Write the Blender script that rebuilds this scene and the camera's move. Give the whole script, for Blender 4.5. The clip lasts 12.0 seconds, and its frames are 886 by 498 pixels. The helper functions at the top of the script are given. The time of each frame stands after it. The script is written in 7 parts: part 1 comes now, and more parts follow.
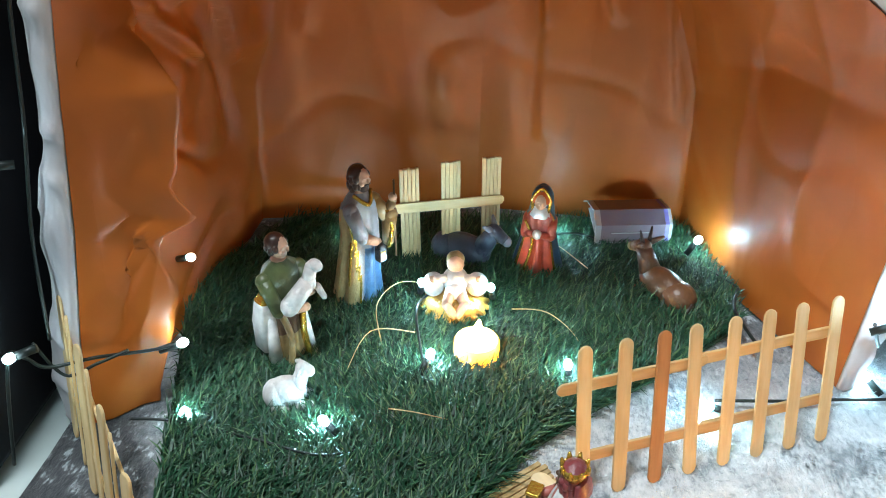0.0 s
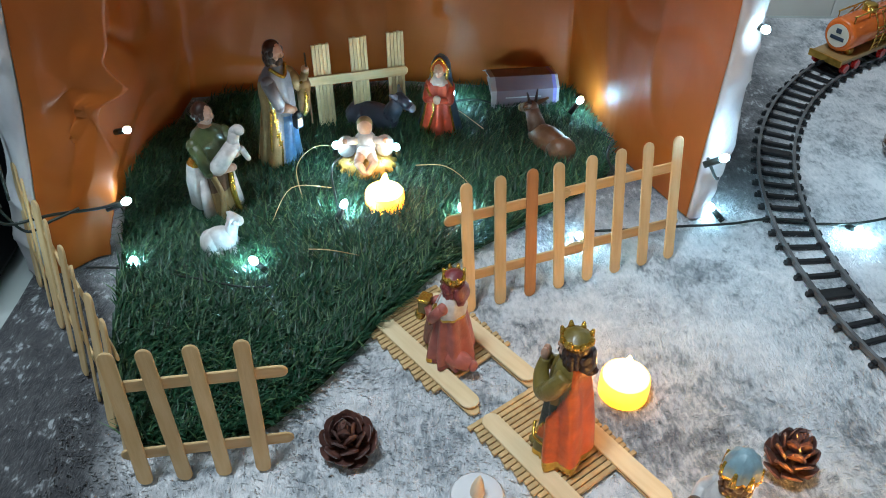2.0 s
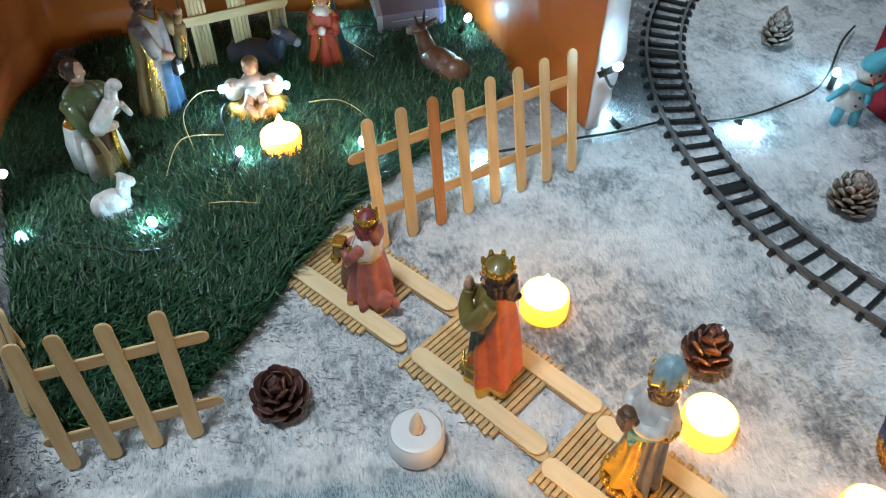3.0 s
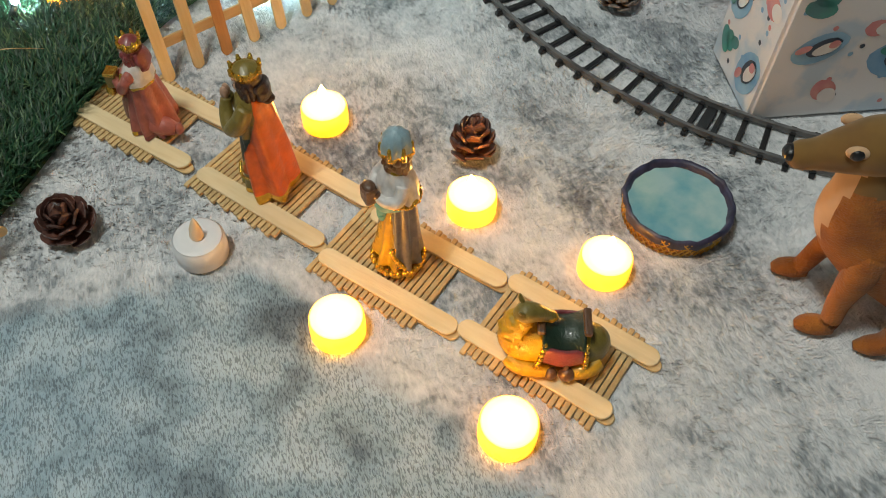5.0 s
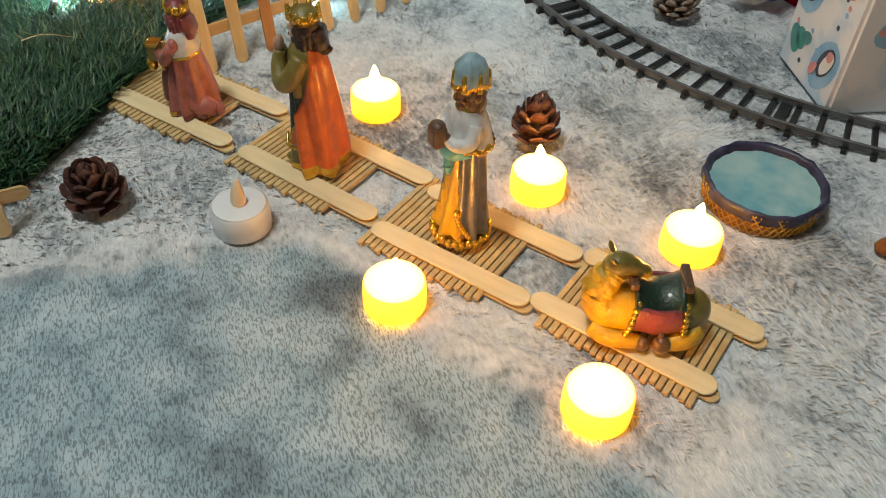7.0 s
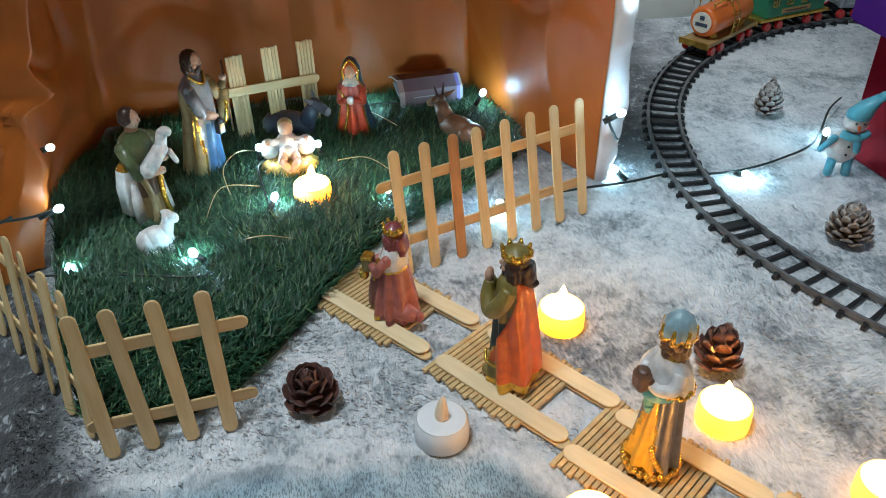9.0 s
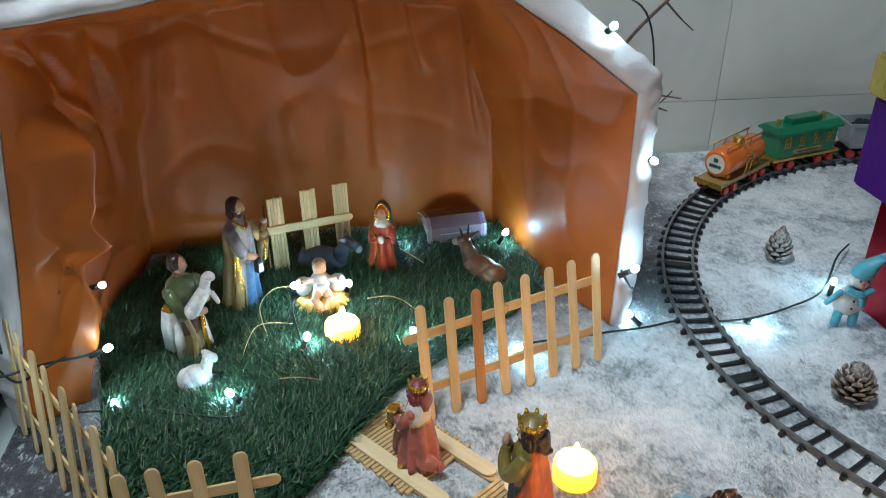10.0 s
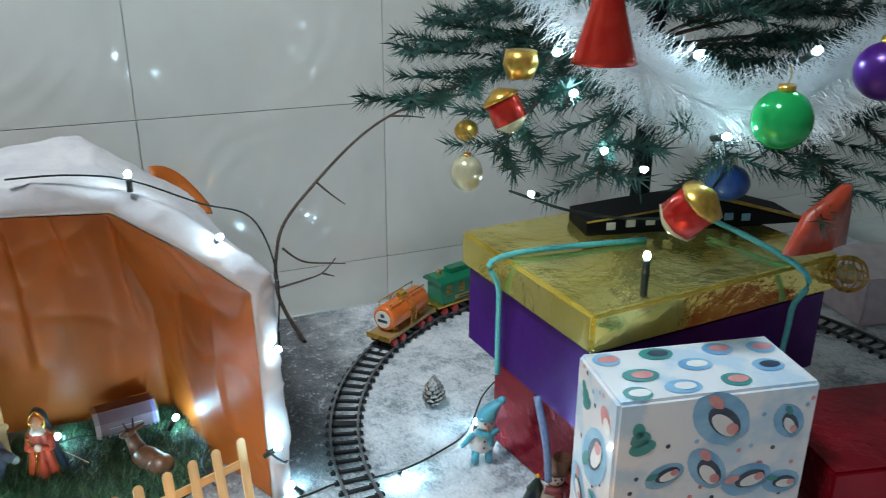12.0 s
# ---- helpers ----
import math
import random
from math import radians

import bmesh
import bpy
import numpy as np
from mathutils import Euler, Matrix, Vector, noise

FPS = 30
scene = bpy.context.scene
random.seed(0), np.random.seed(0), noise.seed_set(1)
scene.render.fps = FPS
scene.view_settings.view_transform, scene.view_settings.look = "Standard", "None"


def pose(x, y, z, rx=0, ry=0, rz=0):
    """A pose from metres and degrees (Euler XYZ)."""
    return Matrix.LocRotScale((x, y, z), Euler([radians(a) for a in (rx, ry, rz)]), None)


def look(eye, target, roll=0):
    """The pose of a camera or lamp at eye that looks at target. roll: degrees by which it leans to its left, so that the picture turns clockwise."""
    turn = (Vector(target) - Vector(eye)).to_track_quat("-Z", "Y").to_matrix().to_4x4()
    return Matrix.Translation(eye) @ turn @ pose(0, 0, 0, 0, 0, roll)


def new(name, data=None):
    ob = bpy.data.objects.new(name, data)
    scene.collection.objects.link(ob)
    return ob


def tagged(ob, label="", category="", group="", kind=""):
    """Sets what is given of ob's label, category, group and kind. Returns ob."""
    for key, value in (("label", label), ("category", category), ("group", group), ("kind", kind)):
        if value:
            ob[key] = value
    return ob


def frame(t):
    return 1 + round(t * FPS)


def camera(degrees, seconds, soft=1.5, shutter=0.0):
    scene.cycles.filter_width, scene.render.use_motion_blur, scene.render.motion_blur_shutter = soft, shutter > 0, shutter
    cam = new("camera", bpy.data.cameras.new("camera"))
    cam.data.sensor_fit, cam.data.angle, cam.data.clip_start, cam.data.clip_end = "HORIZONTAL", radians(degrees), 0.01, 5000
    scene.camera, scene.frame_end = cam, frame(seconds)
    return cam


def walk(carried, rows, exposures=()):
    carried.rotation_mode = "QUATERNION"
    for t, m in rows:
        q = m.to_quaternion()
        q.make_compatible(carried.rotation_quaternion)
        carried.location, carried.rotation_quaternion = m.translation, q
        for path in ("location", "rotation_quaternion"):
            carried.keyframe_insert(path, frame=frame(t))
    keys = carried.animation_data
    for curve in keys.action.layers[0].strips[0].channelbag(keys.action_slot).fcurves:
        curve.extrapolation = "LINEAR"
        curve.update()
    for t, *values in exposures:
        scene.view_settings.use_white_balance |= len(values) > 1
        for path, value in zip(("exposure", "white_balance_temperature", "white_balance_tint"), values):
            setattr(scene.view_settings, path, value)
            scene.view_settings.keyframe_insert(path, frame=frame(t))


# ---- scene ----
cam = camera(56.4, 12.0, 0.95, 0.12)
PATH = [
    (0, (0.014, 0.051, 0.452), (-0.115, 1.728, -0.631), 0.7),
    (0.5, (0.029, 0.022, 0.48), (-0.092, 1.695, -0.61), 0.5),
    (1, (0.04, -0.015, 0.488), (-0.021, 1.626, -0.653), 1.1),
    (1.5, (0.05, -0.04, 0.485), (0.048, 1.537, -0.745), 1.5),
    (2, (0.057, -0.056, 0.487), (0.06, 1.476, -0.799), 0.8),
    (2.5, (0.055, -0.055, 0.493), (0.161, 1.464, -0.803), 0.2),
    (2.7, (0.045, -0.036, 0.491), (0.215, 1.432, -0.857), 0.3),
    (4.3, (0.104, -0.099, 0.5), (0.475, 1.085, -1.068), 2.1),
    (4.5, (0.118, -0.105, 0.494), (0.508, 1.053, -1.089), 1.8),
    (5, (0.133, -0.132, 0.484), (0.517, 0.992, -1.125), 1.5),
    (5.5, (0.135, -0.154, 0.407), (0.55, 0.945, -1.211), 3.5),
    (6, (0.122, -0.166, 0.372), (0.568, 1.035, -1.164), 3.1),
    (6.5, (0.105, -0.168, 0.369), (0.571, 1.156, -1.055), 2.4),
    (6.7, (0.096, -0.166, 0.366), (0.554, 1.174, -1.046), 2.1),
    (8.3, (0.048, -0.146, 0.409), (0.419, 1.389, -0.818), 0.4),
    (8.5, (0.043, -0.145, 0.422), (0.379, 1.423, -0.773), -0.1),
    (9, (0.026, -0.141, 0.439), (0.266, 1.48, -0.708), -0.7),
    (9.5, (0.025, -0.138, 0.468), (0.228, 1.52, -0.632), -0.7),
    (10, (0.024, -0.146, 0.522), (0.226, 1.58, -0.467), -0.0),
    (10.5, (0.021, -0.173, 0.588), (0.156, 1.614, -0.301), -0.6),
    (11, (0.029, -0.194, 0.611), (0.202, 1.635, -0.18), 0.2),
    (11.5, (0.095, -0.208, 0.621), (0.539, 1.601, -0.107), 1.4),
    (12, (0.167, -0.223, 0.622), (0.892, 1.49, -0.112), 0.3),
]
walk(cam, [(t, look(eye, target, roll)) for t, eye, target, roll in PATH],
     [(0, 0.44, 6350, 10), (1, 0.20, 6200, 10), (2, -0.15, 6050, 10), (2.7, -0.19, 6050, 10), (4.3, -0.35, 7450, 10), (6.7, -0.38, 7450, 10),
      (8.3, -0.29, 6500, 10), (9.5, -0.14, 6250, 10), (10.5, 0.05, 6250, 10), (11, 0.28, 6450, 10), (12, 0.14, 6250, 10)])

# ---- world and room light ----
world = bpy.data.worlds.new("world")
scene.world = world
world.use_nodes = True
world.node_tree.nodes["Background"].inputs[0].default_value = (0.75, 0.85, 1.0, 1)
world.node_tree.nodes["Background"].inputs[1].default_value = 0.05

lamp_data = bpy.data.lights.new("ceiling_lamp_light", "AREA")
lamp_data.energy, lamp_data.size, lamp_data.color = 41.0, 0.35, (0.84, 0.96, 1.0)
lamp_light = new("ceiling_lamp_light", lamp_data)
lamp_light.matrix_basis = pose(-0.45, 0.10, 2.3)


# ---- materials ----
def material(name, color, rough=0.5, metal=0.0, color2=None, scale=60.0, bump=0.0, bump_scale=300.0,
             emit=None, strength=0.0, coat=0.0, spread=0.0, contrast=(0.35, 0.65), stretch=(1, 1, 1), sheen=0.0):
    m = bpy.data.materials.new(name)
    m.use_nodes = True
    nt = m.node_tree
    bs = nt.nodes["Principled BSDF"]
    bs.inputs["Base Color"].default_value = (*color, 1)
    bs.inputs["Roughness"].default_value = rough
    bs.inputs["Metallic"].default_value = metal
    bs.inputs["Coat Weight"].default_value = coat
    bs.inputs["Sheen Weight"].default_value = sheen
    tc = nt.nodes.new("ShaderNodeTexCoord")
    mp = nt.nodes.new("ShaderNodeMapping")
    mp.inputs["Scale"].default_value = stretch
    nt.links.new(tc.outputs["Object"], mp.inputs["Vector"])
    last = None
    if color2:
        nz = nt.nodes.new("ShaderNodeTexNoise")
        nz.inputs["Scale"].default_value, nz.inputs["Detail"].default_value = scale, 6
        rp = nt.nodes.new("ShaderNodeValToRGB")
        rp.color_ramp.elements[0].position, rp.color_ramp.elements[1].position = contrast
        rp.color_ramp.elements[0].color, rp.color_ramp.elements[1].color = (*color, 1), (*color2, 1)
        nt.links.new(mp.outputs[0], nz.inputs["Vector"])
        nt.links.new(nz.outputs[0], rp.inputs[0])
        last = rp.outputs[0]
    if spread:
        oi = nt.nodes.new("ShaderNodeObjectInfo")
        hs = nt.nodes.new("ShaderNodeHueSaturation")
        mr = nt.nodes.new("ShaderNodeMapRange")
        mr.inputs[3].default_value, mr.inputs[4].default_value = 1 - spread, 1 + spread
        nt.links.new(oi.outputs["Random"], mr.inputs[0])
        nt.links.new(mr.outputs[0], hs.inputs["Value"])
        hs.inputs["Color"].default_value = (*color, 1)
        if last:
            nt.links.new(last, hs.inputs["Color"])
        last = hs.outputs[0]
    if last:
        nt.links.new(last, bs.inputs["Base Color"])
    if bump:
        bn = nt.nodes.new("ShaderNodeTexNoise")
        bn.inputs["Scale"].default_value, bn.inputs["Detail"].default_value = bump_scale, 5
        bp = nt.nodes.new("ShaderNodeBump")
        bp.inputs["Strength"].default_value, bp.inputs["Distance"].default_value = bump, 0.002
        nt.links.new(mp.outputs[0], bn.inputs["Vector"])
        nt.links.new(bn.outputs[0], bp.inputs["Height"])
        nt.links.new(bp.outputs[0], bs.inputs["Normal"])
    if emit:
        bs.inputs["Emission Color"].default_value = (*emit, 1)
        bs.inputs["Emission Strength"].default_value = strength
    return m


def front_edge(x, y):
    """Metres behind (+) or before (-) the front edge of the cotton sheet."""
    return max(y - 0.235, (1.6 * x + y - 0.41) * 0.53)


def fleece_material():
    """White plush blanket with a mottled grey print, turning into bare dark grey cloth at its edge."""
    m = material("snow_fleece", (0.7, 0.72, 0.75), 0.95, sheen=0.3)
    nt = m.node_tree
    bs = nt.nodes["Principled BSDF"]
    geo = nt.nodes.new("ShaderNodeNewGeometry")

    def noise_node(scale, detail, distort=0.0, stretch=None):
        n = nt.nodes.new("ShaderNodeTexNoise")
        n.inputs["Scale"].default_value, n.inputs["Detail"].default_value = scale, detail
        n.inputs["Distortion"].default_value = distort
        if stretch:
            mp = nt.nodes.new("ShaderNodeMapping")
            mp.inputs["Scale"].default_value, mp.inputs["Rotation"].default_value = stretch, (0, 0, 0.9)
            nt.links.new(geo.outputs["Position"], mp.inputs["Vector"])
            nt.links.new(mp.outputs[0], n.inputs["Vector"])
        else:
            nt.links.new(geo.outputs["Position"], n.inputs["Vector"])
        return n

    def ramp(src, stops):
        r = nt.nodes.new("ShaderNodeValToRGB")
        el = r.color_ramp.elements
        el[0].position, el[0].color = stops[0][0], (*stops[0][1], 1)
        el[1].position, el[1].color = stops[-1][0], (*stops[-1][1], 1)
        for p, c in stops[1:-1]:
            e = el.new(p)
            e.color = (*c, 1)
        nt.links.new(src, r.inputs[0])
        return r

    def math_node(op, a, b):
        n = nt.nodes.new("ShaderNodeMath")
        n.operation = op
        for i, v in enumerate((a, b)):
            if isinstance(v, (int, float)):
                n.inputs[i].default_value = v
            else:
                nt.links.new(v, n.inputs[i])
        return n.outputs[0]

    big = noise_node(11, 3, 0.6)
    spots = noise_node(19, 2, 0.3)
    mid = noise_node(60, 7, 0.9)
    fine = noise_node(330, 5, 0.4, (1, 0.5, 1))
    ribs = noise_node(900, 3, 0.6, (1, 0.32, 1))
    total = math_node("ADD", math_node("MULTIPLY", big.outputs[0], 0.66), math_node("ADD", math_node("MULTIPLY", mid.outputs[0], 0.40), math_node("MULTIPLY", fine.outputs[0], 0.36)))
    col = ramp(total, [(0.50, (0.125, 0.14, 0.165)), (0.61, (0.34, 0.37, 0.40)), (0.70, (0.62, 0.64, 0.67)), (0.84, (0.84, 0.84, 0.86))])
    plush_base = ramp(math_node("ADD", math_node("MULTIPLY", spots.outputs[0], 0.8), math_node("MULTIPLY", mid.outputs[0], 0.2)), [(0.32, (0.14, 0.19, 0.225)), (0.47, (0.36, 0.49, 0.57)), (0.62, (0.55, 0.66, 0.72))])
    # low gaps between the pile ribs: their shade is put into the colour
    gap_shade = ramp(ribs.outputs[0], [(0.40, (0.22, 0.24, 0.26)), (0.53, (1, 1, 1))])
    plush = nt.nodes.new("ShaderNodeMixRGB")
    plush.blend_type, plush.inputs[0].default_value = "MULTIPLY", 0.72
    nt.links.new(plush_base.outputs[0], plush.inputs[1])
    nt.links.new(gap_shade.outputs[0], plush.inputs[2])
    dark = ramp(math_node("ADD", math_node("MULTIPLY", mid.outputs[0], 0.6), math_node("MULTIPLY", fine.outputs[0], 0.5)),
                [(0.47, (0.030, 0.030, 0.035)), (0.62, (0.075, 0.075, 0.08)), (0.70, (0.40, 0.42, 0.44))])
    sep = nt.nodes.new("ShaderNodeSeparateXYZ")
    nt.links.new(geo.outputs["Position"], sep.inputs[0])
    # bare cloth at the left border, and a darker stretch of ground behind the cave
    a = math_node("ADD", math_node("MULTIPLY", sep.outputs[0], 1.0), math_node("MULTIPLY", big.outputs[0], 0.10))
    b = math_node("ADD", a, math_node("MULTIPLY", sep.outputs[1], 0.32))
    mask_l = ramp(math_node("ADD", math_node("MULTIPLY", b, 1.6), 0.5), [(0.43, (1, 1, 1)), (0.53, (0, 0, 0))])
    dx, dy = math_node("SUBTRACT", sep.outputs[0], 0.82), math_node("SUBTRACT", sep.outputs[1], 0.55)
    ring = math_node("SQRT", math_node("ADD", math_node("MULTIPLY", dx, dx), math_node("MULTIPLY", dy, dy)), 0)
    out = ramp(math_node("ADD", ring, math_node("MULTIPLY", big.outputs[0], 0.06)), [(0.435, (0, 0, 0)), (0.475, (1, 1, 1))])
    far = ramp(math_node("ADD", sep.outputs[1], math_node("MULTIPLY", big.outputs[0], 0.10)), [(0.58, (0, 0, 0)), (0.70, (1, 1, 1))])
    near_cave = ramp(math_node("ADD", sep.outputs[0], math_node("MULTIPLY", big.outputs[0], 0.10)), [(0.47, (0.9, 0.9, 0.9)), (0.60, (0, 0, 0))])
    mask_b = nt.nodes.new("ShaderNodeMixRGB")
    mask_b.blend_type, mask_b.inputs[0].default_value = "MULTIPLY", 1.0
    nt.links.new(math_node("MULTIPLY", out.outputs[0], far.outputs[0]), mask_b.inputs[1])
    nt.links.new(near_cave.outputs[0], mask_b.inputs[2])
    mask = math_node("MAXIMUM", mask_l.outputs[0], mask_b.outputs[0])
    # the cotton sheet ends in an uneven edge in front of the walkway
    e1 = math_node("MULTIPLY", math_node("ADD", math_node("ADD", math_node("MULTIPLY", sep.outputs[0], 1.6), sep.outputs[1]), -0.41), 0.53)
    e = math_node("ADD", math_node("MAXIMUM", math_node("ADD", sep.outputs[1], -0.235), e1), math_node("MULTIPLY", math_node("ADD", spots.outputs[0], -0.5), 0.05))
    front = ramp(math_node("ADD", math_node("MULTIPLY", e, 4.0), 0.5), [(0.47, (1, 1, 1)), (0.53, (0, 0, 0))])
    snow = nt.nodes.new("ShaderNodeMixRGB")
    nt.links.new(front.outputs[0], snow.inputs[0])
    nt.links.new(col.outputs[0], snow.inputs[1])
    nt.links.new(plush.outputs[0], snow.inputs[2])
    mix = nt.nodes.new("ShaderNodeMixRGB")
    nt.links.new(mask, mix.inputs[0])
    nt.links.new(snow.outputs[0], mix.inputs[1])
    nt.links.new(dark.outputs[0], mix.inputs[2])
    nt.links.new(mix.outputs[0], bs.inputs["Base Color"])
    bp = nt.nodes.new("ShaderNodeBump")
    bp.inputs["Strength"].default_value, bp.inputs["Distance"].default_value = 0.9, 0.004
    nt.links.new(math_node("ADD", total, math_node("MULTIPLY", ribs.outputs[0], 0.5)), bp.inputs["Height"])
    nt.links.new(bp.outputs[0], bs.inputs["Normal"])
    return m


M_FLEECE = fleece_material()
M_FLOOR = material("floor_tile", (0.52, 0.56, 0.54), 0.25, color2=(0.42, 0.46, 0.45), scale=9)
M_TILE = material("wall_tile", (0.84, 0.82, 0.77), 0.07, color2=(0.74, 0.72, 0.67), scale=5, bump=0.06, bump_scale=14, spread=0.03)
def tile_arcs(m):
    nt = m.node_tree
    tc = nt.nodes.new("ShaderNodeTexCoord")
    wv = nt.nodes.new("ShaderNodeTexWave")
    wv.wave_type, wv.rings_direction = "RINGS", "Y"
    wv.inputs["Scale"].default_value, wv.inputs["Distortion"].default_value = 9, 2.5
    bp = nt.nodes.new("ShaderNodeBump")
    bp.inputs["Strength"].default_value, bp.inputs["Distance"].default_value = 0.10, 0.004
    nt.links.new(tc.outputs["Object"], wv.inputs["Vector"])
    nt.links.new(wv.outputs["Fac"], bp.inputs["Height"])
    nt.links.new(bp.outputs[0], nt.nodes["Principled BSDF"].inputs["Normal"])


tile_arcs(M_TILE)
M_GROUT = material("grout", (0.82, 0.80, 0.75), 0.8, color2=(0.66, 0.64, 0.60), scale=60)
# for the unseen walls: kept dark so that they bounce little light
M_PLASTER = material("plaster", (0.34, 0.35, 0.34), 0.9, color2=(0.29, 0.30, 0.30), scale=8)
M_PAPER = material("brown_paper", (0.48, 0.120, 0.014), 0.44, color2=(0.37, 0.086, 0.010), scale=9, bump=0.12, bump_scale=40)
M_CLOTH = material("white_cloth", (0.62, 0.57, 0.57), 0.9, color2=(0.50, 0.46, 0.48), scale=22, bump=0.8, bump_scale=60, sheen=0.1)
M_MAT = material("grass_backing", (0.012, 0.03, 0.012), 0.95, color2=(0.02, 0.045, 0.015), scale=90)
M_GRASS = material("grass_blade", (0.030, 0.085, 0.022), 0.5)
M_STICK = material("birch_stick", (0.70, 0.50, 0.26), 0.55, color2=(0.60, 0.39, 0.17), scale=18, spread=0.12, stretch=(9, 9, 1.2), bump=0.15, bump_scale=60)
M_STICK_PALE = material("pale_stick", (0.80, 0.64, 0.40), 0.55, color2=(0.72, 0.55, 0.31), scale=18, spread=0.08, stretch=(9, 9, 1.2), bump=0.15, bump_scale=60)
M_STICK_DARK = material("reddish_stick", (0.50, 0.22, 0.075), 0.55, color2=(0.40, 0.16, 0.05), scale=18, spread=0.1, stretch=(9, 9, 1.2))
M_BAMBOO = material("bamboo_strip", (0.64, 0.45, 0.22), 0.5, color2=(0.50, 0.32, 0.14), scale=25, spread=0.14, stretch=(1, 6, 6))
M_LED = material("led_white", (0.9, 0.95, 1.0), 0.3, emit=(0.46, 0.84, 1.0), strength=310)
M_LED_BRIGHT = material("led_bright", (0.9, 0.95, 1.0), 0.3, emit=(0.46, 0.84, 1.0), strength=330)
M_LED_DIM = material("led_far", (0.9, 0.95, 1.0), 0.3, emit=(0.60, 0.90, 1.0), strength=120)
M_CABLE = material("dark_cable", (0.008, 0.014, 0.012), 0.45)
M_GLOW = material("tealight_shell_lit", (0.9, 0.75, 0.3), 0.4, emit=(1.0, 0.34, 0.006), strength=3.1)
M_GLOWTOP = material("tealight_top_lit", (0.9, 0.8, 0.5), 0.4, emit=(1.0, 0.52, 0.10), strength=7.5)
M_FLAME = material("tealight_flame_lit", (1, 0.8, 0.5), 0.3, emit=(1.0, 0.48, 0.10), strength=125)
M_WAX = material("tealight_plastic", (0.78, 0.77, 0.78), 0.35, coat=0.2, color2=(0.72, 0.71, 0.73), scale=40)
M_WAXFLAME = material("flame_plastic", (0.82, 0.62, 0.42), 0.35)
M_CONE = material("cone_scale", (0.045, 0.020, 0.019), 0.35, color2=(0.13, 0.06, 0.048), scale=140, spread=0.25, coat=0.2)
M_CONESNOW = material("cone_scale_frosted", (0.11, 0.06, 0.035), 0.6, color2=(0.36, 0.33, 0.31), scale=110, spread=0.2, contrast=(0.5, 0.66))
M_CONECORE = material("cone_core", (0.05, 0.025, 0.015), 0.8, color2=(0.08, 0.04, 0.02), scale=90)
M_RAIL = material("track_rail", (0.16, 0.165, 0.17), 0.28, color2=(0.08, 0.08, 0.085), scale=50)
M_SLEEPER = material("track_sleeper", (0.013, 0.014, 0.016), 0.5, spread=0.2, bump=0.2, bump_scale=200)
M_BLACK = material("black_plastic", (0.004, 0.004, 0.006), 0.65, color2=(0.008, 0.008, 0.010), scale=12)
M_BLACK.node_tree.nodes["Principled BSDF"].inputs["Specular IOR Level"].default_value = 0.2
M_GOLD = material("gold_paint", (0.75, 0.47, 0.10), 0.28, 0.85, color2=(0.55, 0.32, 0.06), scale=160)
M_ORANGE = material("orange_plastic", (0.78, 0.17, 0.025), 0.22, coat=0.4, color2=(0.68, 0.13, 0.02), scale=30)
M_GREENP = material("green_plastic", (0.008, 0.19, 0.085), 0.25, coat=0.3, color2=(0.006, 0.15, 0.07), scale=30)
M_GREYP = material("grey_plastic", (0.38, 0.40, 0.43), 0.35, 0.2, color2=(0.30, 0.32, 0.35), scale=40)
M_REDP = material("red_plastic", (0.48, 0.025, 0.02), 0.25, coat=0.3, color2=(0.40, 0.02, 0.02), scale=30)
M_TANP = material("tan_plastic", (0.42, 0.27, 0.11), 0.4, color2=(0.34, 0.21, 0.08), scale=60)
M_BROWNP = material("boiler_brown", (0.11, 0.065, 0.045), 0.3, 0.3, color2=(0.07, 0.04, 0.03), scale=60)
M_CREAM = material("cream_label", (0.72, 0.66, 0.55), 0.5, color2=(0.66, 0.6, 0.5), scale=60)
M_COAL = material("coal", (0.012, 0.013, 0.014), 0.6, bump=0.8, bump_scale=260)
M_GOLDFOIL = material("gold_foil", (0.86, 0.72, 0.24), 0.13, 0.78, color2=(0.74, 0.58, 0.12), scale=14, bump=1.0, bump_scale=42)
M_PURPLE = material("purple_foil", (0.085, 0.012, 0.22), 0.28, 0.35, color2=(0.06, 0.008, 0.16), scale=14, bump=0.4, bump_scale=50)
M_REDFOIL = material("red_foil", (0.34, 0.008, 0.020), 0.14, 0.6, color2=(0.20, 0.006, 0.018), scale=10, bump=0.6, bump_scale=40)
M_WRAP = material("printed_wrap", (0.76, 0.76, 0.79), 0.3, coat=0.5, color2=(0.52, 0.64, 0.76), scale=26, contrast=(0.48, 0.60))
M_PBLUE = material("print_blue", (0.16, 0.36, 0.60), 0.35, color2=(0.30, 0.52, 0.70), scale=40)
M_PDARK = material("print_dark", (0.035, 0.05, 0.08), 0.4, color2=(0.06, 0.08, 0.12), scale=60)
M_PWHITE = material("print_white", (0.80, 0.78, 0.76), 0.4, color2=(0.74, 0.72, 0.72), scale=60)
M_PPINK = material("print_pink", (0.62, 0.22, 0.24), 0.4, color2=(0.70, 0.34, 0.32), scale=60)
M_PGREEN = material("print_green", (0.05, 0.30, 0.26), 0.4, color2=(0.08, 0.22, 0.24), scale=60)
M_RIBBON = material("turquoise_ribbon", (0.10, 0.48, 0.50), 0.5, color2=(0.16, 0.58, 0.58), scale=200)
M_NEEDLE = material("fir_needle", (0.010, 0.050, 0.040), 0.6, color2=(0.026, 0.090, 0.070), scale=60)
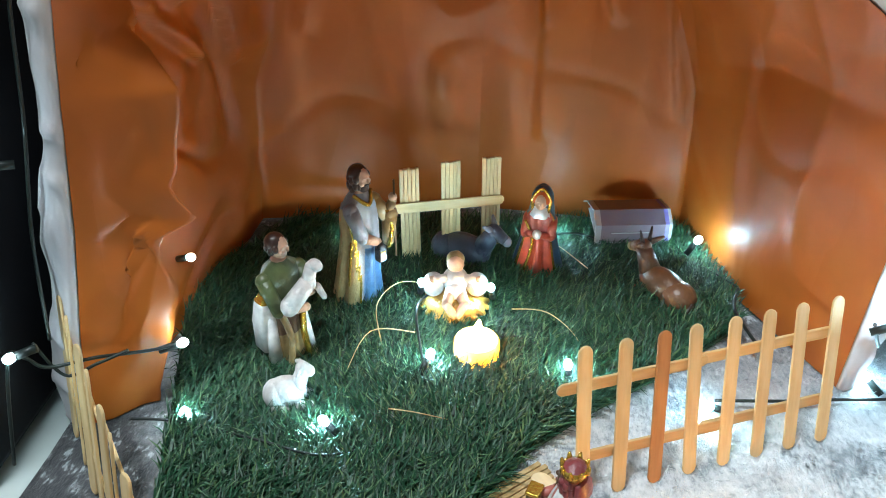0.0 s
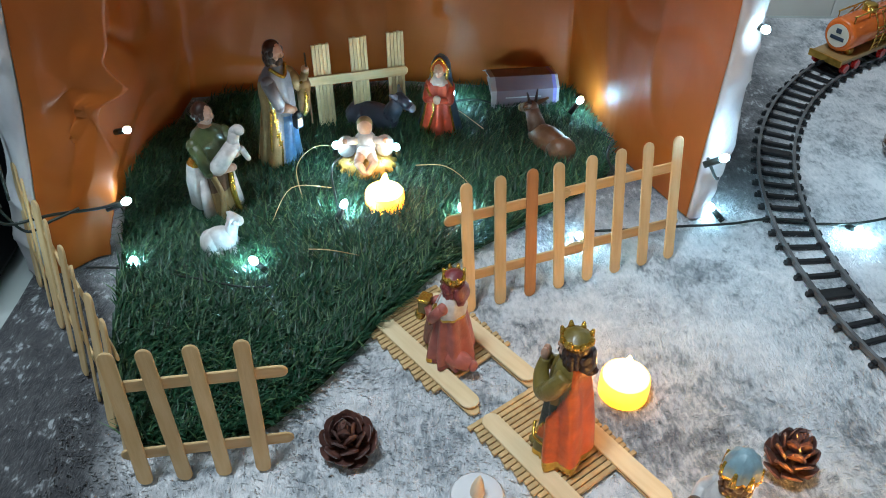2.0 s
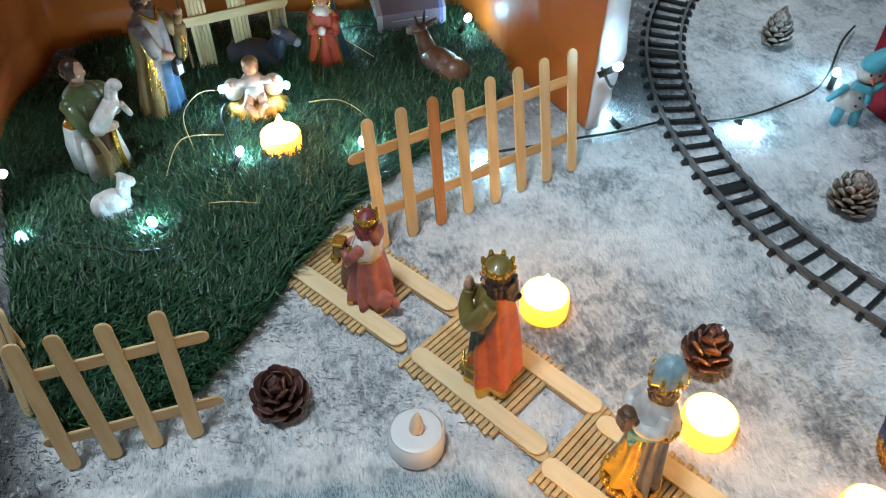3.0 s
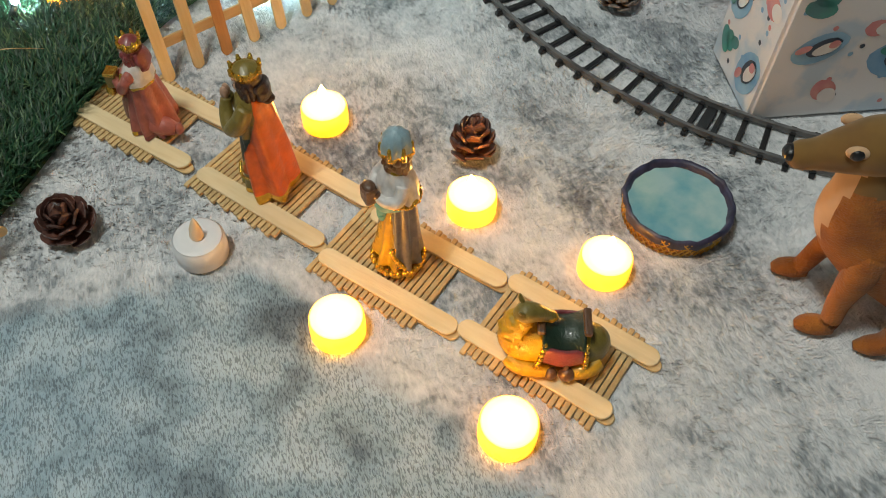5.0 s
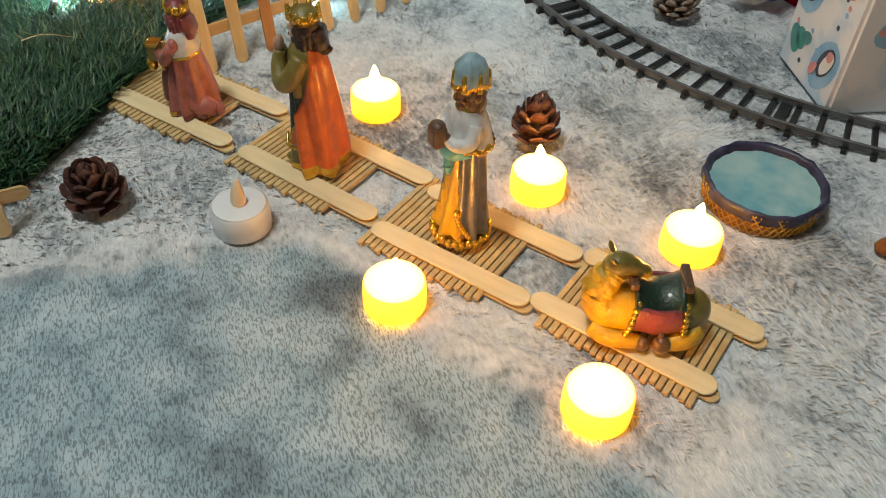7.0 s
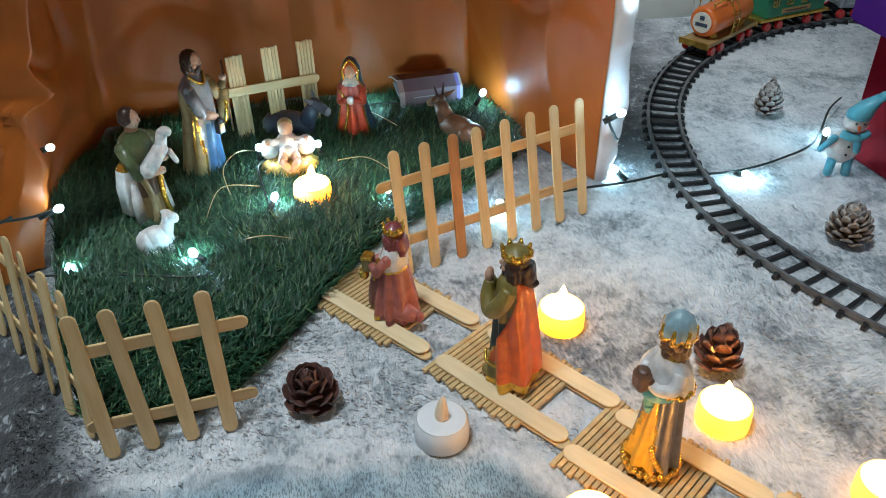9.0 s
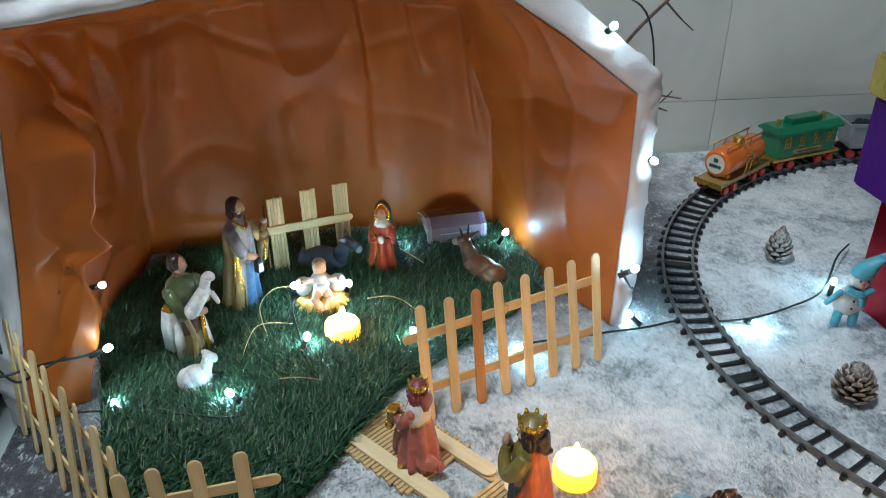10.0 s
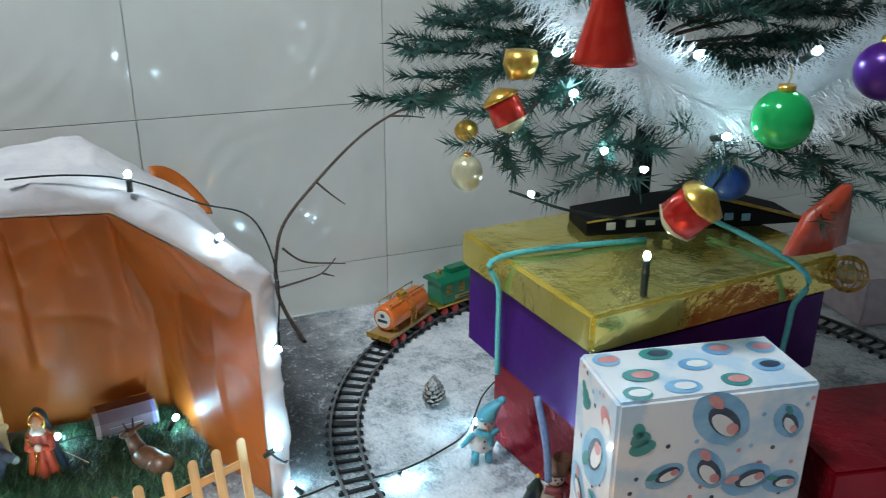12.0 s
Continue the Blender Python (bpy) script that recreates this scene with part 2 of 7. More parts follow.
M_BARK = material("twig_bark", (0.14, 0.10, 0.075), 0.8, color2=(0.08, 0.055, 0.04), scale=120, bump=0.4)
M_TINSEL = material("white_tinsel", (0.82, 0.84, 0.86), 0.4)
M_REDORN = material("red_glass", (0.45, 0.015, 0.012), 0.15, 0.5, color2=(0.55, 0.04, 0.02), scale=40)
M_GREENORN = material("green_glass", (0.02, 0.40, 0.10), 0.12, 0.3)
M_CLEARORN = material("champagne_glass", (0.62, 0.55, 0.36), 0.12, 0.4)
M_WATER = material("pool_water", (0.13, 0.36, 0.42), 0.12, coat=0.5, color2=(0.34, 0.52, 0.52), scale=30)
M_POOLRIM = material("pool_rim", (0.014, 0.014, 0.035), 0.4, color2=(0.06, 0.06, 0.12), scale=60)
M_MESH = material("gold_mesh", (0.50, 0.24, 0.07), 0.35, 0.5, color2=(0.22, 0.09, 0.04), scale=260, bump=0.6, bump_scale=500)
M_DEER = material("deer_flock", (0.42, 0.135, 0.014), 0.8, color2=(0.27, 0.075, 0.008), scale=60, sheen=0.2, bump=0.9, bump_scale=700)
M_DEERHEAD = material("deer_head_flock", (0.20, 0.10, 0.02), 0.85, color2=(0.15, 0.07, 0.015), scale=45, sheen=0.3)
M_DEERPALE = material("deer_pale_flock", (0.62, 0.38, 0.22), 0.9, color2=(0.55, 0.33, 0.18), scale=40, sheen=0.3)
M_NOTE = material("printed_note", (0.19, 0.135, 0.15), 0.6, color2=(0.15, 0.105, 0.14), scale=30)
M_NOTEEDGE = material("note_border", (0.42, 0.39, 0.40), 0.7, color2=(0.36, 0.33, 0.35), scale=40)
M_NOTEBLUE = material("note_blue", (0.14, 0.12, 0.42), 0.6, color2=(0.2, 0.17, 0.45), scale=120)
# unseen ceiling greyed to weaken its bounce; also used on the lamp frame
M_CEIL = material("ceiling_paint", (0.6, 0.6, 0.6), 0.9, color2=(0.56, 0.56, 0.56), scale=5)
M_DIFFUSER = material("lamp_diffuser", (0.9, 0.9, 0.9), 0.5, emit=(0.86, 0.95, 1.0), strength=3.0)


def paper_creases(m):
    """Creased facets at two sizes."""
    nt = m.node_tree
    tc = nt.nodes.new("ShaderNodeTexCoord")
    last = None
    for scale, dist, stretch in ((5.5, 0.010, (1.5, 1.2, 0.35)), (17, 0.004, (1.3, 1.0, 0.6))):
        mp = nt.nodes.new("ShaderNodeMapping")
        mp.inputs["Scale"].default_value, mp.inputs["Rotation"].default_value = stretch, (0.2, 0.5, 0.3)
        vo = nt.nodes.new("ShaderNodeTexVoronoi")
        vo.inputs["Scale"].default_value = scale
        bp = nt.nodes.new("ShaderNodeBump")
        bp.inputs["Strength"].default_value, bp.inputs["Distance"].default_value = 0.45, dist
        nt.links.new(tc.outputs["Object"], mp.inputs["Vector"])
        nt.links.new(mp.outputs[0], vo.inputs["Vector"])
        nt.links.new(vo.outputs["Distance"], bp.inputs["Height"])
        if last:
            nt.links.new(last, bp.inputs["Normal"])
        last = bp.outputs[0]
    nt.links.new(last, nt.nodes["Principled BSDF"].inputs["Normal"])


paper_creases(M_PAPER)
M_PAPER.node_tree.nodes["Principled BSDF"].inputs["Specular IOR Level"].default_value = 0.34


def paint(name, c, rough=0.35, metal=0.0, d=0.72):
    return material("paint_" + name, c, rough, metal, color2=tuple(v * d for v in c), scale=120, coat=0.2, bump=0.3, bump_scale=420)


F = {k: paint(k, *v) for k, v in dict(
    skin=((0.62, 0.36, 0.25),), hair=((0.045, 0.02, 0.014),), blue=((0.07, 0.17, 0.34),), grey=((0.27, 0.27, 0.31),),
    tan=((0.36, 0.25, 0.11),), gold=((0.72, 0.44, 0.07), 0.25, 0.8), green=((0.10, 0.13, 0.05),), white=((0.72, 0.68, 0.66),),
    red=((0.42, 0.05, 0.02),), navy=((0.03, 0.065, 0.12),), orange=((0.62, 0.11, 0.015),), wine=((0.24, 0.045, 0.05),),
    rose=((0.45, 0.13, 0.10),), brown=((0.13, 0.06, 0.03),), slate=((0.055, 0.06, 0.085),), straw=((0.62, 0.33, 0.06),),
    steel=((0.15, 0.14, 0.16), 0.3, 0.3), ochre=((0.55, 0.32, 0.02), 0.5), black=((0.01, 0.01, 0.012),), ox=((0.17, 0.075, 0.035),),
    sky=((0.10, 0.42, 0.55),), deepgreen=((0.014, 0.035, 0.022),), yellow=((0.75, 0.38, 0.03),), olive=((0.22, 0.16, 0.035),),
    paleblue=((0.30, 0.44, 0.50),), royal=((0.03, 0.09, 0.36),)).items()}


# ---- mesh helpers ----
def mesh_ob(name, bm, mats, parent=None, label="", smooth=False):
    me = bpy.data.meshes.new(name)
    bm.normal_update()
    bm.to_mesh(me)
    bm.free()
    for m in (mats if isinstance(mats, (list, tuple)) else [mats]):
        me.materials.append(m)
    if smooth:
        me.polygons.foreach_set("use_smooth", [True] * len(me.polygons))
    ob = new(name, me)
    ob.parent = parent
    if label:
        ob["label"] = label
    return ob


def part(name, bm, mats, parent, label="", smooth=False):
    return mesh_ob(name, bm, mats, parent, label, smooth)


def raw_mesh(name, verts, faces, mats, parent=None, smooth=False):
    me = bpy.data.meshes.new(name)
    me.from_pydata([tuple(v) for v in verts], [], faces)
    for m in (mats if isinstance(mats, (list, tuple)) else [mats]):
        me.materials.append(m)
    if smooth:
        me.polygons.foreach_set("use_smooth", [True] * len(me.polygons))
    me.update()
    ob = new(name, me)
    ob.parent = parent
    return ob


def thing(name, m, label, category, group="", kind=""):
    ob = new(name)
    ob.empty_display_size = 0.01
    ob.matrix_basis = m
    return tagged(ob, label, category, group, kind)


def add_box(bm, c, s, mi=0, bevel=0.0, m=None):
    r = bmesh.ops.create_cube(bm, size=1.0, matrix=(m or Matrix()) @ Matrix.Translation(c) @ Matrix.Diagonal((*s, 1)))
    fs = {f for v in r["verts"] for f in v.link_faces}
    for f in fs:
        f.material_index = mi
    if bevel:
        es = list({e for v in r["verts"] for e in v.link_edges})
        out = bmesh.ops.bevel(bm, geom=es, offset=bevel, segments=2, affect="EDGES", profile=0.6, clamp_overlap=True)
        for f in out["faces"]:
            f.material_index = mi
    return bm


def add_ball(bm, c, r, mi=0, seg=14, rings=9, m=None):
    r = (r, r, r) if isinstance(r, (int, float)) else r
    o = bmesh.ops.create_uvsphere(bm, u_segments=seg, v_segments=rings, radius=1.0,
                                  matrix=(m or Matrix()) @ Matrix.Translation(c) @ Matrix.Diagonal((*r, 1)))
    for f in {f for v in o["verts"] for f in v.link_faces}:
        f.material_index, f.smooth = mi, True
    return bm


def add_limb(bm, p, q, r1, r2, mi=0, seg=10):
    """A rounded tapered limb from p to q."""
    p, q = Vector(p), Vector(q)
    d = q - p
    m = Matrix.Translation((p + q) / 2) @ d.to_track_quat("Z", "Y").to_matrix().to_4x4()
    o = bmesh.ops.create_cone(bm, cap_ends=True, segments=seg, radius1=r1, radius2=r2, depth=d.length, matrix=m)
    for f in {f for v in o["verts"] for f in v.link_faces}:
        f.material_index, f.smooth = mi, True
    add_ball(bm, p, r1, mi, seg, 6)
    add_ball(bm, q, r2, mi, seg, 6)
    return bm


def add_loft(bm, rings, mi=0, seg=28, folds=0, depth=0.0, phase=0.0, cap=True):
    """Rings of (z, cx, cy, rx, ry, material index); folds deepen towards the first ring."""
    rows = []
    n = len(rings)
    for i, (z, cx, cy, rx, ry, *k) in enumerate(rings):
        row = []
        for j in range(seg):
            a = 2 * math.pi * j / seg
            w = 1 + depth * (1 - i / n) * math.cos(folds * a + phase + 0.8 * math.sin(3 * a + i * 0.35))
            row.append(bm.verts.new((cx + rx * w * math.cos(a), cy + ry * w * math.sin(a), z)))
        rows.append(row)
    for i in range(n - 1):
        k = rings[i][5] if len(rings[i]) > 5 else mi
        for j in range(seg):
            f = bm.faces.new((rows[i][j], rows[i][(j + 1) % seg], rows[i + 1][(j + 1) % seg], rows[i + 1][j]))
            f.material_index, f.smooth = k, True
    if cap:
        bm.faces.new(rows[0][::-1]).material_index = rings[0][5] if len(rings[0]) > 5 else mi
        bm.faces.new(rows[-1]).material_index = rings[-1][5] if len(rings[-1]) > 5 else mi
    return bm


def smooth_path(pts, k=8):
    pts = [Vector(p) for p in pts]
    out = []
    for i in range(len(pts) - 1):
        a, b, c, d = pts[max(i - 1, 0)], pts[i], pts[i + 1], pts[min(i + 2, len(pts) - 1)]
        for s in range(k):
            t = s / k
            out.append(0.5 * ((2 * b) + (c - a) * t + (2 * a - 5 * b + 4 * c - d) * t * t + (3 * b - a - 3 * c + d) * t ** 3))
    out.append(pts[-1])
    return out


def add_tube(bm, pts, r, sides=6, mi=0, k=8, taper=None):
    path = smooth_path(pts, k) if k > 1 else [Vector(p) for p in pts]
    rows = []
    for i, p in enumerate(path):
        d = (path[min(i + 1, len(path) - 1)] - path[max(i - 1, 0)]).normalized()
        q = d.to_track_quat("Z", "Y").to_matrix()
        rr = r if taper is None else r + (taper - r) * i / max(len(path) - 1, 1)
        rows.append([bm.verts.new(p + q @ Vector((rr * math.cos(2 * math.pi * j / sides), rr * math.sin(2 * math.pi * j / sides), 0))) for j in range(sides)])
    for a, b in zip(rows, rows[1:]):
        for j in range(sides):
            f = bm.faces.new((a[j], a[(j + 1) % sides], b[(j + 1) % sides], b[j]))
            f.material_index, f.smooth = mi, True
    bm.faces.new(rows[0][::-1]).material_index = mi
    bm.faces.new(rows[-1]).material_index = mi
    return bm


def add_plank(bm, length, width, thick, mi=0, seg=7, bevel=0.0005):
    """A flat stick with round ends along z from 0 to length, its faces towards +y and -y."""
    r = width / 2
    pts = [(r * math.cos(a), r + r * math.sin(a)) for a in [math.pi + math.pi * i / seg for i in range(seg + 1)]]
    pts += [(r * math.cos(a), length - r + r * math.sin(a)) for a in [math.pi * i / seg for i in range(seg + 1)]]
    rows = []
    for y, s in ((-thick / 2, 1 - 2 * bevel / width), (-thick / 2 + bevel, 1), (thick / 2 - bevel, 1), (thick / 2, 1 - 2 * bevel / width)):
        rows.append([bm.verts.new((x * s, y, length / 2 + (z - length / 2) * (1 - 2 * bevel / length if s < 1 else 1))) for x, z in pts])
    n = len(pts)
    for a, b in zip(rows, rows[1:]):
        for j in range(n):
            bm.faces.new((a[j], a[(j + 1) % n], b[(j + 1) % n], b[j])).material_index = mi
    bm.faces.new(rows[0][::-1]).material_index = mi
    bm.faces.new(rows[-1]).material_index = mi
    return bm


def shared(name, data, parent, m):
    """A piece of its own that shares its mesh with the alike ones."""
    ob = new(name, data)
    ob.parent = parent
    ob.matrix_basis = m
    return ob


def along(p, q, roll_up=(0, 0, 1)):
    """The pose at p whose z axis runs to q; its y axis lies as near as may be to roll_up."""
    p, q = Vector(p), Vector(q)
    z = (q - p).normalized()
    up = Vector(roll_up)
    x = up.cross(z).normalized()
    y = z.cross(x)
    m = Matrix((x, y, z)).transposed().to_4x4()
    m.translation = p
    return m


def bm_of(fn, *a, **k):
    bm = bmesh.new()
    fn(bm, *a, **k)
    return bm


def mesh_data(name, bm, mats, smooth=False):
    me = bpy.data.meshes.new(name)
    bm.normal_update()
    bm.to_mesh(me)
    bm.free()
    for m in (mats if isinstance(mats, (list, tuple)) else [mats]):
        me.materials.append(m)
    if smooth:
        me.polygons.foreach_set("use_smooth", [True] * len(me.polygons))
    return me


# ---- room ----
WALL_Y = 1.05
floor = mesh_ob("floor", bm_of(add_box, (0.3, -0.5, -0.055), (4.4, 3.3, 0.10)), M_FLOOR)
tagged(floor, "pale grey-green glossy tiled room floor", "floor", kind="structure")
# ceiling and three walls are unseen, added to enclose and limit bounced light
ceiling = mesh_ob("ceiling", bm_of(add_box, (0.3, -0.5, 2.45), (4.4, 3.3, 0.08)), M_CEIL)
tagged(ceiling, "plain grey ceiling out of view, added to close the room", "ceiling", kind="structure")
for nm, c, s in (("wall_west", (-1.95, -0.5, 1.2), (0.1, 3.3, 2.42)), ("wall_east", (2.55, -0.5, 1.2), (0.1, 3.3, 2.42)), ("wall_south", (0.3, -2.2, 1.2), (4.4, 0.1, 2.42))):
    tagged(mesh_ob(nm, bm_of(add_box, c, s), M_PLASTER), "plain grey wall out of view, added to close the room", "wall", kind="structure")
wall_north = mesh_ob("wall_north", bm_of(add_box, (0.3, WALL_Y + 0.056, 1.2), (4.4, 0.1, 2.42)), M_GROUT)
tagged(wall_north, "cream marbled glossy ceramic tiled wall with thin joints", "wall", kind="structure")
lampbody = thing("ceiling_lamp", pose(-0.45, 0.10, 2.36), "white square ceiling lamp panel", "lamp")
part("frame", bm_of(add_box, (0, 0, 0.025), (0.46, 0.46, 0.04), 0, 0.005), M_CEIL, lampbody)
part("diffuser", bm_of(add_box, (0, 0, 0.002), (0.40, 0.40, 0.006), 0, 0.002), M_DIFFUSER, lampbody)

# ---- fleece ground ----
def build_fleece():
    nx, ny = 260, 220
    x0, x1, y0, y1 = -0.30, 1.62, -0.55, 1.035
    vs, fs = [], []
    for j in range(ny + 1):
        for i in range(nx + 1):
            x, y = x0 + (x1 - x0) * i / nx, y0 + (y1 - y0) * j / ny
            if i == 0:
                x += 0.02 * noise.noise((0.3, y * 4, 1.0)) + 0.05 * (y - 0.45) * (y < 0.45)
            z = 0.0015 * noise.noise((x * 7, y * 7, 0.3)) + 0.0012 * noise.noise((x * 22, y * 22, 5.3))
            # the cotton sheet on top is a little thicker and rolls up at its edge
            t = front_edge(x, y) - 0.012 * noise.noise((x * 9, y * 9, 6.1))
            z += -0.0025 * (1 - 1 / (1 + math.exp(-max(min(t, 0.3), -0.3) / 0.004))) + 0.0022 * math.exp(-((t - 0.008) / 0.008) ** 2)
            vs.append((x, y, z - 0.001))
    for j in range(ny):
        for i in range(nx):
            a = j * (nx + 1) + i
            fs.append((a, a + 1, a + nx + 2, a + nx + 1))
    ob = raw_mesh("ground", vs, fs, M_FLEECE, smooth=True)
    return tagged(ob, "white plush fleece blanket with grey mottled print spread as snow", "snow blanket", kind="structure")


fleece = build_fleece()


def build_pile():
    """The plush pile of the blanket where the camera passes near."""
    rng = np.random.default_rng(8)
    n = 60000
    x = rng.uniform(-0.22, 0.72, n)
    y = rng.uniform(-0.16, 0.62, n)
    keep = np.maximum(y - 0.235, (1.6 * x + y - 0.41) * 0.53) > 0.004
    x, y = x[keep], y[keep]
    n = len(x)
    turn = np.array([noise.noise((px * 9, py * 9, 4.0)) for px, py in zip(x, y)]) * 2.4 + rng.normal(0, 0.45, n) - 0.9
    ln = rng.uniform(0.0028, 0.0060, n)
    up = rng.uniform(0.0010, 0.0032, n)
    w = rng.uniform(0.0004, 0.0008, n)
    dx, dy = np.cos(turn), np.sin(turn)
    v = np.empty((n, 3, 3))
    v[:, 0] = np.stack((x - dy * w, y + dx * w, np.full(n, -0.001)), 1)
    v[:, 1] = np.stack((x + dy * w, y - dx * w, np.full(n, -0.001)), 1)
    v[:, 2] = np.stack((x + dx * ln, y + dy * ln, up), 1)
    me = bpy.data.meshes.new("pile")
    me.from_pydata(v.reshape(-1, 3).tolist(), [], np.arange(3 * n).reshape(-1, 3).tolist())
    me.materials.append(M_FLEECE)
    ob = new("pile", me)
    ob.parent = fleece
    tagged(ob, kind="stuff")


build_pile()


# ---- cave ----
RIM = [(-0.285, 0.478, 0.0), (-0.277, 0.488, 0.08), (-0.266, 0.497, 0.16), (-0.255, 0.50, 0.25), (-0.240, 0.504, 0.358), (-0.15, 0.53, 0.366), (-0.06, 0.558, 0.378),
       (0.05, 0.59, 0.370), (0.165, 0.615, 0.353), (0.225, 0.585, 0.315), (0.284, 0.552, 0.272), (0.287, 0.555, 0.18), (0.288, 0.563, 0.09), (0.292, 0.575, 0.0)]


def resample(pts, n):
    pts = [Vector(p) for p in pts]
    ln = [0.0]
    for a, b in zip(pts, pts[1:]):
        ln.append(ln[-1] + (b - a).length)
    out = []
    for i in range(n + 1):
        s = ln[-1] * i / n
        k = max(j for j in range(len(ln)) if ln[j] <= s + 1e-9)
        k = min(k, len(pts) - 2)
        out.append(pts[k].lerp(pts[k + 1], (s - ln[k]) / (ln[k + 1] - ln[k])))
    return out


def crumple(p, amp):
    q = Vector((p.x * 11, p.y * 9, p.z * 3.2)) + Vector((0.5, 0.2, 0.9)) * noise.noise(p * 5)
    fold = max(0.0, 1 - abs(noise.noise(q)) * 5.0) ** 1.3
    fold2 = max(0.0, 1 - abs(noise.noise(Vector((p.x * 6 + p.z * 7, p.y * 7, p.z * 5 - p.x * 5)) + Vector((4, 7, 1)))) * 7.0) ** 1.2
    return amp * (0.55 * noise.noise(p * 5.5) + 0.55 * fold - 0.45 * fold2)


FOLDS = [((-0.24, 0.52, 0.35), (-0.274, 0.661, 0.269), 0.012), ((-0.274, 0.661, 0.269), (-0.253, 0.724, 0.203), 0.012), ((-0.267, 0.678, 0.298), (-0.258, 0.70, 0.255), 0.008),
         ((-0.238, 0.747, 0.275), (-0.235, 0.763, 0.185), 0.008), ((0.040, 0.84, 0.31), (0.052, 0.841, 0.208), 0.010), ((0.052, 0.841, 0.208), (0.053, 0.837, 0.09), 0.005),
         ((-0.175, 0.795, 0.30), (-0.183, 0.81, 0.20), 0.007), ((-0.058, 0.832, 0.17), (-0.043, 0.835, 0.06), 0.005), ((0.097, 0.845, 0.295), (0.115, 0.845, 0.21), 0.008),
         ((0.17, 0.84, 0.27), (0.185, 0.835, 0.12), 0.007), ((-0.10, 0.60, 0.36), (-0.11, 0.80, 0.30), 0.007), ((0.10, 0.64, 0.36), (0.09, 0.82, 0.30), 0.007),
         ((-0.270, 0.498, 0.165), (-0.200, 0.53, 0.150), 0.013), ((-0.235, 0.515, 0.155), (-0.270, 0.497, 0.105), 0.010), ((-0.205, 0.53, 0.150), (-0.240, 0.505, 0.02), 0.010),
         ((-0.222, 0.515, 0.32), (-0.235, 0.515, 0.18), 0.006)]


def pleat(p):
    """A sharp ridge with a groove beside it along each long fold."""
    s = 0.0
    for a, b, h in FOLDS:
        a, b = Vector(a), Vector(b)
        t = (p - a).dot(b - a) / (b - a).length_squared
        if -0.1 < t < 1.1:
            d = p - a.lerp(b, max(0.0, min(1.0, t)))
            ends = max(0.0, min(1.0, (t + 0.1) * 5, (1.1 - t) * 5))
            along_side = 1 if d.x + d.z > 0 else -1
            r = d.length
            s += h * ends * (max(0, 1 - r / 0.022) if along_side > 0 else max(0, 1 - r / 0.007) - 0.45 * max(0, 1 - abs(r - 0.011) / 0.009))
    return s


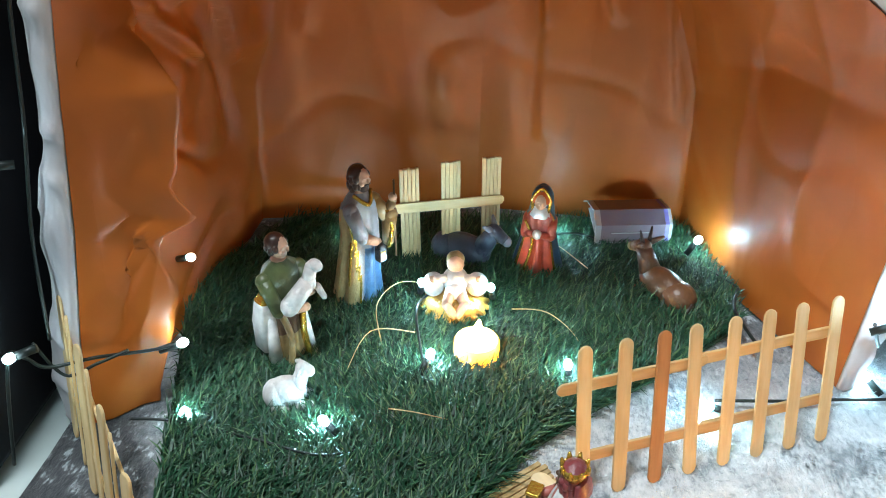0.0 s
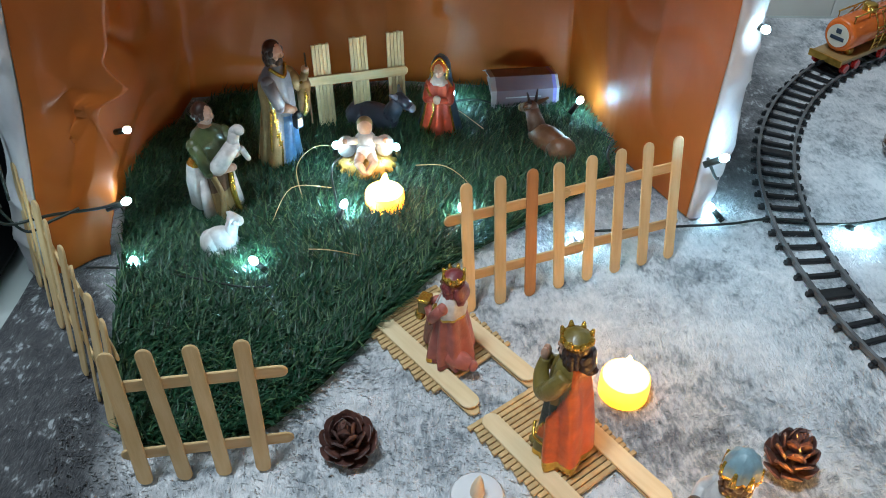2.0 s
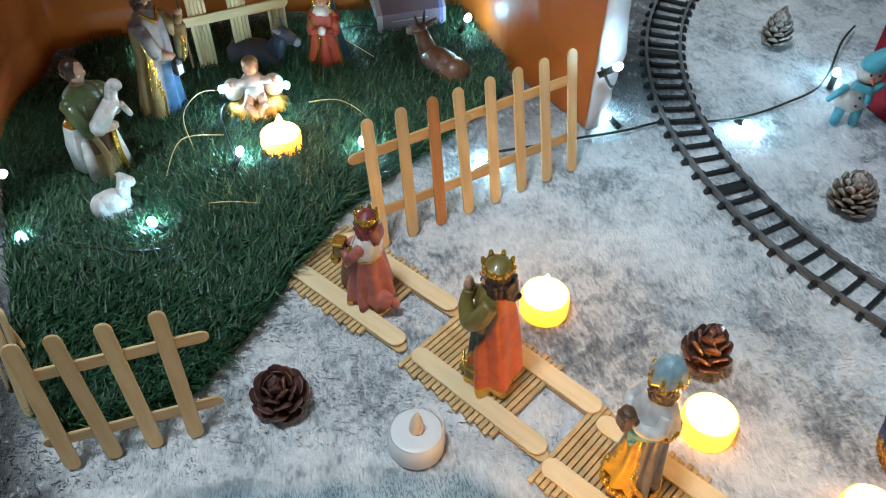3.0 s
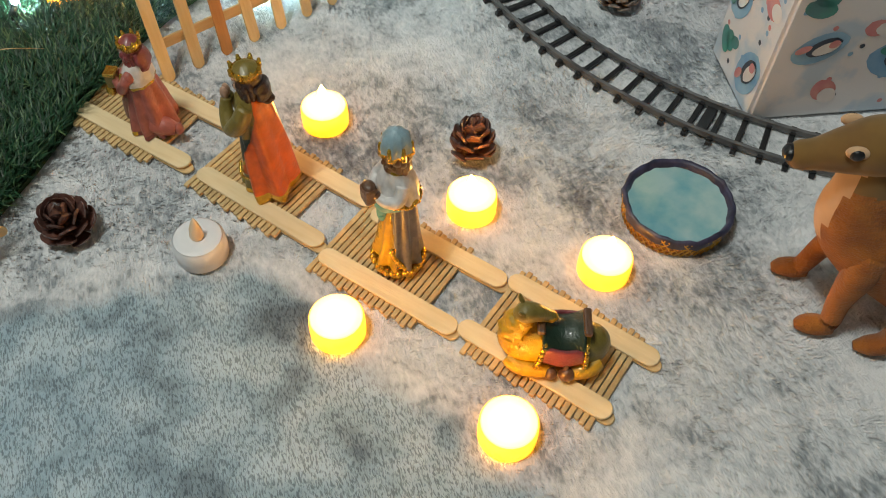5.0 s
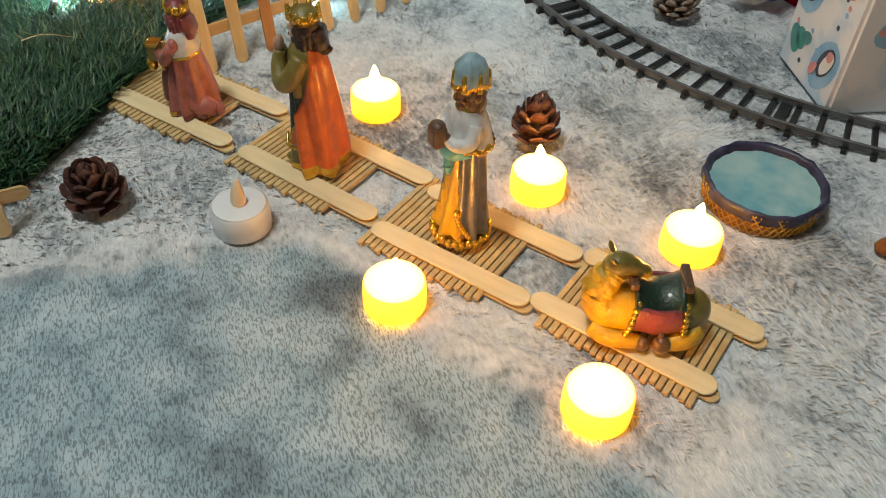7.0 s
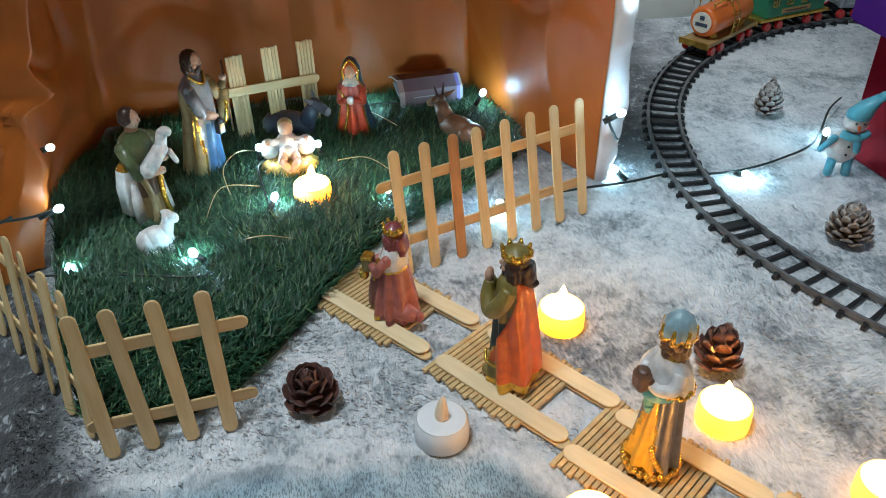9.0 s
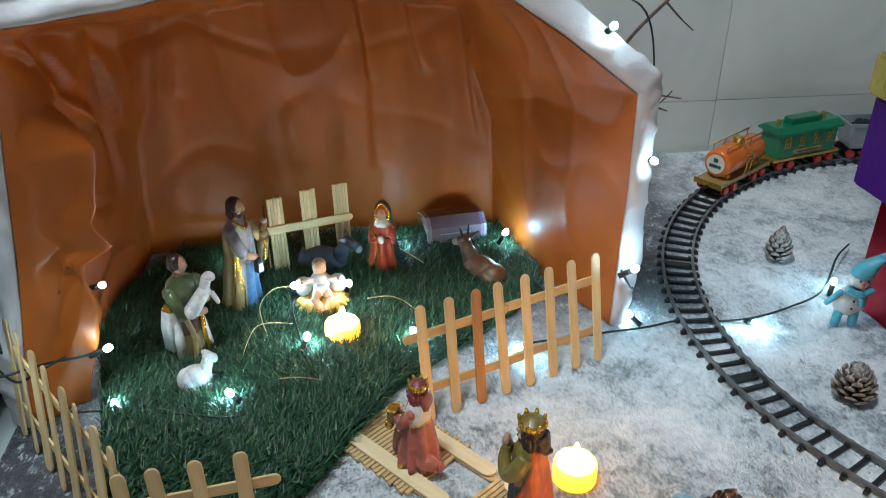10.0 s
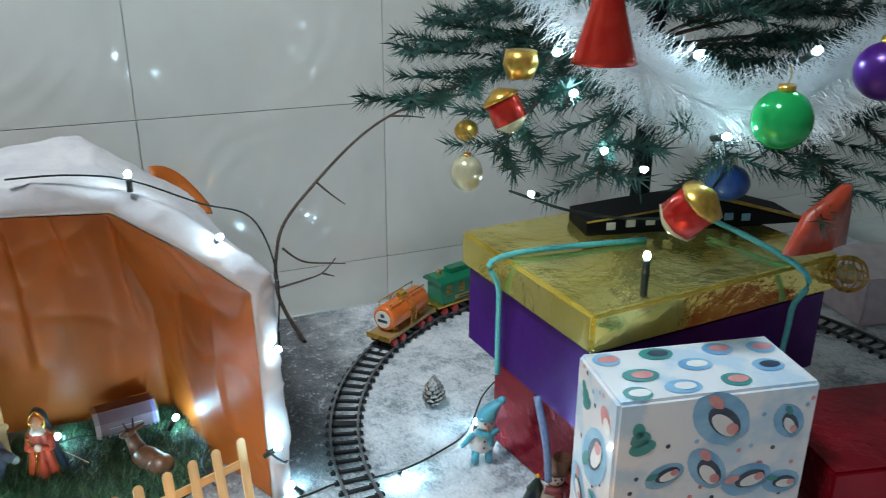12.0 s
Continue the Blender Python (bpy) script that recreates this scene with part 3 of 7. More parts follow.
def build_cave():
    cave = thing("nativity_cave", pose(0, 0, 0), "cave of crumpled brown paper draped outside with white cloth", "cave")
    nu = 300
    rim = resample(RIM, nu)
    back = resample([(-0.235, 0.79, 0.0), (-0.225, 0.80, 0.15), (-0.19, 0.81, 0.29), (0.0, 0.84, 0.31), (0.16, 0.845, 0.285), (0.20, 0.83, 0.15), (0.205, 0.82, 0.0)], nu)
    mid = resample([(-0.262, 0.545, 0.0), (-0.30, 0.62, 0.15), (-0.28, 0.65, 0.32), (-0.05, 0.69, 0.355), (0.15, 0.72, 0.335), (0.235, 0.70, 0.22), (0.238, 0.69, 0.0)], nu)
    rows = []
    nv1, nv2, nv3 = 44, 44, 34
    for i in range(nu + 1):
        u = i / nu
        core = Vector((-0.01, 0.838, 0.18 * math.sin(math.pi * u)))
        col = []
        for v in range(nv1 + nv2 + nv3 + 1):
            if v <= nv1:
                t = v / nv1
                p = rim[i].lerp(mid[i], t)
            elif v <= nv1 + nv2:
                t = (v - nv1) / nv2
                p = mid[i].lerp(back[i], t)
            else:
                t = (v - nv1 - nv2) / nv3
                p = back[i].lerp(core, t)
            # the flap at the left side stands out like a leaf and leaves a recess behind it
            if u < 0.31 and v <= nv1:
                w = min(1.0, (0.31 - u) / 0.10)
                e = rim[i] + Vector((0.042 + 0.018 * min(1, rim[i].z / 0.18) + 0.006 * noise.noise((u * 22, 5, 1)), 0.030, 0))
                t = v / nv1
                f = rim[i].lerp(e, t / 0.55) if t < 0.55 else e.lerp(mid[i] + Vector((-0.008, 0, 0)), (t - 0.55) / 0.45)
                f.y += 0.010 * math.sin(math.pi * min(1, t / 0.55)) * noise.noise((u * 14, t * 3, 2.2))
                p = p.lerp(f, w)
            edge = min(1.0, v / 7) * min(1.0, (nv1 + nv2 + nv3 - v) / 8)
            amp = (0.005 + 0.010 * max(0, min(1, (0.0 - p.x) / 0.2))) * edge * (0.35 + 0.65 * min(1, p.z / 0.12))
            q = p.copy()
            inward = (Vector((0, 0.66, 0.14)) - p).normalized()
            q += inward * (crumple(p, amp) + edge * pleat(p))
            # long hanging folds in the roof and back sheet
            q += inward * 0.0012 * edge * math.sin(p.x * 55 + 3 * noise.noise(p * 5)) * max(0, min(1, (p.z - 0.08) / 0.2))
            q.z = max(q.z, 0.0015)
            col.append(q)
        rows.append(col)
    nv = len(rows[0])
    vs = [p for col in rows for p in col]
    fs = [(i * nv + j, i * nv + j + 1, (i + 1) * nv + j + 1, (i + 1) * nv + j) for i in range(nu) for j in range(nv - 1)]
    lining = raw_mesh("paper_lining", vs, fs, M_PAPER, cave, smooth=True)
    lining["label"] = "crumpled orange-brown paper lining"
    # cloth: from the rim, round a soft lip, and back over the outside
    mid_o = Vector((0.0, 0.6, 0.16))
    rows = []
    outer = resample([(-0.305, 0.80, 0.0), (-0.305, 0.80, 0.20), (-0.285, 0.80, 0.352), (-0.05, 0.80, 0.37), (0.14, 0.80, 0.382), (0.25, 0.80, 0.31), (0.285, 0.82, 0.15), (0.30, 0.83, 0.0)], nu)
    for i in range(nu + 1):
        u = i / nu
        r = rim[i]
        out_dir = Vector((r.x - 0.01, 0, (r.z - 0.10) * (1.25 if r.z > 0.1 else 0.2))).normalized()
        wid = 0.024 + 0.006 * noise.noise((u * 9, 0, 0)) 
        col = [r + Vector((0, 0.004, 0)) + out_dir * 0.001]
        for k in range(1, 9):
            a = k / 8
            lip = r + out_dir * wid * a + Vector((0, -0.002 * math.sin(math.pi * min(a * 1.1, 1)) + 0.010 * a * a, 0))
            col.append(lip)
        for k in range(1, 25):
            a = k / 24
            p = (r + out_dir * wid + Vector((0, 0.010, 0))).lerp(outer[i], a)
            p += out_dir * 0.003 * math.sin(math.pi * a)
            col.append(p)
        for k, p in enumerate(col):
            if 0 < k:
                crease = max(0, 1 - 5 * abs(noise.noise(Vector((p.x * 26, p.y * 14, p.z * 26)))))
                p += out_dir * (0.010 * noise.noise(p * 11) + 0.0022 * crease + 0.0008 * noise.noise(p * 40)) * min(1, k / 6)
                p.y -= (0.004 * max(0, 1 - 4 * abs(noise.noise(Vector((p.x * 9 + p.z * 22, p.y * 14, p.z * 9 - p.x * 12)) + Vector((3, 1, 7))))) + 0.001 * noise.noise(p * 45)) * min(1, k / 2) * (1 if k < 14 else 0.4)
                p.z += 0.004 * math.exp(-((p.x - 0.12) / 0.09) ** 2) * min(1, k / 16) if p.z > 0.25 else 0
            p.z = max(p.z, 0.001)
        rows.append(col)
    nv = len(rows[0])
    vs = [p for col in rows for p in col]
    fs = [(i * nv + j, (i + 1) * nv + j, (i + 1) * nv + j + 1, i * nv + j + 1) for i in range(nu) for j in range(nv - 1)]
    cloth = raw_mesh("snow_cloth", vs, fs, M_CLOTH, cave, smooth=True)
    cloth["label"] = "white felt cloth over the outside"
    sol = cloth.modifiers.new("thickness", "SOLIDIFY")
    sol.thickness, sol.offset = 0.0015, 1
    # a corner of bare paper sticks out behind
    bm = bmesh.new()
    rows = []
    for i in range(9):
        t = i / 8
        rows.append([bm.verts.new((0.215 + 0.065 * t, 0.775 + 0.006 * j + 0.01 * math.sin(4 * t), 0.278 + 0.012 + (0.058 - 0.053 * t * t) * j / 4)) for j in range(5)])
    for a, b in zip(rows, rows[1:]):
        for j in range(4):
            bm.faces.new((a[j], b[j], b[j + 1], a[j + 1]))
    flap = part("paper_corner", bm, M_PAPER, cave, "bare brown paper corner", True)
    flap.modifiers.new("thickness", "SOLIDIFY").thickness = 0.001
    return cave


build_cave()

# ---- grass mat ----
MAT_EDGE = [(-0.165, 0.30), (-0.10, 0.297), (-0.062, 0.322), (-0.030, 0.364), (0.003, 0.415), (0.046, 0.481), (0.088, 0.522), (0.155, 0.575), (0.225, 0.640),
            (0.232, 0.69), (0.20, 0.80), (-0.20, 0.785), (-0.268, 0.66), (-0.232, 0.515), (-0.205, 0.40)]


def inside(x, y, poly):
    c = False
    for (x1, y1), (x2, y2) in zip(poly, poly[1:] + poly[:1]):
        if (y1 > y) != (y2 > y) and x < (x2 - x1) * (y - y1) / (y2 - y1) + x1:
            c = not c
    return c


BARE = [(0.002, 0.579, 0.021), (-0.139, 0.508, 0.016), (-0.020, 0.638, 0.024), (-0.104, 0.652, 0.018), (-0.152, 0.566, 0.018), (0.053, 0.714, 0.018)]


def build_grass():
    mat_thing = thing("grass_mat", pose(0, 0, 0), "dark green artificial grass mat lying on the blanket", "grass mat")
    bm = bmesh.new()
    lo = [bm.verts.new((x, y, 0.001)) for x, y in MAT_EDGE]
    hi = [bm.verts.new((x, y, 0.005)) for x, y in MAT_EDGE]
    bm.faces.new(hi)
    bm.faces.new(lo[::-1])
    for i in range(len(lo)):
        j = (i + 1) % len(lo)
        bm.faces.new((lo[i], lo[j], hi[j], hi[i]))
    part("backing", bm, M_MAT, mat_thing)
    rng = np.random.default_rng(4)
    vs, fs = [], []
    made = 0
    while made < 52000:
        x, y = rng.uniform(-0.275, 0.235), rng.uniform(0.29, 0.80)
        if not inside(x, y, MAT_EDGE) or any((x - cx) ** 2 + (y - cy) ** 2 < r * r for cx, cy, r in BARE):
            continue
        made += 1
        a = 2.6 * noise.noise((x * 7, y * 7, 2.0)) + rng.normal(0, 1.0) + 0.8
        ln = rng.uniform(0.015, 0.033)
        lean = rng.uniform(0.35, 1.15)
        w = rng.uniform(0.0005, 0.0011)
        d = np.array((math.cos(a), math.sin(a)))
        s = np.array((-d[1], d[0])) * w
        b = len(vs)
        for t, k in ((0.0, 1.0), (0.55, 0.85), (1.0, 0.0)):
            px, py = x + d[0] * ln * lean * 0.75 * t ** 1.6, y + d[1] * ln * lean * 0.75 * t ** 1.6
            pz = 0.004 + ln * (t - 0.42 * lean * t * t) * 0.8
            if k:
                vs += [(px - s[0] * k, py - s[1] * k, pz), (px + s[0] * k, py + s[1] * k, pz)]
            else:
                vs.append((px, py, pz))
        fs += [(b, b + 1, b + 3, b + 2), (b + 2, b + 3, b + 4)]
    ob = raw_mesh("grass", vs, fs, M_GRASS, mat_thing)
    tagged(ob, kind="stuff")
    return mat_thing


def island_tint(m, c1, c2, c3):
    nt = m.node_tree
    g = nt.nodes.new("ShaderNodeNewGeometry")
    r = nt.nodes.new("ShaderNodeValToRGB")
    r.color_ramp.elements[0].color, r.color_ramp.elements[1].color = (*c1, 1), (*c3, 1)
    r.color_ramp.elements.new(0.75).color = (*c2, 1)
    nt.links.new(g.outputs["Random Per Island"], r.inputs[0])
    nt.links.new(r.outputs[0], nt.nodes["Principled BSDF"].inputs["Base Color"])


island_tint(M_GRASS, (0.004, 0.024, 0.010), (0.012, 0.082, 0.034), (0.11, 0.19, 0.075))
build_grass()

# ---- stick fences ----
STICK = mesh_data("stick", bm_of(add_plank, 0.114, 0.0105, 0.002), M_STICK)
STICK_DARK = mesh_data("stick", bm_of(add_plank, 0.114, 0.0105, 0.002), M_STICK_DARK)
STICK_SHORT = mesh_data("stick", bm_of(add_plank, 0.092, 0.0105, 0.002), M_STICK)


def stick_fence(label, p, q, count, rails, lean=(), dark=(), over=0.012, side=1, tilt=0.0, first=0.0, last=1.0, twist=()):
    """Pickets from p to q on the ground, and rails at two heights behind them."""
    p, q = Vector((*p, 0)), Vector((*q, 0))
    d = (q - p).normalized()
    nrm = Vector((d.y, -d.x, 0)) * side
    f = thing("picket_fence", Matrix.Translation(p), label, "fence", "stick fences")
    for i in range(count):
        s = first + (last - first) * i / (count - 1)
        b = d * (q - p).length * s
        k = lean[i % len(lean)] if lean else 0
        t = b + Vector((0, 0, 0.11)) + d * k + nrm * tilt
        shared("picket", STICK_DARK if i in dark else STICK, f, along(b + nrm * 0.0012, t + nrm * 0.0012, Matrix.Rotation(math.radians(twist[i % len(twist)] if twist else 0), 3, "Z") @ nrm))
    for z, a0, a1, n in rails:
        ln = (a1 - a0)
        for j in range(n):
            s0 = a0 + (ln - 0.114) * j / max(n - 1, 1)
            off = nrm * (-0.0012 - 0.0022 * (j % 2) + tilt * z / 0.11)
            a = d * s0 + Vector((0, 0, z)) + off
            shared("rail", STICK, f, along(a, a + d * 0.114, nrm))
    return f


stick_fence("fence of eight pale wooden craft sticks, one of them reddish", (0.081, 0.443), (0.262, 0.516), 8,
            [(0.080, -0.014, 0.204, 2), (0.030, 0.000, 0.208, 2)], lean=(0.007, 0.009, 0.010, 0.006, 0.009, 0.009, 0.008, 0.010), dark=(2,), tilt=-0.034)
stick_fence("short fence of four pale wooden craft sticks", (-0.142, 0.272), (-0.064, 0.284), 4,
            [(0.083, -0.010, 0.104, 1), (0.026, -0.012, 0.102, 1)], lean=(-0.004, -0.008, -0.006, -0.001), tilt=-0.017)
stick_fence("long fence of pale wooden craft sticks beside the grass", (-0.288, 0.468), (-0.160, 0.293), 8,
            [(0.082, -0.020, 0.206, 2), (0.028, -0.008, 0.222, 2)], lean=(-0.020, -0.026, -0.020, -0.024, -0.016, -0.022, -0.018, -0.02), side=1, tilt=-0.016, twist=(6, -4, 14, 2, 9, -6, 16, 4))


def back_fence():
    """Three bundles of ribbed strips tied by one rail."""
    p, q = Vector((-0.069, 0.714, 0)), Vector((0.004, 0.740, 0))
    d = (q - p).normalized()
    nrm = Vector((d.y, -d.x, 0))
    f = thing("slat_fence", Matrix.Translation(p), "small fence of ribbed wooden slats behind the figures", "fence")
    rib = mesh_data("slat_rib", bm_of(add_box, (0, 0, 0.056), (0.0034, 0.003, 0.112), 0, 0.0007), M_STICK)
    for i, h in enumerate((0.108, 0.110, 0.110)):
        c = d * (0.002 + 0.0395 * i)
        for k in range(5):
            o = c + d * (k - 2) * 0.0037
            m = along(o, o + Vector((0, 0, 1)) + d * -0.02, nrm)
            m = m @ Matrix.Diagonal((1, 1, h / 0.112 + 0.004 * ((k * 7 + i) % 3), 1))
            shared("slat_rib", rib, f, m)
    a = d * -0.022 + Vector((0, 0, 0.070)) + nrm * 0.003
    shared("rail", STICK, f, along(a, a + d * 0.114 + Vector((0, 0, -0.004)), nrm))
    return f


back_fence()

# ---- rafts of craft sticks and bamboo strips ----
STICK_WIDE = mesh_data("stick", bm_of(add_plank, 0.1225, 0.0150, 0.002), M_STICK_PALE)
RAFTS = [((0.002, 0.427), (0.082, 0.333), 0.0, 0.088), ((0.088, 0.326), (0.160, 0.233), 0.0, 0.086),
         ((0.160, 0.222), (0.230, 0.135), 0.0, 0.086), ((0.236, 0.136), (0.305, 0.047), 0.012, 0.106)]
STRIP = mesh_data("strip", bm_of(add_box, (0, 0.0, 0.0015), (0.0038, 0.080, 0.003), 0, 0.0009), M_BAMBOO)
for (ax, ay), (bx, by), s0, s1 in RAFTS:
    a, b = Vector((ax, ay, 0)), Vector((bx, by, 0))
    d = (b - a).normalized()
    nrm = Vector((-d.y, d.x, 0))
    raft = thing("walkway_mat", Matrix.Translation(a), "bamboo strip mat held by two craft sticks on the snow", "mat", "walkway mats")
    n = int((s1 - s0) / 0.0044)
    for i in range(n + 1):
        o = d * (s0 + (s1 - s0) * i / n) + nrm * (0.0285 + 0.0012 * ((i * 5) % 3 - 1))
        m = Matrix((d, nrm, Vector((0, 0, 1)))).transposed().to_4x4()
        m.translation = o + Vector((0, 0, 0.001))
        shared("strip", STRIP, raft, m)
    for w, sh in ((0.004, 0.0), (0.0555, 0.008)):
        o = nrm * w + d * (sh - 0.001) + Vector((0, 0, 0.0055))
        shared("stick", STICK_WIDE, raft, along(o, o + d, (0, 0, 1)) @ Matrix.Diagonal((1, 1, 1 if ay > 0.3 else 0.945, 1)))
        under = o + d * 0.004 - nrm * 0.002 - Vector((0, 0, 0.0035))
        shared("stick", STICK, raft, along(under + d * (0.0085 if ay > 0.3 else 0.001), under + d, (0, 0, 1)))


# ---- tealights ----
def tealight_meshes(lit):
    body = bmesh.new()
    add_loft(body, [(0.0, 0, 0, 0.0175, 0.0175), (0.0012, 0, 0, 0.0188, 0.0188), (0.010, 0, 0, 0.0190, 0.0190), (0.0175, 0, 0, 0.0186, 0.0186), (0.0190, 0, 0, 0.0176, 0.0176)], seg=36, cap=False)
    top = bmesh.new()
    add_loft(top, [(0.0190, 0, 0, 0.0176, 0.0176), (0.0196, 0, 0, 0.0166, 0.0166), (0.0197, 0, 0, 0.0120, 0.0120), (0.0198, 0, 0, 0.005, 0.005), (0.0199, 0, 0, 0.001, 0.001)], seg=36)
    flame = bmesh.new()
    add_loft(flame, [(0.018, 0, 0, 0.0042, 0.0042), (0.022, 0, 0, 0.0050, 0.0050), (0.029, 0.0003, 0, 0.0042, 0.0042), (0.035, 0.0010, 0, 0.0024, 0.0024), (0.0385, 0.0016, 0, 0.0006, 0.0006)], seg=14)
    return (mesh_data("shell", body, M_GLOW if lit else M_WAX, True), mesh_data("cap", top, M_GLOWTOP if lit else M_WAX, True),
            mesh_data("flame", flame, M_FLAME if lit else M_WAXFLAME, True))


LIT, UNLIT = tealight_meshes(True), tealight_meshes(False)
for x, y, lit, turn in ((0.002, 0.579, 1, 20), (0.196, 0.357, 1, 80), (0.280, 0.235, 1, 140), (0.352, 0.154, 1, 30), (0.160, 0.161, 1, 300), (0.243, 0.057, 1, 200), (0.082, 0.253, 0, 40)):
    t = thing("tealight", pose(x, y, 0.0 if y < 0.5 else 0.006, 0, 0, turn),
              "lit yellow glowing electric tealight" if lit else "unlit white plastic electric tealight on the snow", "tealight", "tealights")
    for nm, me in zip(("shell", "cap", "flame"), LIT if lit else UNLIT):
        shared(nm, me, t, Matrix())


# ---- pine cones ----
def cone_scale_mesh(mt):
    bm = bmesh.new()
    pts = [(0.0, 0.0016, 0), (0.008, 0.0042, 0.0008), (0.0125, 0.0056, 0.0024), (0.0155, 0.0036, 0.0042), (0.0165, 0.0006, 0.0050)]
    up = [[bm.verts.new((x, w * s, z + 0.0006 * (1 - abs(s)))) for s in (-1, 0, 1)] for x, w, z in pts]
    dn = [[bm.verts.new((x, w * s, z - 0.0014)) for s in (-1, 0, 1)] for x, w, z in pts]
    for i in range(len(pts) - 1):
        for j in range(2):
            bm.faces.new((up[i][j], up[i + 1][j], up[i + 1][j + 1], up[i][j + 1]))
            bm.faces.new((dn[i][j], dn[i][j + 1], dn[i + 1][j + 1], dn[i + 1][j]))
        for j in (0, 2):
            bm.faces.new((up[i][j], dn[i][j], dn[i + 1][j], up[i + 1][j]))
    bm.faces.new((up[-1][0], dn[-1][0], dn[-1][1], up[-1][1]))
    bm.faces.new((up[-1][1], dn[-1][1], dn[-1][2], up[-1][2]))
    bmesh.ops.recalc_face_normals(bm, faces=bm.faces)
    return mesh_data("scale", bm, mt)


def pine_cone(x, y, r, h, turn, tip, mt, label, n=36):
    c = thing("pine_cone", pose(x, y, 0.003, tip[0], tip[1], turn), label, "pine cone", "pine cones")
    core = bmesh.new()
    add_loft(core, [(0, 0, 0, r * 0.40, r * 0.40), (h * 0.3, 0, 0, r * 0.45, r * 0.45), (h * 0.7, 0, 0, r * 0.28, r * 0.28), (h * 0.95, 0, 0, r * 0.06, r * 0.06)], seg=12)
    part("core", core, M_CONECORE, c)
    for i in range(n):
        t = i / (n - 1)
        a = i * 2.39996
        rr = r * (0.95 - 0.15 * (1 - t) ** 3 - 0.72 * t ** 1.8)
        k = (rr - r * 0.12) / 0.0165 * 1.05
        m = Matrix.Translation((0, 0, h * (0.06 + 0.80 * t))) @ pose(0, 0, 0, 0, 0, math.degrees(a)) @ pose(0, 0, 0, 0, 8 - 62 * t, 0) @ Matrix.Translation((r * 0.10, 0, 0)) @ Matrix.Diagonal((max(k, 0.28), (0.8 + 0.6 * (1 - t)) * (1.0 if n < 50 else 0.8), 1.5, 1))
        shared("scale", mt, c, m)
    return c


CS, CSF = cone_scale_mesh(M_CONE), cone_scale_mesh(M_CONESNOW)
pine_cone(-0.006, 0.302, 0.0245, 0.032, 20, (12, -8), CS, "dark brown glossy pine cone lying on the snow")
pine_cone(0.297, 0.288, 0.0225, 0.034, 70, (8, 6), CS, "reddish brown open pine cone beside a tealight")
pine_cone(0.490, 0.430, 0.025, 0.034, 130, (0, 0), CSF, "brown pine cone with pale scale tips inside the track", 64)
pine_cone(0.541, 0.690, 0.020, 0.042, 210, (0, 0), CSF, "frosted brown pine cone standing inside the track", 58)

# ---- railway track ----
TC, TR, GAUGE = Vector((0.82, 0.55, 0)), 0.431, 0.036


def build_track():
    tr = thing("toy_railway_track", Matrix.Translation(TC), "black plastic toy railway track laid in a circle", "railway track")
    for r in (TR - GAUGE / 2, TR + GAUGE / 2):
        bm = bmesh.new()
        prof = [(-0.0011, 0.0), (-0.0011, 0.0035), (-0.0016, 0.0055), (0.0016, 0.0055), (0.0011, 0.0035), (0.0011, 0.0)]
        rows = []
        for i in range(160):
            a = 2 * math.pi * i / 160
            rows.append([bm.verts.new(((r + dx) * math.cos(a), (r + dx) * math.sin(a), 0.0025 + z)) for dx, z in prof])
        for i in range(160):
            A, B = rows[i], rows[(i + 1) % 160]
            for j in range(6):
                bm.faces.new((A[j], B[j], B[(j + 1) % 6], A[(j + 1) % 6]))
        bmesh.ops.recalc_face_normals(bm, faces=bm.faces)
        part("rail", bm, M_RAIL, tr, "dark grey rail")
    bm = bmesh.new()
    add_box(bm, (0, 0, 0.002), (0.050, 0.0044, 0.004), 0, 0.0008)
    for s in (-1, 1):
        add_box(bm, (s * (GAUGE / 2 + 0.0035), 0, 0.0048), (0.003, 0.004, 0.0022))
        add_box(bm, (s * (GAUGE / 2 - 0.0035), 0, 0.0048), (0.003, 0.004, 0.0022))
    sl = mesh_data("sleeper", bm, M_SLEEPER)
    for i in range(136):
        a = 2 * math.pi * (i + 0.2 * math.sin(i * 12.9) * 0.2) / 136
        shared("sleeper", sl, tr, pose(TR * math.cos(a), TR * math.sin(a), 0, 0, 0, math.degrees(a)))
    joint = mesh_data("joint_plate", bm_of(add_box, (0, 0, 0.0022), (0.032, 0.009, 0.0035), 0, 0.001), M_SLEEPER)
    for i in range(12):
        a = 2 * math.pi * (i + 0.37) / 12
        shared("joint_plate", joint, tr, pose(TR * math.cos(a), TR * math.sin(a), 0, 0, 0, math.degrees(a)))
    return tr


build_track()


# ---- train ----
def on_track(deg):
    """Pose on the rails, x axis along the way the train drives (clockwise)."""
    a = radians(deg)
    return pose(TC.x + TR * math.cos(a), TC.y + TR * math.sin(a), 0.0078, 0, 0, deg - 90) @ Matrix.Diagonal((1.12, 1.12, 1.12, 1))


def wheel_mesh():
    bm = bmesh.new()
    for dz, r in ((0.0, 0.0062), (0.0022, 0.0052)):
        o = bmesh.ops.create_cone(bm, cap_ends=True, segments=18, radius1=r, radius2=r, depth=0.0022, matrix=Matrix.Translation((0, dz, 0.0055)) @ pose(0, 0, 0, 90, 0, 0))
    return mesh_data("wheel", bm, M_REDP)


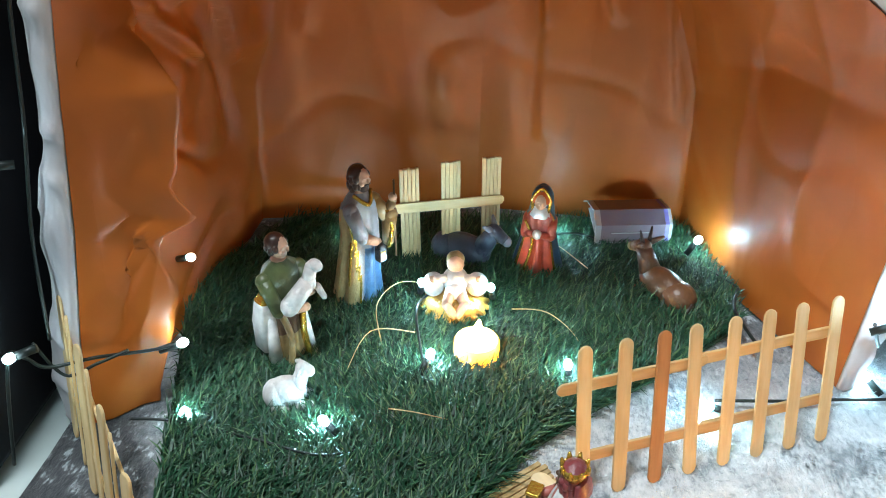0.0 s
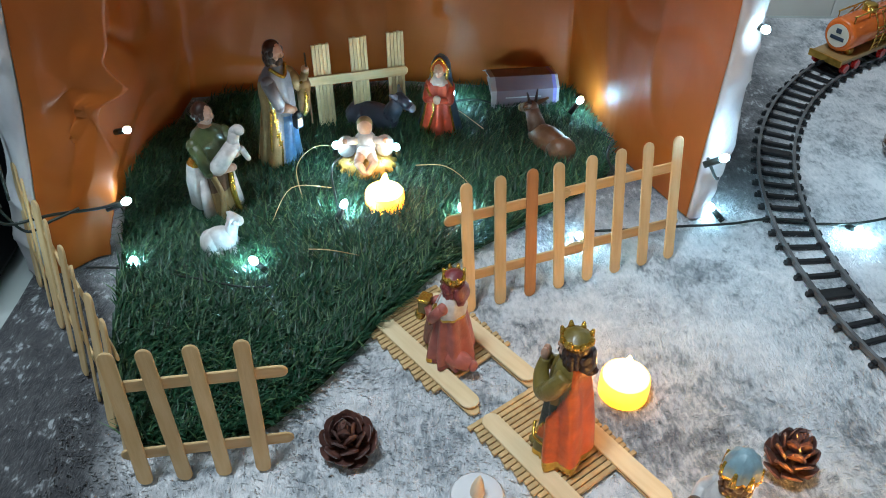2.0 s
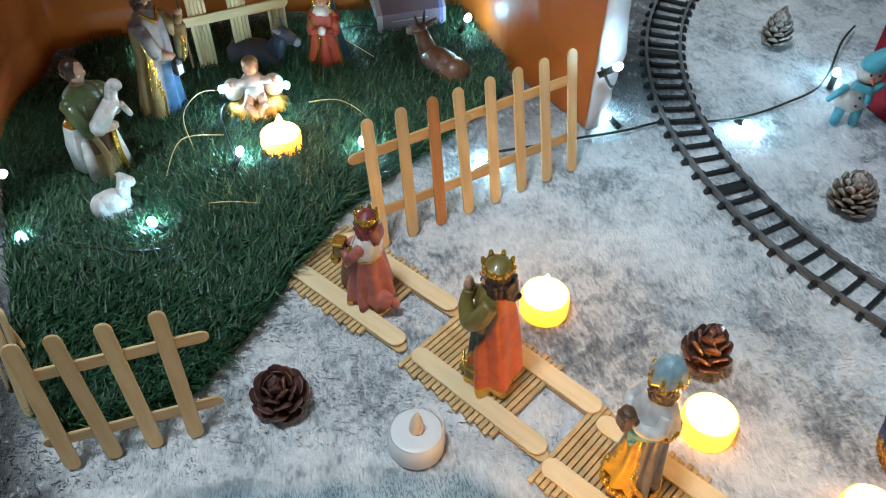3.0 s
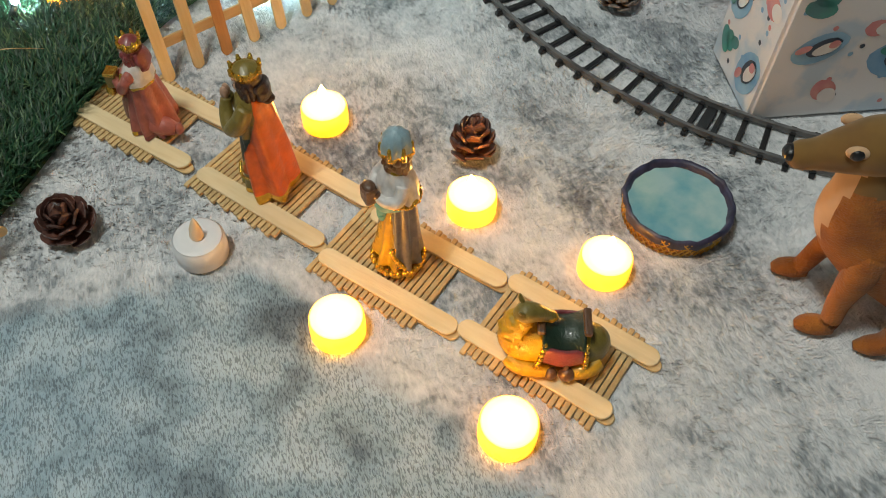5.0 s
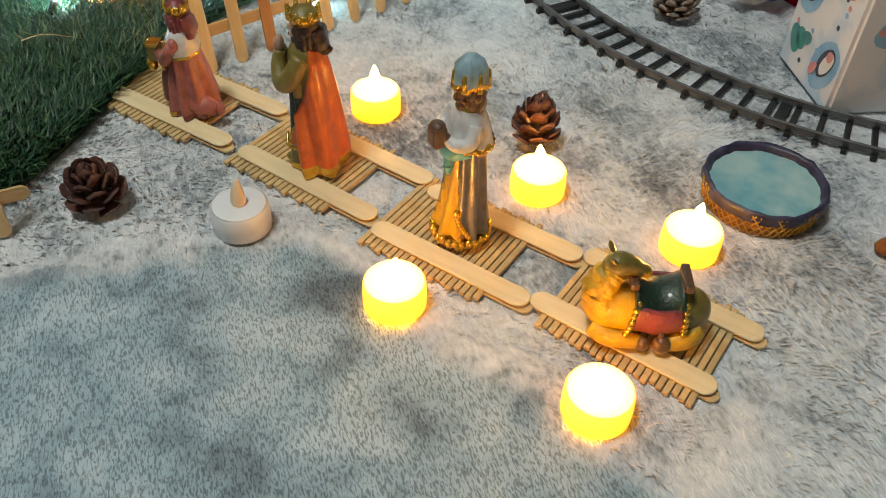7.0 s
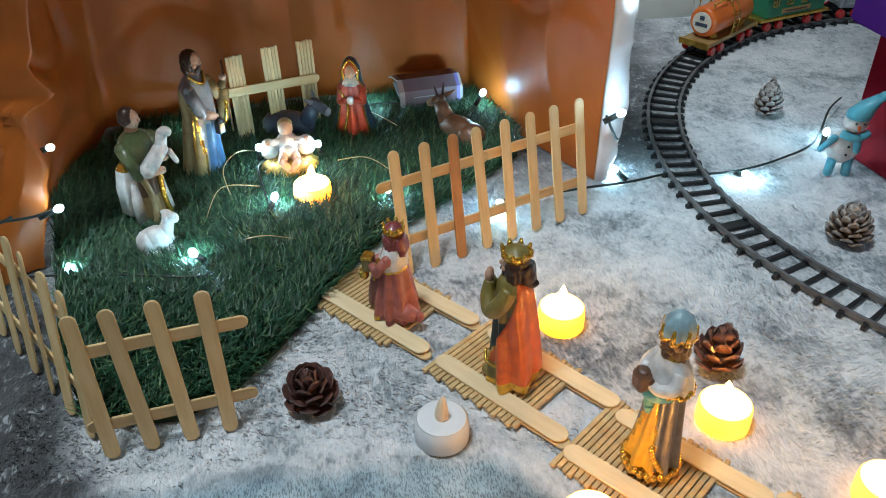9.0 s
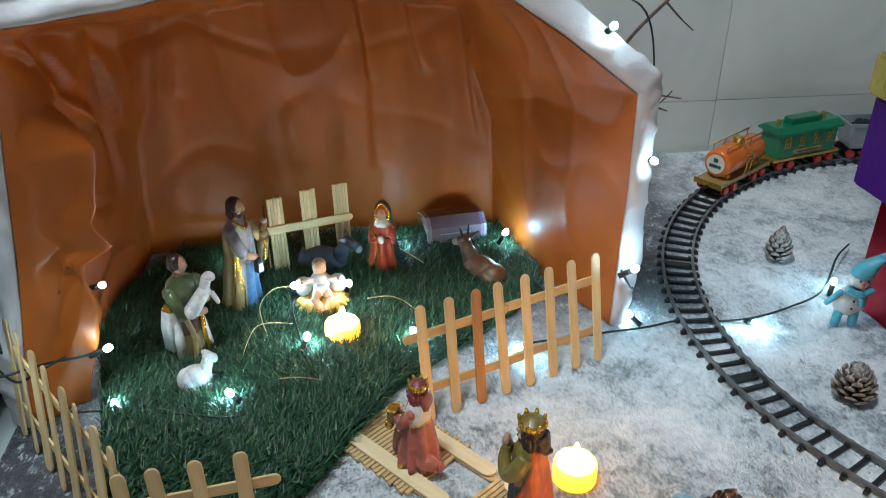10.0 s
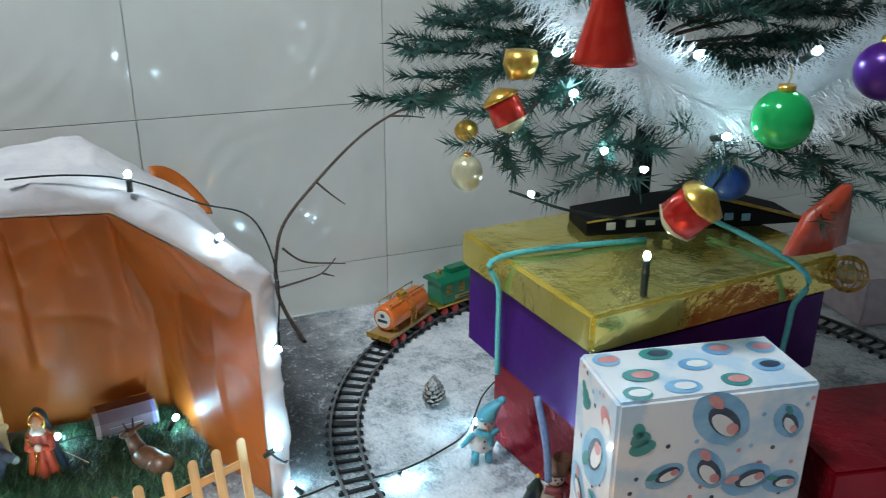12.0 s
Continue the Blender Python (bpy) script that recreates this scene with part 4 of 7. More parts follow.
def bogies(car, half, wheel):
    for sx in (-half, half):
        bg = part("bogie", bm_of(add_box, (sx, 0, 0.009), (0.030, 0.024, 0.006), 0, 0.001), M_BLACK, car)
        for dx in (-0.010, 0.010):
            for s in (-1, 1):
                shared("wheel", wheel, bg, Matrix.Translation((sx + dx, s * GAUGE / 2 * 0.93, 0)) @ Matrix.Diagonal((1, s, 1, 1)))
    for s in (-1, 1):
        part("coupling", bm_of(add_tube, [(s * (half + 0.022), 0, 0.0105), (s * (half + 0.036), 0, 0.0105)], 0.0022, 6, 0, 1), M_BLACK, car)


def build_train():
    wheel = wheel_mesh()
    # tank wagon
    c = thing("tank_wagon", on_track(125.0), "orange plastic toy tank wagon with gold ladders on the track", "toy train", "train")
    bogies(c, 0.034, wheel)
    part("deck", bm_of(add_box, (0, 0, 0.0145), (0.116, 0.038, 0.005), 0, 0.001), M_TANP, c)
    bm = bmesh.new()
    prof = [(-0.046, 0.0145), (-0.0435, 0.0175), (-0.041, 0.0185), (0.041, 0.0185), (0.0435, 0.0175), (0.046, 0.0145)]
    rows = [[bm.verts.new((x, r * math.cos(2 * math.pi * j / 28), 0.0375 + r * math.sin(2 * math.pi * j / 28))) for j in range(28)] for x, r in prof]
    for A, B in zip(rows, rows[1:]):
        for j in range(28):
            bm.faces.new((A[j], A[(j + 1) % 28], B[(j + 1) % 28], B[j])).smooth = True
    bm.faces.new(rows[0][::-1])
    bm.faces.new(rows[-1])
    bmesh.ops.recalc_face_normals(bm, faces=bm.faces)
    tank = part("tank", bm, M_ORANGE, c, "glossy orange tank")
    for s in (-1, 1):
        o = bmesh.new()
        bmesh.ops.create_cone(o, cap_ends=True, segments=24, radius1=0.0125, radius2=0.0125, depth=0.001, matrix=Matrix.Translation((s * 0.0465, 0, 0.0375)) @ pose(0, 0, 0, 0, 90, 0))
        lb = part("end_label", o, M_CREAM, tank, "round cream end label")
        o = bmesh.new()
        add_box(o, (s * 0.0473, 0, 0.035), (0.0006, 0.016, 0.004))
        add_box(o, (s * 0.0473, 0, 0.043), (0.0006, 0.006, 0.005))
        part("label_bars", o, M_PDARK, tank)
    o = bmesh.new()
    bmesh.ops.create_cone(o, cap_ends=True, segments=18, radius1=0.008, radius2=0.0075, depth=0.006, matrix=Matrix.Translation((0, 0, 0.0585)))
    add_ball(o, (0, 0, 0.062), (0.007, 0.007, 0.002))
    part("dome", o, M_GOLD, c, "gold filler dome")
    for s in (-1, 1):
        o = bmesh.new()
        add_tube(o, [(-0.042, s * 0.010, 0.0605), (0.042, s * 0.010, 0.0605)], 0.0009, 5, 0, 1)
        for x in (-0.040, -0.014, 0.014, 0.040):
            add_tube(o, [(x, s * 0.010, 0.0525), (x, s * 0.010, 0.0605)], 0.0007, 5, 0, 1)
        part("handrail", o, M_GOLD, c)
        o = bmesh.new()
        for x in (-0.006, 0.006):
            add_tube(o, [(x, s * 0.019, 0.017), (x, s * 0.0205, 0.040), (x, s * 0.011, 0.058)], 0.0008, 5, 0, 4)
        for k in range(6):
            z = 0.021 + k * 0.0045
            add_tube(o, [(-0.006, s * 0.0198, z), (0.006, s * 0.0198, z)], 0.0007, 5, 0, 1)
        part("ladder", o, M_GOLD, c)
        o = bmesh.new()
        for x in (-0.032, 0.032):
            add_box(o, (x, s * 0.010, 0.0195), (0.008, 0.006, 0.007), 0, 0.0008)
        part("saddle", o, M_GOLD, c)
    for s in (-1, 1):
        part("buffer_beam", bm_of(add_box, (s * 0.0575, 0, 0.0145), (0.003, 0.040, 0.0075), 0, 0.0008), M_GOLD, c)
    # passenger wagon
    c = thing("passenger_wagon", on_track(106.0), "green plastic toy passenger wagon with gold window frames", "toy train", "train")
    bogies(c, 0.034, wheel)
    part("deck", bm_of(add_box, (0, 0, 0.0145), (0.116, 0.040, 0.004), 0, 0.001), M_GOLD, c)
    body = part("body", bm_of(add_box, (0, 0, 0.034), (0.098, 0.036, 0.035), 0, 0.001), M_GREENP, c)
    o = bmesh.new()
    sec = [(-0.022, 0.050), (-0.021, 0.053), (-0.012, 0.059), (0.012, 0.059), (0.021, 0.053), (0.022, 0.050)]
    A = [o.verts.new((-0.055, y, z)) for y, z in sec]
    B = [o.verts.new((0.055, y, z)) for y, z in sec]
    for j in range(6):
        o.faces.new((A[j], B[j], B[(j + 1) % 6], A[(j + 1) % 6]))
    o.faces.new(A[::-1]), o.faces.new(B)
    bmesh.ops.recalc_face_normals(o, faces=o.faces)
    roof = part("roof", o, M_GREENP, c)
    part("roof_vent", bm_of(add_box, (0, 0, 0.0625), (0.052, 0.016, 0.008), 0, 0.0015), M_GREENP, roof)
    for x in (-0.038, 0.040):
        o = bmesh.new()
        bmesh.ops.create_cone(o, cap_ends=True, segments=12, radius1=0.004, radius2=0.003, depth=0.006, matrix=Matrix.Translation((x, 0.004, 0.061)))
        part("chimney", o, M_GOLD, roof)
    for s in (-1, 1):
        for k in range(4):
            x = -0.036 + 0.024 * k
            o = bmesh.new()
            for dx in (-0.0045, 0, 0.0045):
                add_box(o, (x + dx, s * 0.0183, 0.037), (0.0010, 0.001, 0.012))
            for dz in (0.031, 0.037, 0.043):
                add_box(o, (x, s * 0.0183, dz), (0.010, 0.001, 0.0010))
            add_tube(o, [(x - 0.0045, s * 0.0183, 0.043), (x - 0.003, s * 0.0183, 0.0458), (x, s * 0.0183, 0.047), (x + 0.003, s * 0.0183, 0.0458), (x + 0.0045, s * 0.0183, 0.043)], 0.0006, 5, 0, 2)
            part("window_frame", o, M_GOLD, body)
        o = bm_of(add_box, (0, s * 0.0186, 0.0235), (0.048, 0.0012, 0.0062), 0, 0.0004)
        pl = part("name_plate", o, M_TANP, body)
        part("plate_bars", bm_of(add_box, (0, s * 0.0194, 0.0235), (0.036, 0.0006, 0.0018)), M_BROWNP, body)
    # coal hopper
    c = thing("hopper_wagon", on_track(87.0), "grey plastic toy hopper wagon full of black coal", "toy train", "train")
    bogies(c, 0.034, wheel)
    o = bmesh.new()
    A = [o.verts.new(p) for p in ((-0.046, -0.016, 0.013), (0.046, -0.016, 0.013), (0.046, 0.016, 0.013), (-0.046, 0.016, 0.013))]
    B = [o.verts.new(p) for p in ((-0.056, -0.021, 0.050), (0.056, -0.021, 0.050), (0.056, 0.021, 0.050), (-0.056, 0.021, 0.050))]
    C = [o.verts.new(p) for p in ((-0.053, -0.018, 0.050), (0.053, -0.018, 0.050), (0.053, 0.018, 0.050), (-0.053, 0.018, 0.050))]
    D = [o.verts.new(p) for p in ((-0.051, -0.017, 0.040), (0.051, -0.017, 0.040), (0.051, 0.017, 0.040), (-0.051, 0.017, 0.040))]
    for P, Q in ((A, B), (B, C), (C, D)):
        for j in range(4):
            o.faces.new((P[j], P[(j + 1) % 4], Q[(j + 1) % 4], Q[j]))
    o.faces.new(A[::-1]), o.faces.new(D)
    bmesh.ops.recalc_face_normals(o, faces=o.faces)
    hop = part("hopper", o, M_GREYP, c)
    for s in (-1, 1):
        o = bmesh.new()
        for z, w in ((0.047, 0.100), (0.018, 0.088)):
            add_box(o, (0, s * (0.0165 + 0.0045 * (z - 0.013) / 0.037), z), (w, 0.002, 0.0025))
        for x in (-0.046, 0.046):
            add_box(o, (x, s * 0.0195, 0.032), (0.0025, 0.002, 0.030))
        part("rib", o, M_GREYP, hop)
    o = bmesh.new()
    for i in range(46):
        x, y = random.uniform(-0.047, 0.047), random.uniform(-0.014, 0.014)
        add_ball(o, (x, y, 0.042), (0.006, 0.0055, 0.0045), 0, 6, 4)
    part("coal", o, M_COAL, c)
    # locomotive with cab
    c = thing("steam_locomotive", on_track(63.0), "red and brown plastic toy steam locomotive with gold trim", "toy train", "train")
    bogies(c, 0.045, wheel)
    part("frame", bm_of(add_box, (0, 0, 0.0145), (0.150, 0.036, 0.005), 0, 0.001), M_GOLD, c)
    o = bmesh.new()
    bmesh.ops.create_cone(o, cap_ends=True, segments=24, radius1=0.0165, radius2=0.0165, depth=0.085, matrix=Matrix.Translation((0.028, 0, 0.036)) @ pose(0, 0, 0, 0, 90, 0))
    part("boiler", o, M_BROWNP, c)
    cab = part("cab", bm_of(add_box, (-0.044, 0, 0.040), (0.050, 0.040, 0.048), 0, 0.0015), M_REDP, c)
    part("cab_roof", bm_of(add_box, (-0.046, 0, 0.0665), (0.064, 0.050, 0.005), 0, 0.002), M_REDP, c)
    for s in (-1, 1):
        part("cab_window", bm_of(add_box, (-0.044, s * 0.0203, 0.045), (0.022, 0.001, 0.018), 0, 0.0004), M_CREAM, cab)
        part("cab_trim", bm_of(add_box, (-0.044, s * 0.0206, 0.023), (0.046, 0.001, 0.004), 0, 0.0004), M_GOLD, cab)
    o = bmesh.new()
    add_loft(o, [(0.050, 0.056, 0, 0.004, 0.004), (0.060, 0.056, 0, 0.0045, 0.0045), (0.066, 0.056, 0, 0.010, 0.010), (0.072, 0.056, 0, 0.011, 0.011), (0.076, 0.056, 0, 0.007, 0.007)], seg=18)
    part("funnel", o, M_REDP, c)
    for x in (0.034, 0.014):
        o = bmesh.new()
        bmesh.ops.create_cone(o, cap_ends=True, segments=16, radius1=0.006, radius2=0.005, depth=0.010, matrix=Matrix.Translation((x, 0, 0.055)))
        add_ball(o, (x, 0, 0.060), (0.005, 0.005, 0.003))
        part("steam_dome", o, M_GOLD, c)
    part("cowcatcher", bm_of(add_loft, [(0.004, 0.082, 0, 0.012, 0.018), (0.012, 0.076, 0, 0.008, 0.016), (0.018, 0.073, 0, 0.004, 0.014)], seg=14), M_REDP, c)


build_train()


# ---- figurines: each one a single plain mesh ----
def figurine(name, m, label, build, mats, category="figurine", group="nativity figures"):
    bm = bmesh.new()
    build(bm)
    ob = mesh_ob(name, bm, [F[k] for k in mats])
    ob.matrix_basis = m
    return tagged(ob, label, category, group)


def add_sweep(bm, rings, mi=0, seg=18, k=6, paint=None, lumps=0.0):
    """A rounded body along a bent spine: rings of (x, y, z, half width, half height)."""
    path = smooth_path(rings, k)
    rows = []
    n = len(path)
    for i, p in enumerate(path):
        d = (path[min(i + 1, n - 1)] - path[max(i - 1, 0)])
        d = Vector(d[:3]).normalized()
        side = Vector((0, 0, 1)).cross(d)
        side = side.normalized() if side.length > 0.05 else Vector((0, 1, 0))
        up = d.cross(side)
        c = Vector(p[:3])
        row = []
        for j in range(seg):
            a = 2 * math.pi * j / seg
            o = side * p[3] * math.cos(a) + up * p[4] * math.sin(a)
            if lumps:
                o *= 1 + lumps * (noise.noise((c + o) * 230) + 0.5 * noise.noise((c + o) * 520))
            row.append(bm.verts.new(c + o))
        rows.append(row)
    for i in range(n - 1):
        for j in range(seg):
            f = bm.faces.new((rows[i][j], rows[i][(j + 1) % seg], rows[i + 1][(j + 1) % seg], rows[i + 1][j]))
            f.material_index, f.smooth = (paint(f.calc_center_median(), i / n, 2 * math.pi * (j + 0.5) / seg) if paint else mi), True
    for row, i in ((rows[0][::-1], 0), (rows[-1], n - 1)):
        f = bm.faces.new(row)
        f.material_index, f.smooth = (paint(f.calc_center_median(), i / n, 0) if paint else mi), True
    return bm


def add_robe(bm, rings, paint, folds=7, depth=0.10, twist=0.0, phase=0.0, seg=56, k=6, step=None):
    """Draped cloth round a standing body: rings of (z, x, y, rx, ry); paint(angle, z) gives the colour, step(angle, z) how far a layer stands out."""
    path = smooth_path(rings, k)
    n, rows = len(path), []
    for i, p in enumerate(path):
        t, row = i / (n - 1), []
        for j in range(seg):
            a = 2 * math.pi * j / seg - math.pi
            s = math.cos(folds * a + phase + twist * t + 0.9 * math.sin(2 * a + 3 * t))
            w = 1 + depth * (1 - t) ** 0.8 * (0.55 * s + 0.45 * s * abs(s)) + (step(a, p[0]) if step else 0)
            row.append(bm.verts.new((p[1] + p[3] * w * math.cos(a), p[2] + p[4] * w * math.sin(a), p[0])))
        rows.append(row)
    for i in range(n - 1):
        for j in range(seg):
            f = bm.faces.new((rows[i][j], rows[i][(j + 1) % seg], rows[i + 1][(j + 1) % seg], rows[i + 1][j]))
            f.material_index, f.smooth = paint(2 * math.pi * (j + 0.5) / seg - math.pi, (path[i][0] + path[i + 1][0]) / 2), True
    bm.faces.new(rows[0][::-1]).material_index = paint(0, path[0][0])
    bm.faces.new(rows[-1]).material_index = paint(0, path[-1][0])
    return bm


def add_head(bm, c, r, skin, hair, beard=None, long_hair=0.0, turn=0.0):
    """A carved head looking along -y: skull, jaw, nose, brow, ears, hair and perhaps a beard."""
    m = Matrix.Translation(c) @ pose(0, 0, 0, 0, 0, turn) @ Matrix.Diagonal((r, r, r, 1))
    add_ball(bm, (0, 0, 0), (0.80, 0.92, 1.08), skin, 16, 12, m)
    add_ball(bm, (0, -0.30, -0.52), (0.56, 0.52, 0.56), skin, 12, 8, m)
    add_ball(bm, (0, -0.94, -0.10), (0.13, 0.20, 0.24), skin, 8, 6, m)
    add_ball(bm, (0, -0.72, 0.24), (0.52, 0.20, 0.13), skin, 10, 6, m)
    for s in (-1, 1):
        add_ball(bm, (s * 0.80, 0.05, -0.08), (0.12, 0.20, 0.28), skin, 8, 6, m)
        add_ball(bm, (s * 0.42, -0.60, -0.28), (0.26, 0.24, 0.24), skin, 8, 6, m)
    add_ball(bm, (0, 0.22, 0.30), (0.95, 0.92, 0.92), hair, 16, 10, m)
    for i in range(9):
        a = math.pi * (i / 8 * 1.3 - 0.15)
        add_ball(bm, (0.78 * math.cos(a), 0.12 + 0.72 * math.sin(a), 0.10 - 0.22 * (i % 2)), (0.34, 0.34, 0.42), hair, 8, 6, m)
        if long_hair:
            add_ball(bm, (0.74 * math.cos(a), 0.20 + 0.66 * math.sin(a), -0.55 - 0.3 * (i % 2)), (0.34, 0.34, 0.30 + long_hair * 0.45), hair, 8, 6, m)
    if beard is not None:
        add_ball(bm, (0, -0.46, -0.82), (0.50, 0.46, 0.52), beard, 12, 8, m)
        for s in (-1, 1):
            add_ball(bm, (s * 0.52, -0.28, -0.55), (0.24, 0.34, 0.48), beard, 8, 6, m)
            add_ball(bm, (s * 0.18, -0.88, -0.42), (0.24, 0.12, 0.09), beard, 8, 5, m)


def standing_man(bm):
    # 0 blue, 1 grey, 2 tan, 3 gold, 4 skin, 5 hair, 6 brown, 7 yellow, 8 black
    def cloak(a, z):
        """How far the angle lies inside the cloak that falls over the left of the body."""
        d = abs((a - math.radians(150) + math.pi) % (2 * math.pi) - math.pi)
        return math.radians(95 - 500 * max(0, z - 0.03)) - d

    def paint(a, z):
        c = cloak(a, z)
        if z < 0.105 and c > 0:
            return 3 if c < 0.14 or z < 0.005 else 2
        return 4 if z > 0.117 else 1 if z > 0.064 or a < -1.9 else 0
    add_robe(bm, [(0.000, -0.003, 0.002, 0.0225, 0.0185), (0.012, -0.003, 0.002, 0.0215, 0.0175), (0.040, -0.002, 0.001, 0.0185, 0.016), (0.070, 0, 0, 0.0165, 0.0140), (0.090, 0, 0, 0.0175, 0.0125),
                  (0.105, 0, 0, 0.0165, 0.011), (0.113, 0, 0, 0.011, 0.009), (0.118, 0, 0, 0.006, 0.006), (0.122, 0, 0, 0.005, 0.005)], paint, 8, 0.13, 1.2, step=lambda a, z: 0.10 if z < 0.105 and cloak(a, z) > 0 else 0)
    add_limb(bm, (-0.014, -0.006, 0.104), (-0.010, -0.016, 0.080), 0.0070, 0.0060, 1)
    add_limb(bm, (-0.010, -0.016, 0.080), (0.002, -0.021, 0.074), 0.0055, 0.0038, 4)
    add_limb(bm, (0.014, -0.002, 0.104), (0.022, -0.010, 0.088), 0.0070, 0.0065, 2)
    add_limb(bm, (0.022, -0.010, 0.088), (0.026, -0.014, 0.104), 0.0055, 0.0038, 2)
    add_limb(bm, (0.023, -0.010, 0.062), (0.024, -0.012, 0.090), 0.0055, 0.0075, 2)
    add_ball(bm, (0.026, -0.014, 0.107), 0.0040, 4)
    add_tube(bm, [(0.028, -0.015, 0.045), (0.026, -0.016, 0.125)], 0.0010, 6, 6, 1)
    add_head(bm, (0.001, -0.001, 0.130), 0.0098, 4, 5, 5, 0.4, 12)
    add_tube(bm, [(-0.009, -0.004, 0.117), (0.001, -0.0125, 0.108), (0.010, -0.004, 0.117)], 0.0018, 6, 3, 6)
    add_tube(bm, [(-0.016, -0.008, 0.074), (-0.020, -0.008, 0.040), (-0.022, -0.009, 0.004)], 0.0015, 6, 3, 6)
    add_tube(bm, [(0.020, -0.013, 0.096), (0.022, -0.017, 0.078), (0.020, -0.014, 0.058)], 0.0022, 6, 3, 6)
    add_box(bm, (0.003, -0.024, 0.062), (0.008, 0.007, 0.013), 8, 0.0008)
    add_box(bm, (0.003, -0.0278, 0.062), (0.005, 0.0008, 0.009), 7)
    add_loft(bm, [(0.069, 0.003, -0.024, 0.005, 0.005, 8), (0.074, 0.003, -0.024, 0.0015, 0.0015, 8)], seg=8)
    add_limb(bm, (0.010, -0.012, 0.002), (0.013, -0.019, 0.0025), 0.004, 0.003, 6)
    add_limb(bm, (-0.004, -0.013, 0.002), (-0.003, -0.020, 0.0025), 0.004, 0.003, 6)


def shepherd(bm):
    # 0 green, 1 white, 2 tan, 3 gold, 4 skin, 5 hair, 6 brown
    add_loft(bm, [(0.000, 0, 0, 0.020, 0.015, 2), (0.006, 0, 0, 0.019, 0.014, 2), (0.014, 0, 0.002, 0.012, 0.010, 2), (0.034, 0, 0.003, 0.013, 0.011, 2)], seg=20)
    for s in (-1, 1):
        add_limb(bm, (s * 0.012, -0.002, 0.050), (s * 0.016, -0.007, 0.010), 0.0060, 0.0058, 1)
        add_limb(bm, (s * 0.015, -0.008, 0.006), (s * 0.017, -0.019, 0.0045), 0.0052, 0.0036, 1)
        add_tube(bm, [(s * 0.010, -0.012, 0.058), (s * 0.006, -0.017, 0.035), (s * 0.009, -0.018, 0.010)], 0.0028, 6, 3 if s > 0 else 2, 6)
    add_loft(bm, [(0.006, 0, -0.001, 0.0165, 0.0150, 3), (0.010, 0, -0.001, 0.0165, 0.0150, 2), (0.036, 0, 0, 0.0160, 0.0145, 6), (0.055, 0, 0, 0.0150, 0.013, 6), (0.062, 0, 0, 0.015, 0.012, 0), (0.085, 0, 0, 0.0165, 0.012, 0), (0.093, 0, 0, 0.0145, 0.010, 0), (0.099, 0, 0, 0.006, 0.006, 4), (0.103, 0, 0, 0.005, 0.005, 4)], folds=8, depth=0.10)
    add_loft(bm, [(0.018, -0.015, 0.006, 0.008, 0.010, 1), (0.045, -0.016, 0.005, 0.008, 0.010, 1), (0.064, -0.014, 0.004, 0.007, 0.009, 3), (0.07, -0.013, 0.004, 0.004, 0.005, 0)], folds=5, depth=0.12)
    add_limb(bm, (-0.016, -0.002, 0.086), (-0.013, -0.014, 0.062), 0.0065, 0.0055, 0)
    add_limb(bm, (-0.013, -0.014, 0.062), (0.008, -0.020, 0.060), 0.0050, 0.0038, 4)
    add_limb(bm, (0.016, -0.002, 0.086), (0.018, -0.013, 0.068), 0.0065, 0.0050, 0)
    add_limb(bm, (0.018, -0.013, 0.068), (0.008, -0.019, 0.072), 0.0048, 0.0038, 4)
    add_limb(bm, (-0.006, -0.019, 0.066), (0.012, -0.019, 0.080), 0.0078, 0.0070, 1)
    add_limb(bm, (0.012, -0.019, 0.080), (0.016, -0.020, 0.094), 0.0055, 0.0050, 1)
    add_ball(bm, (0.018, -0.023, 0.096), (0.0048, 0.0070, 0.0048), 1)
    add_limb(bm, (0.020, -0.020, 0.074), (0.025, -0.021, 0.062), 0.003, 0.0025, 1)
    add_head(bm, (0, -0.001, 0.1105), 0.0090, 4, 5, None, 0.0, 25)

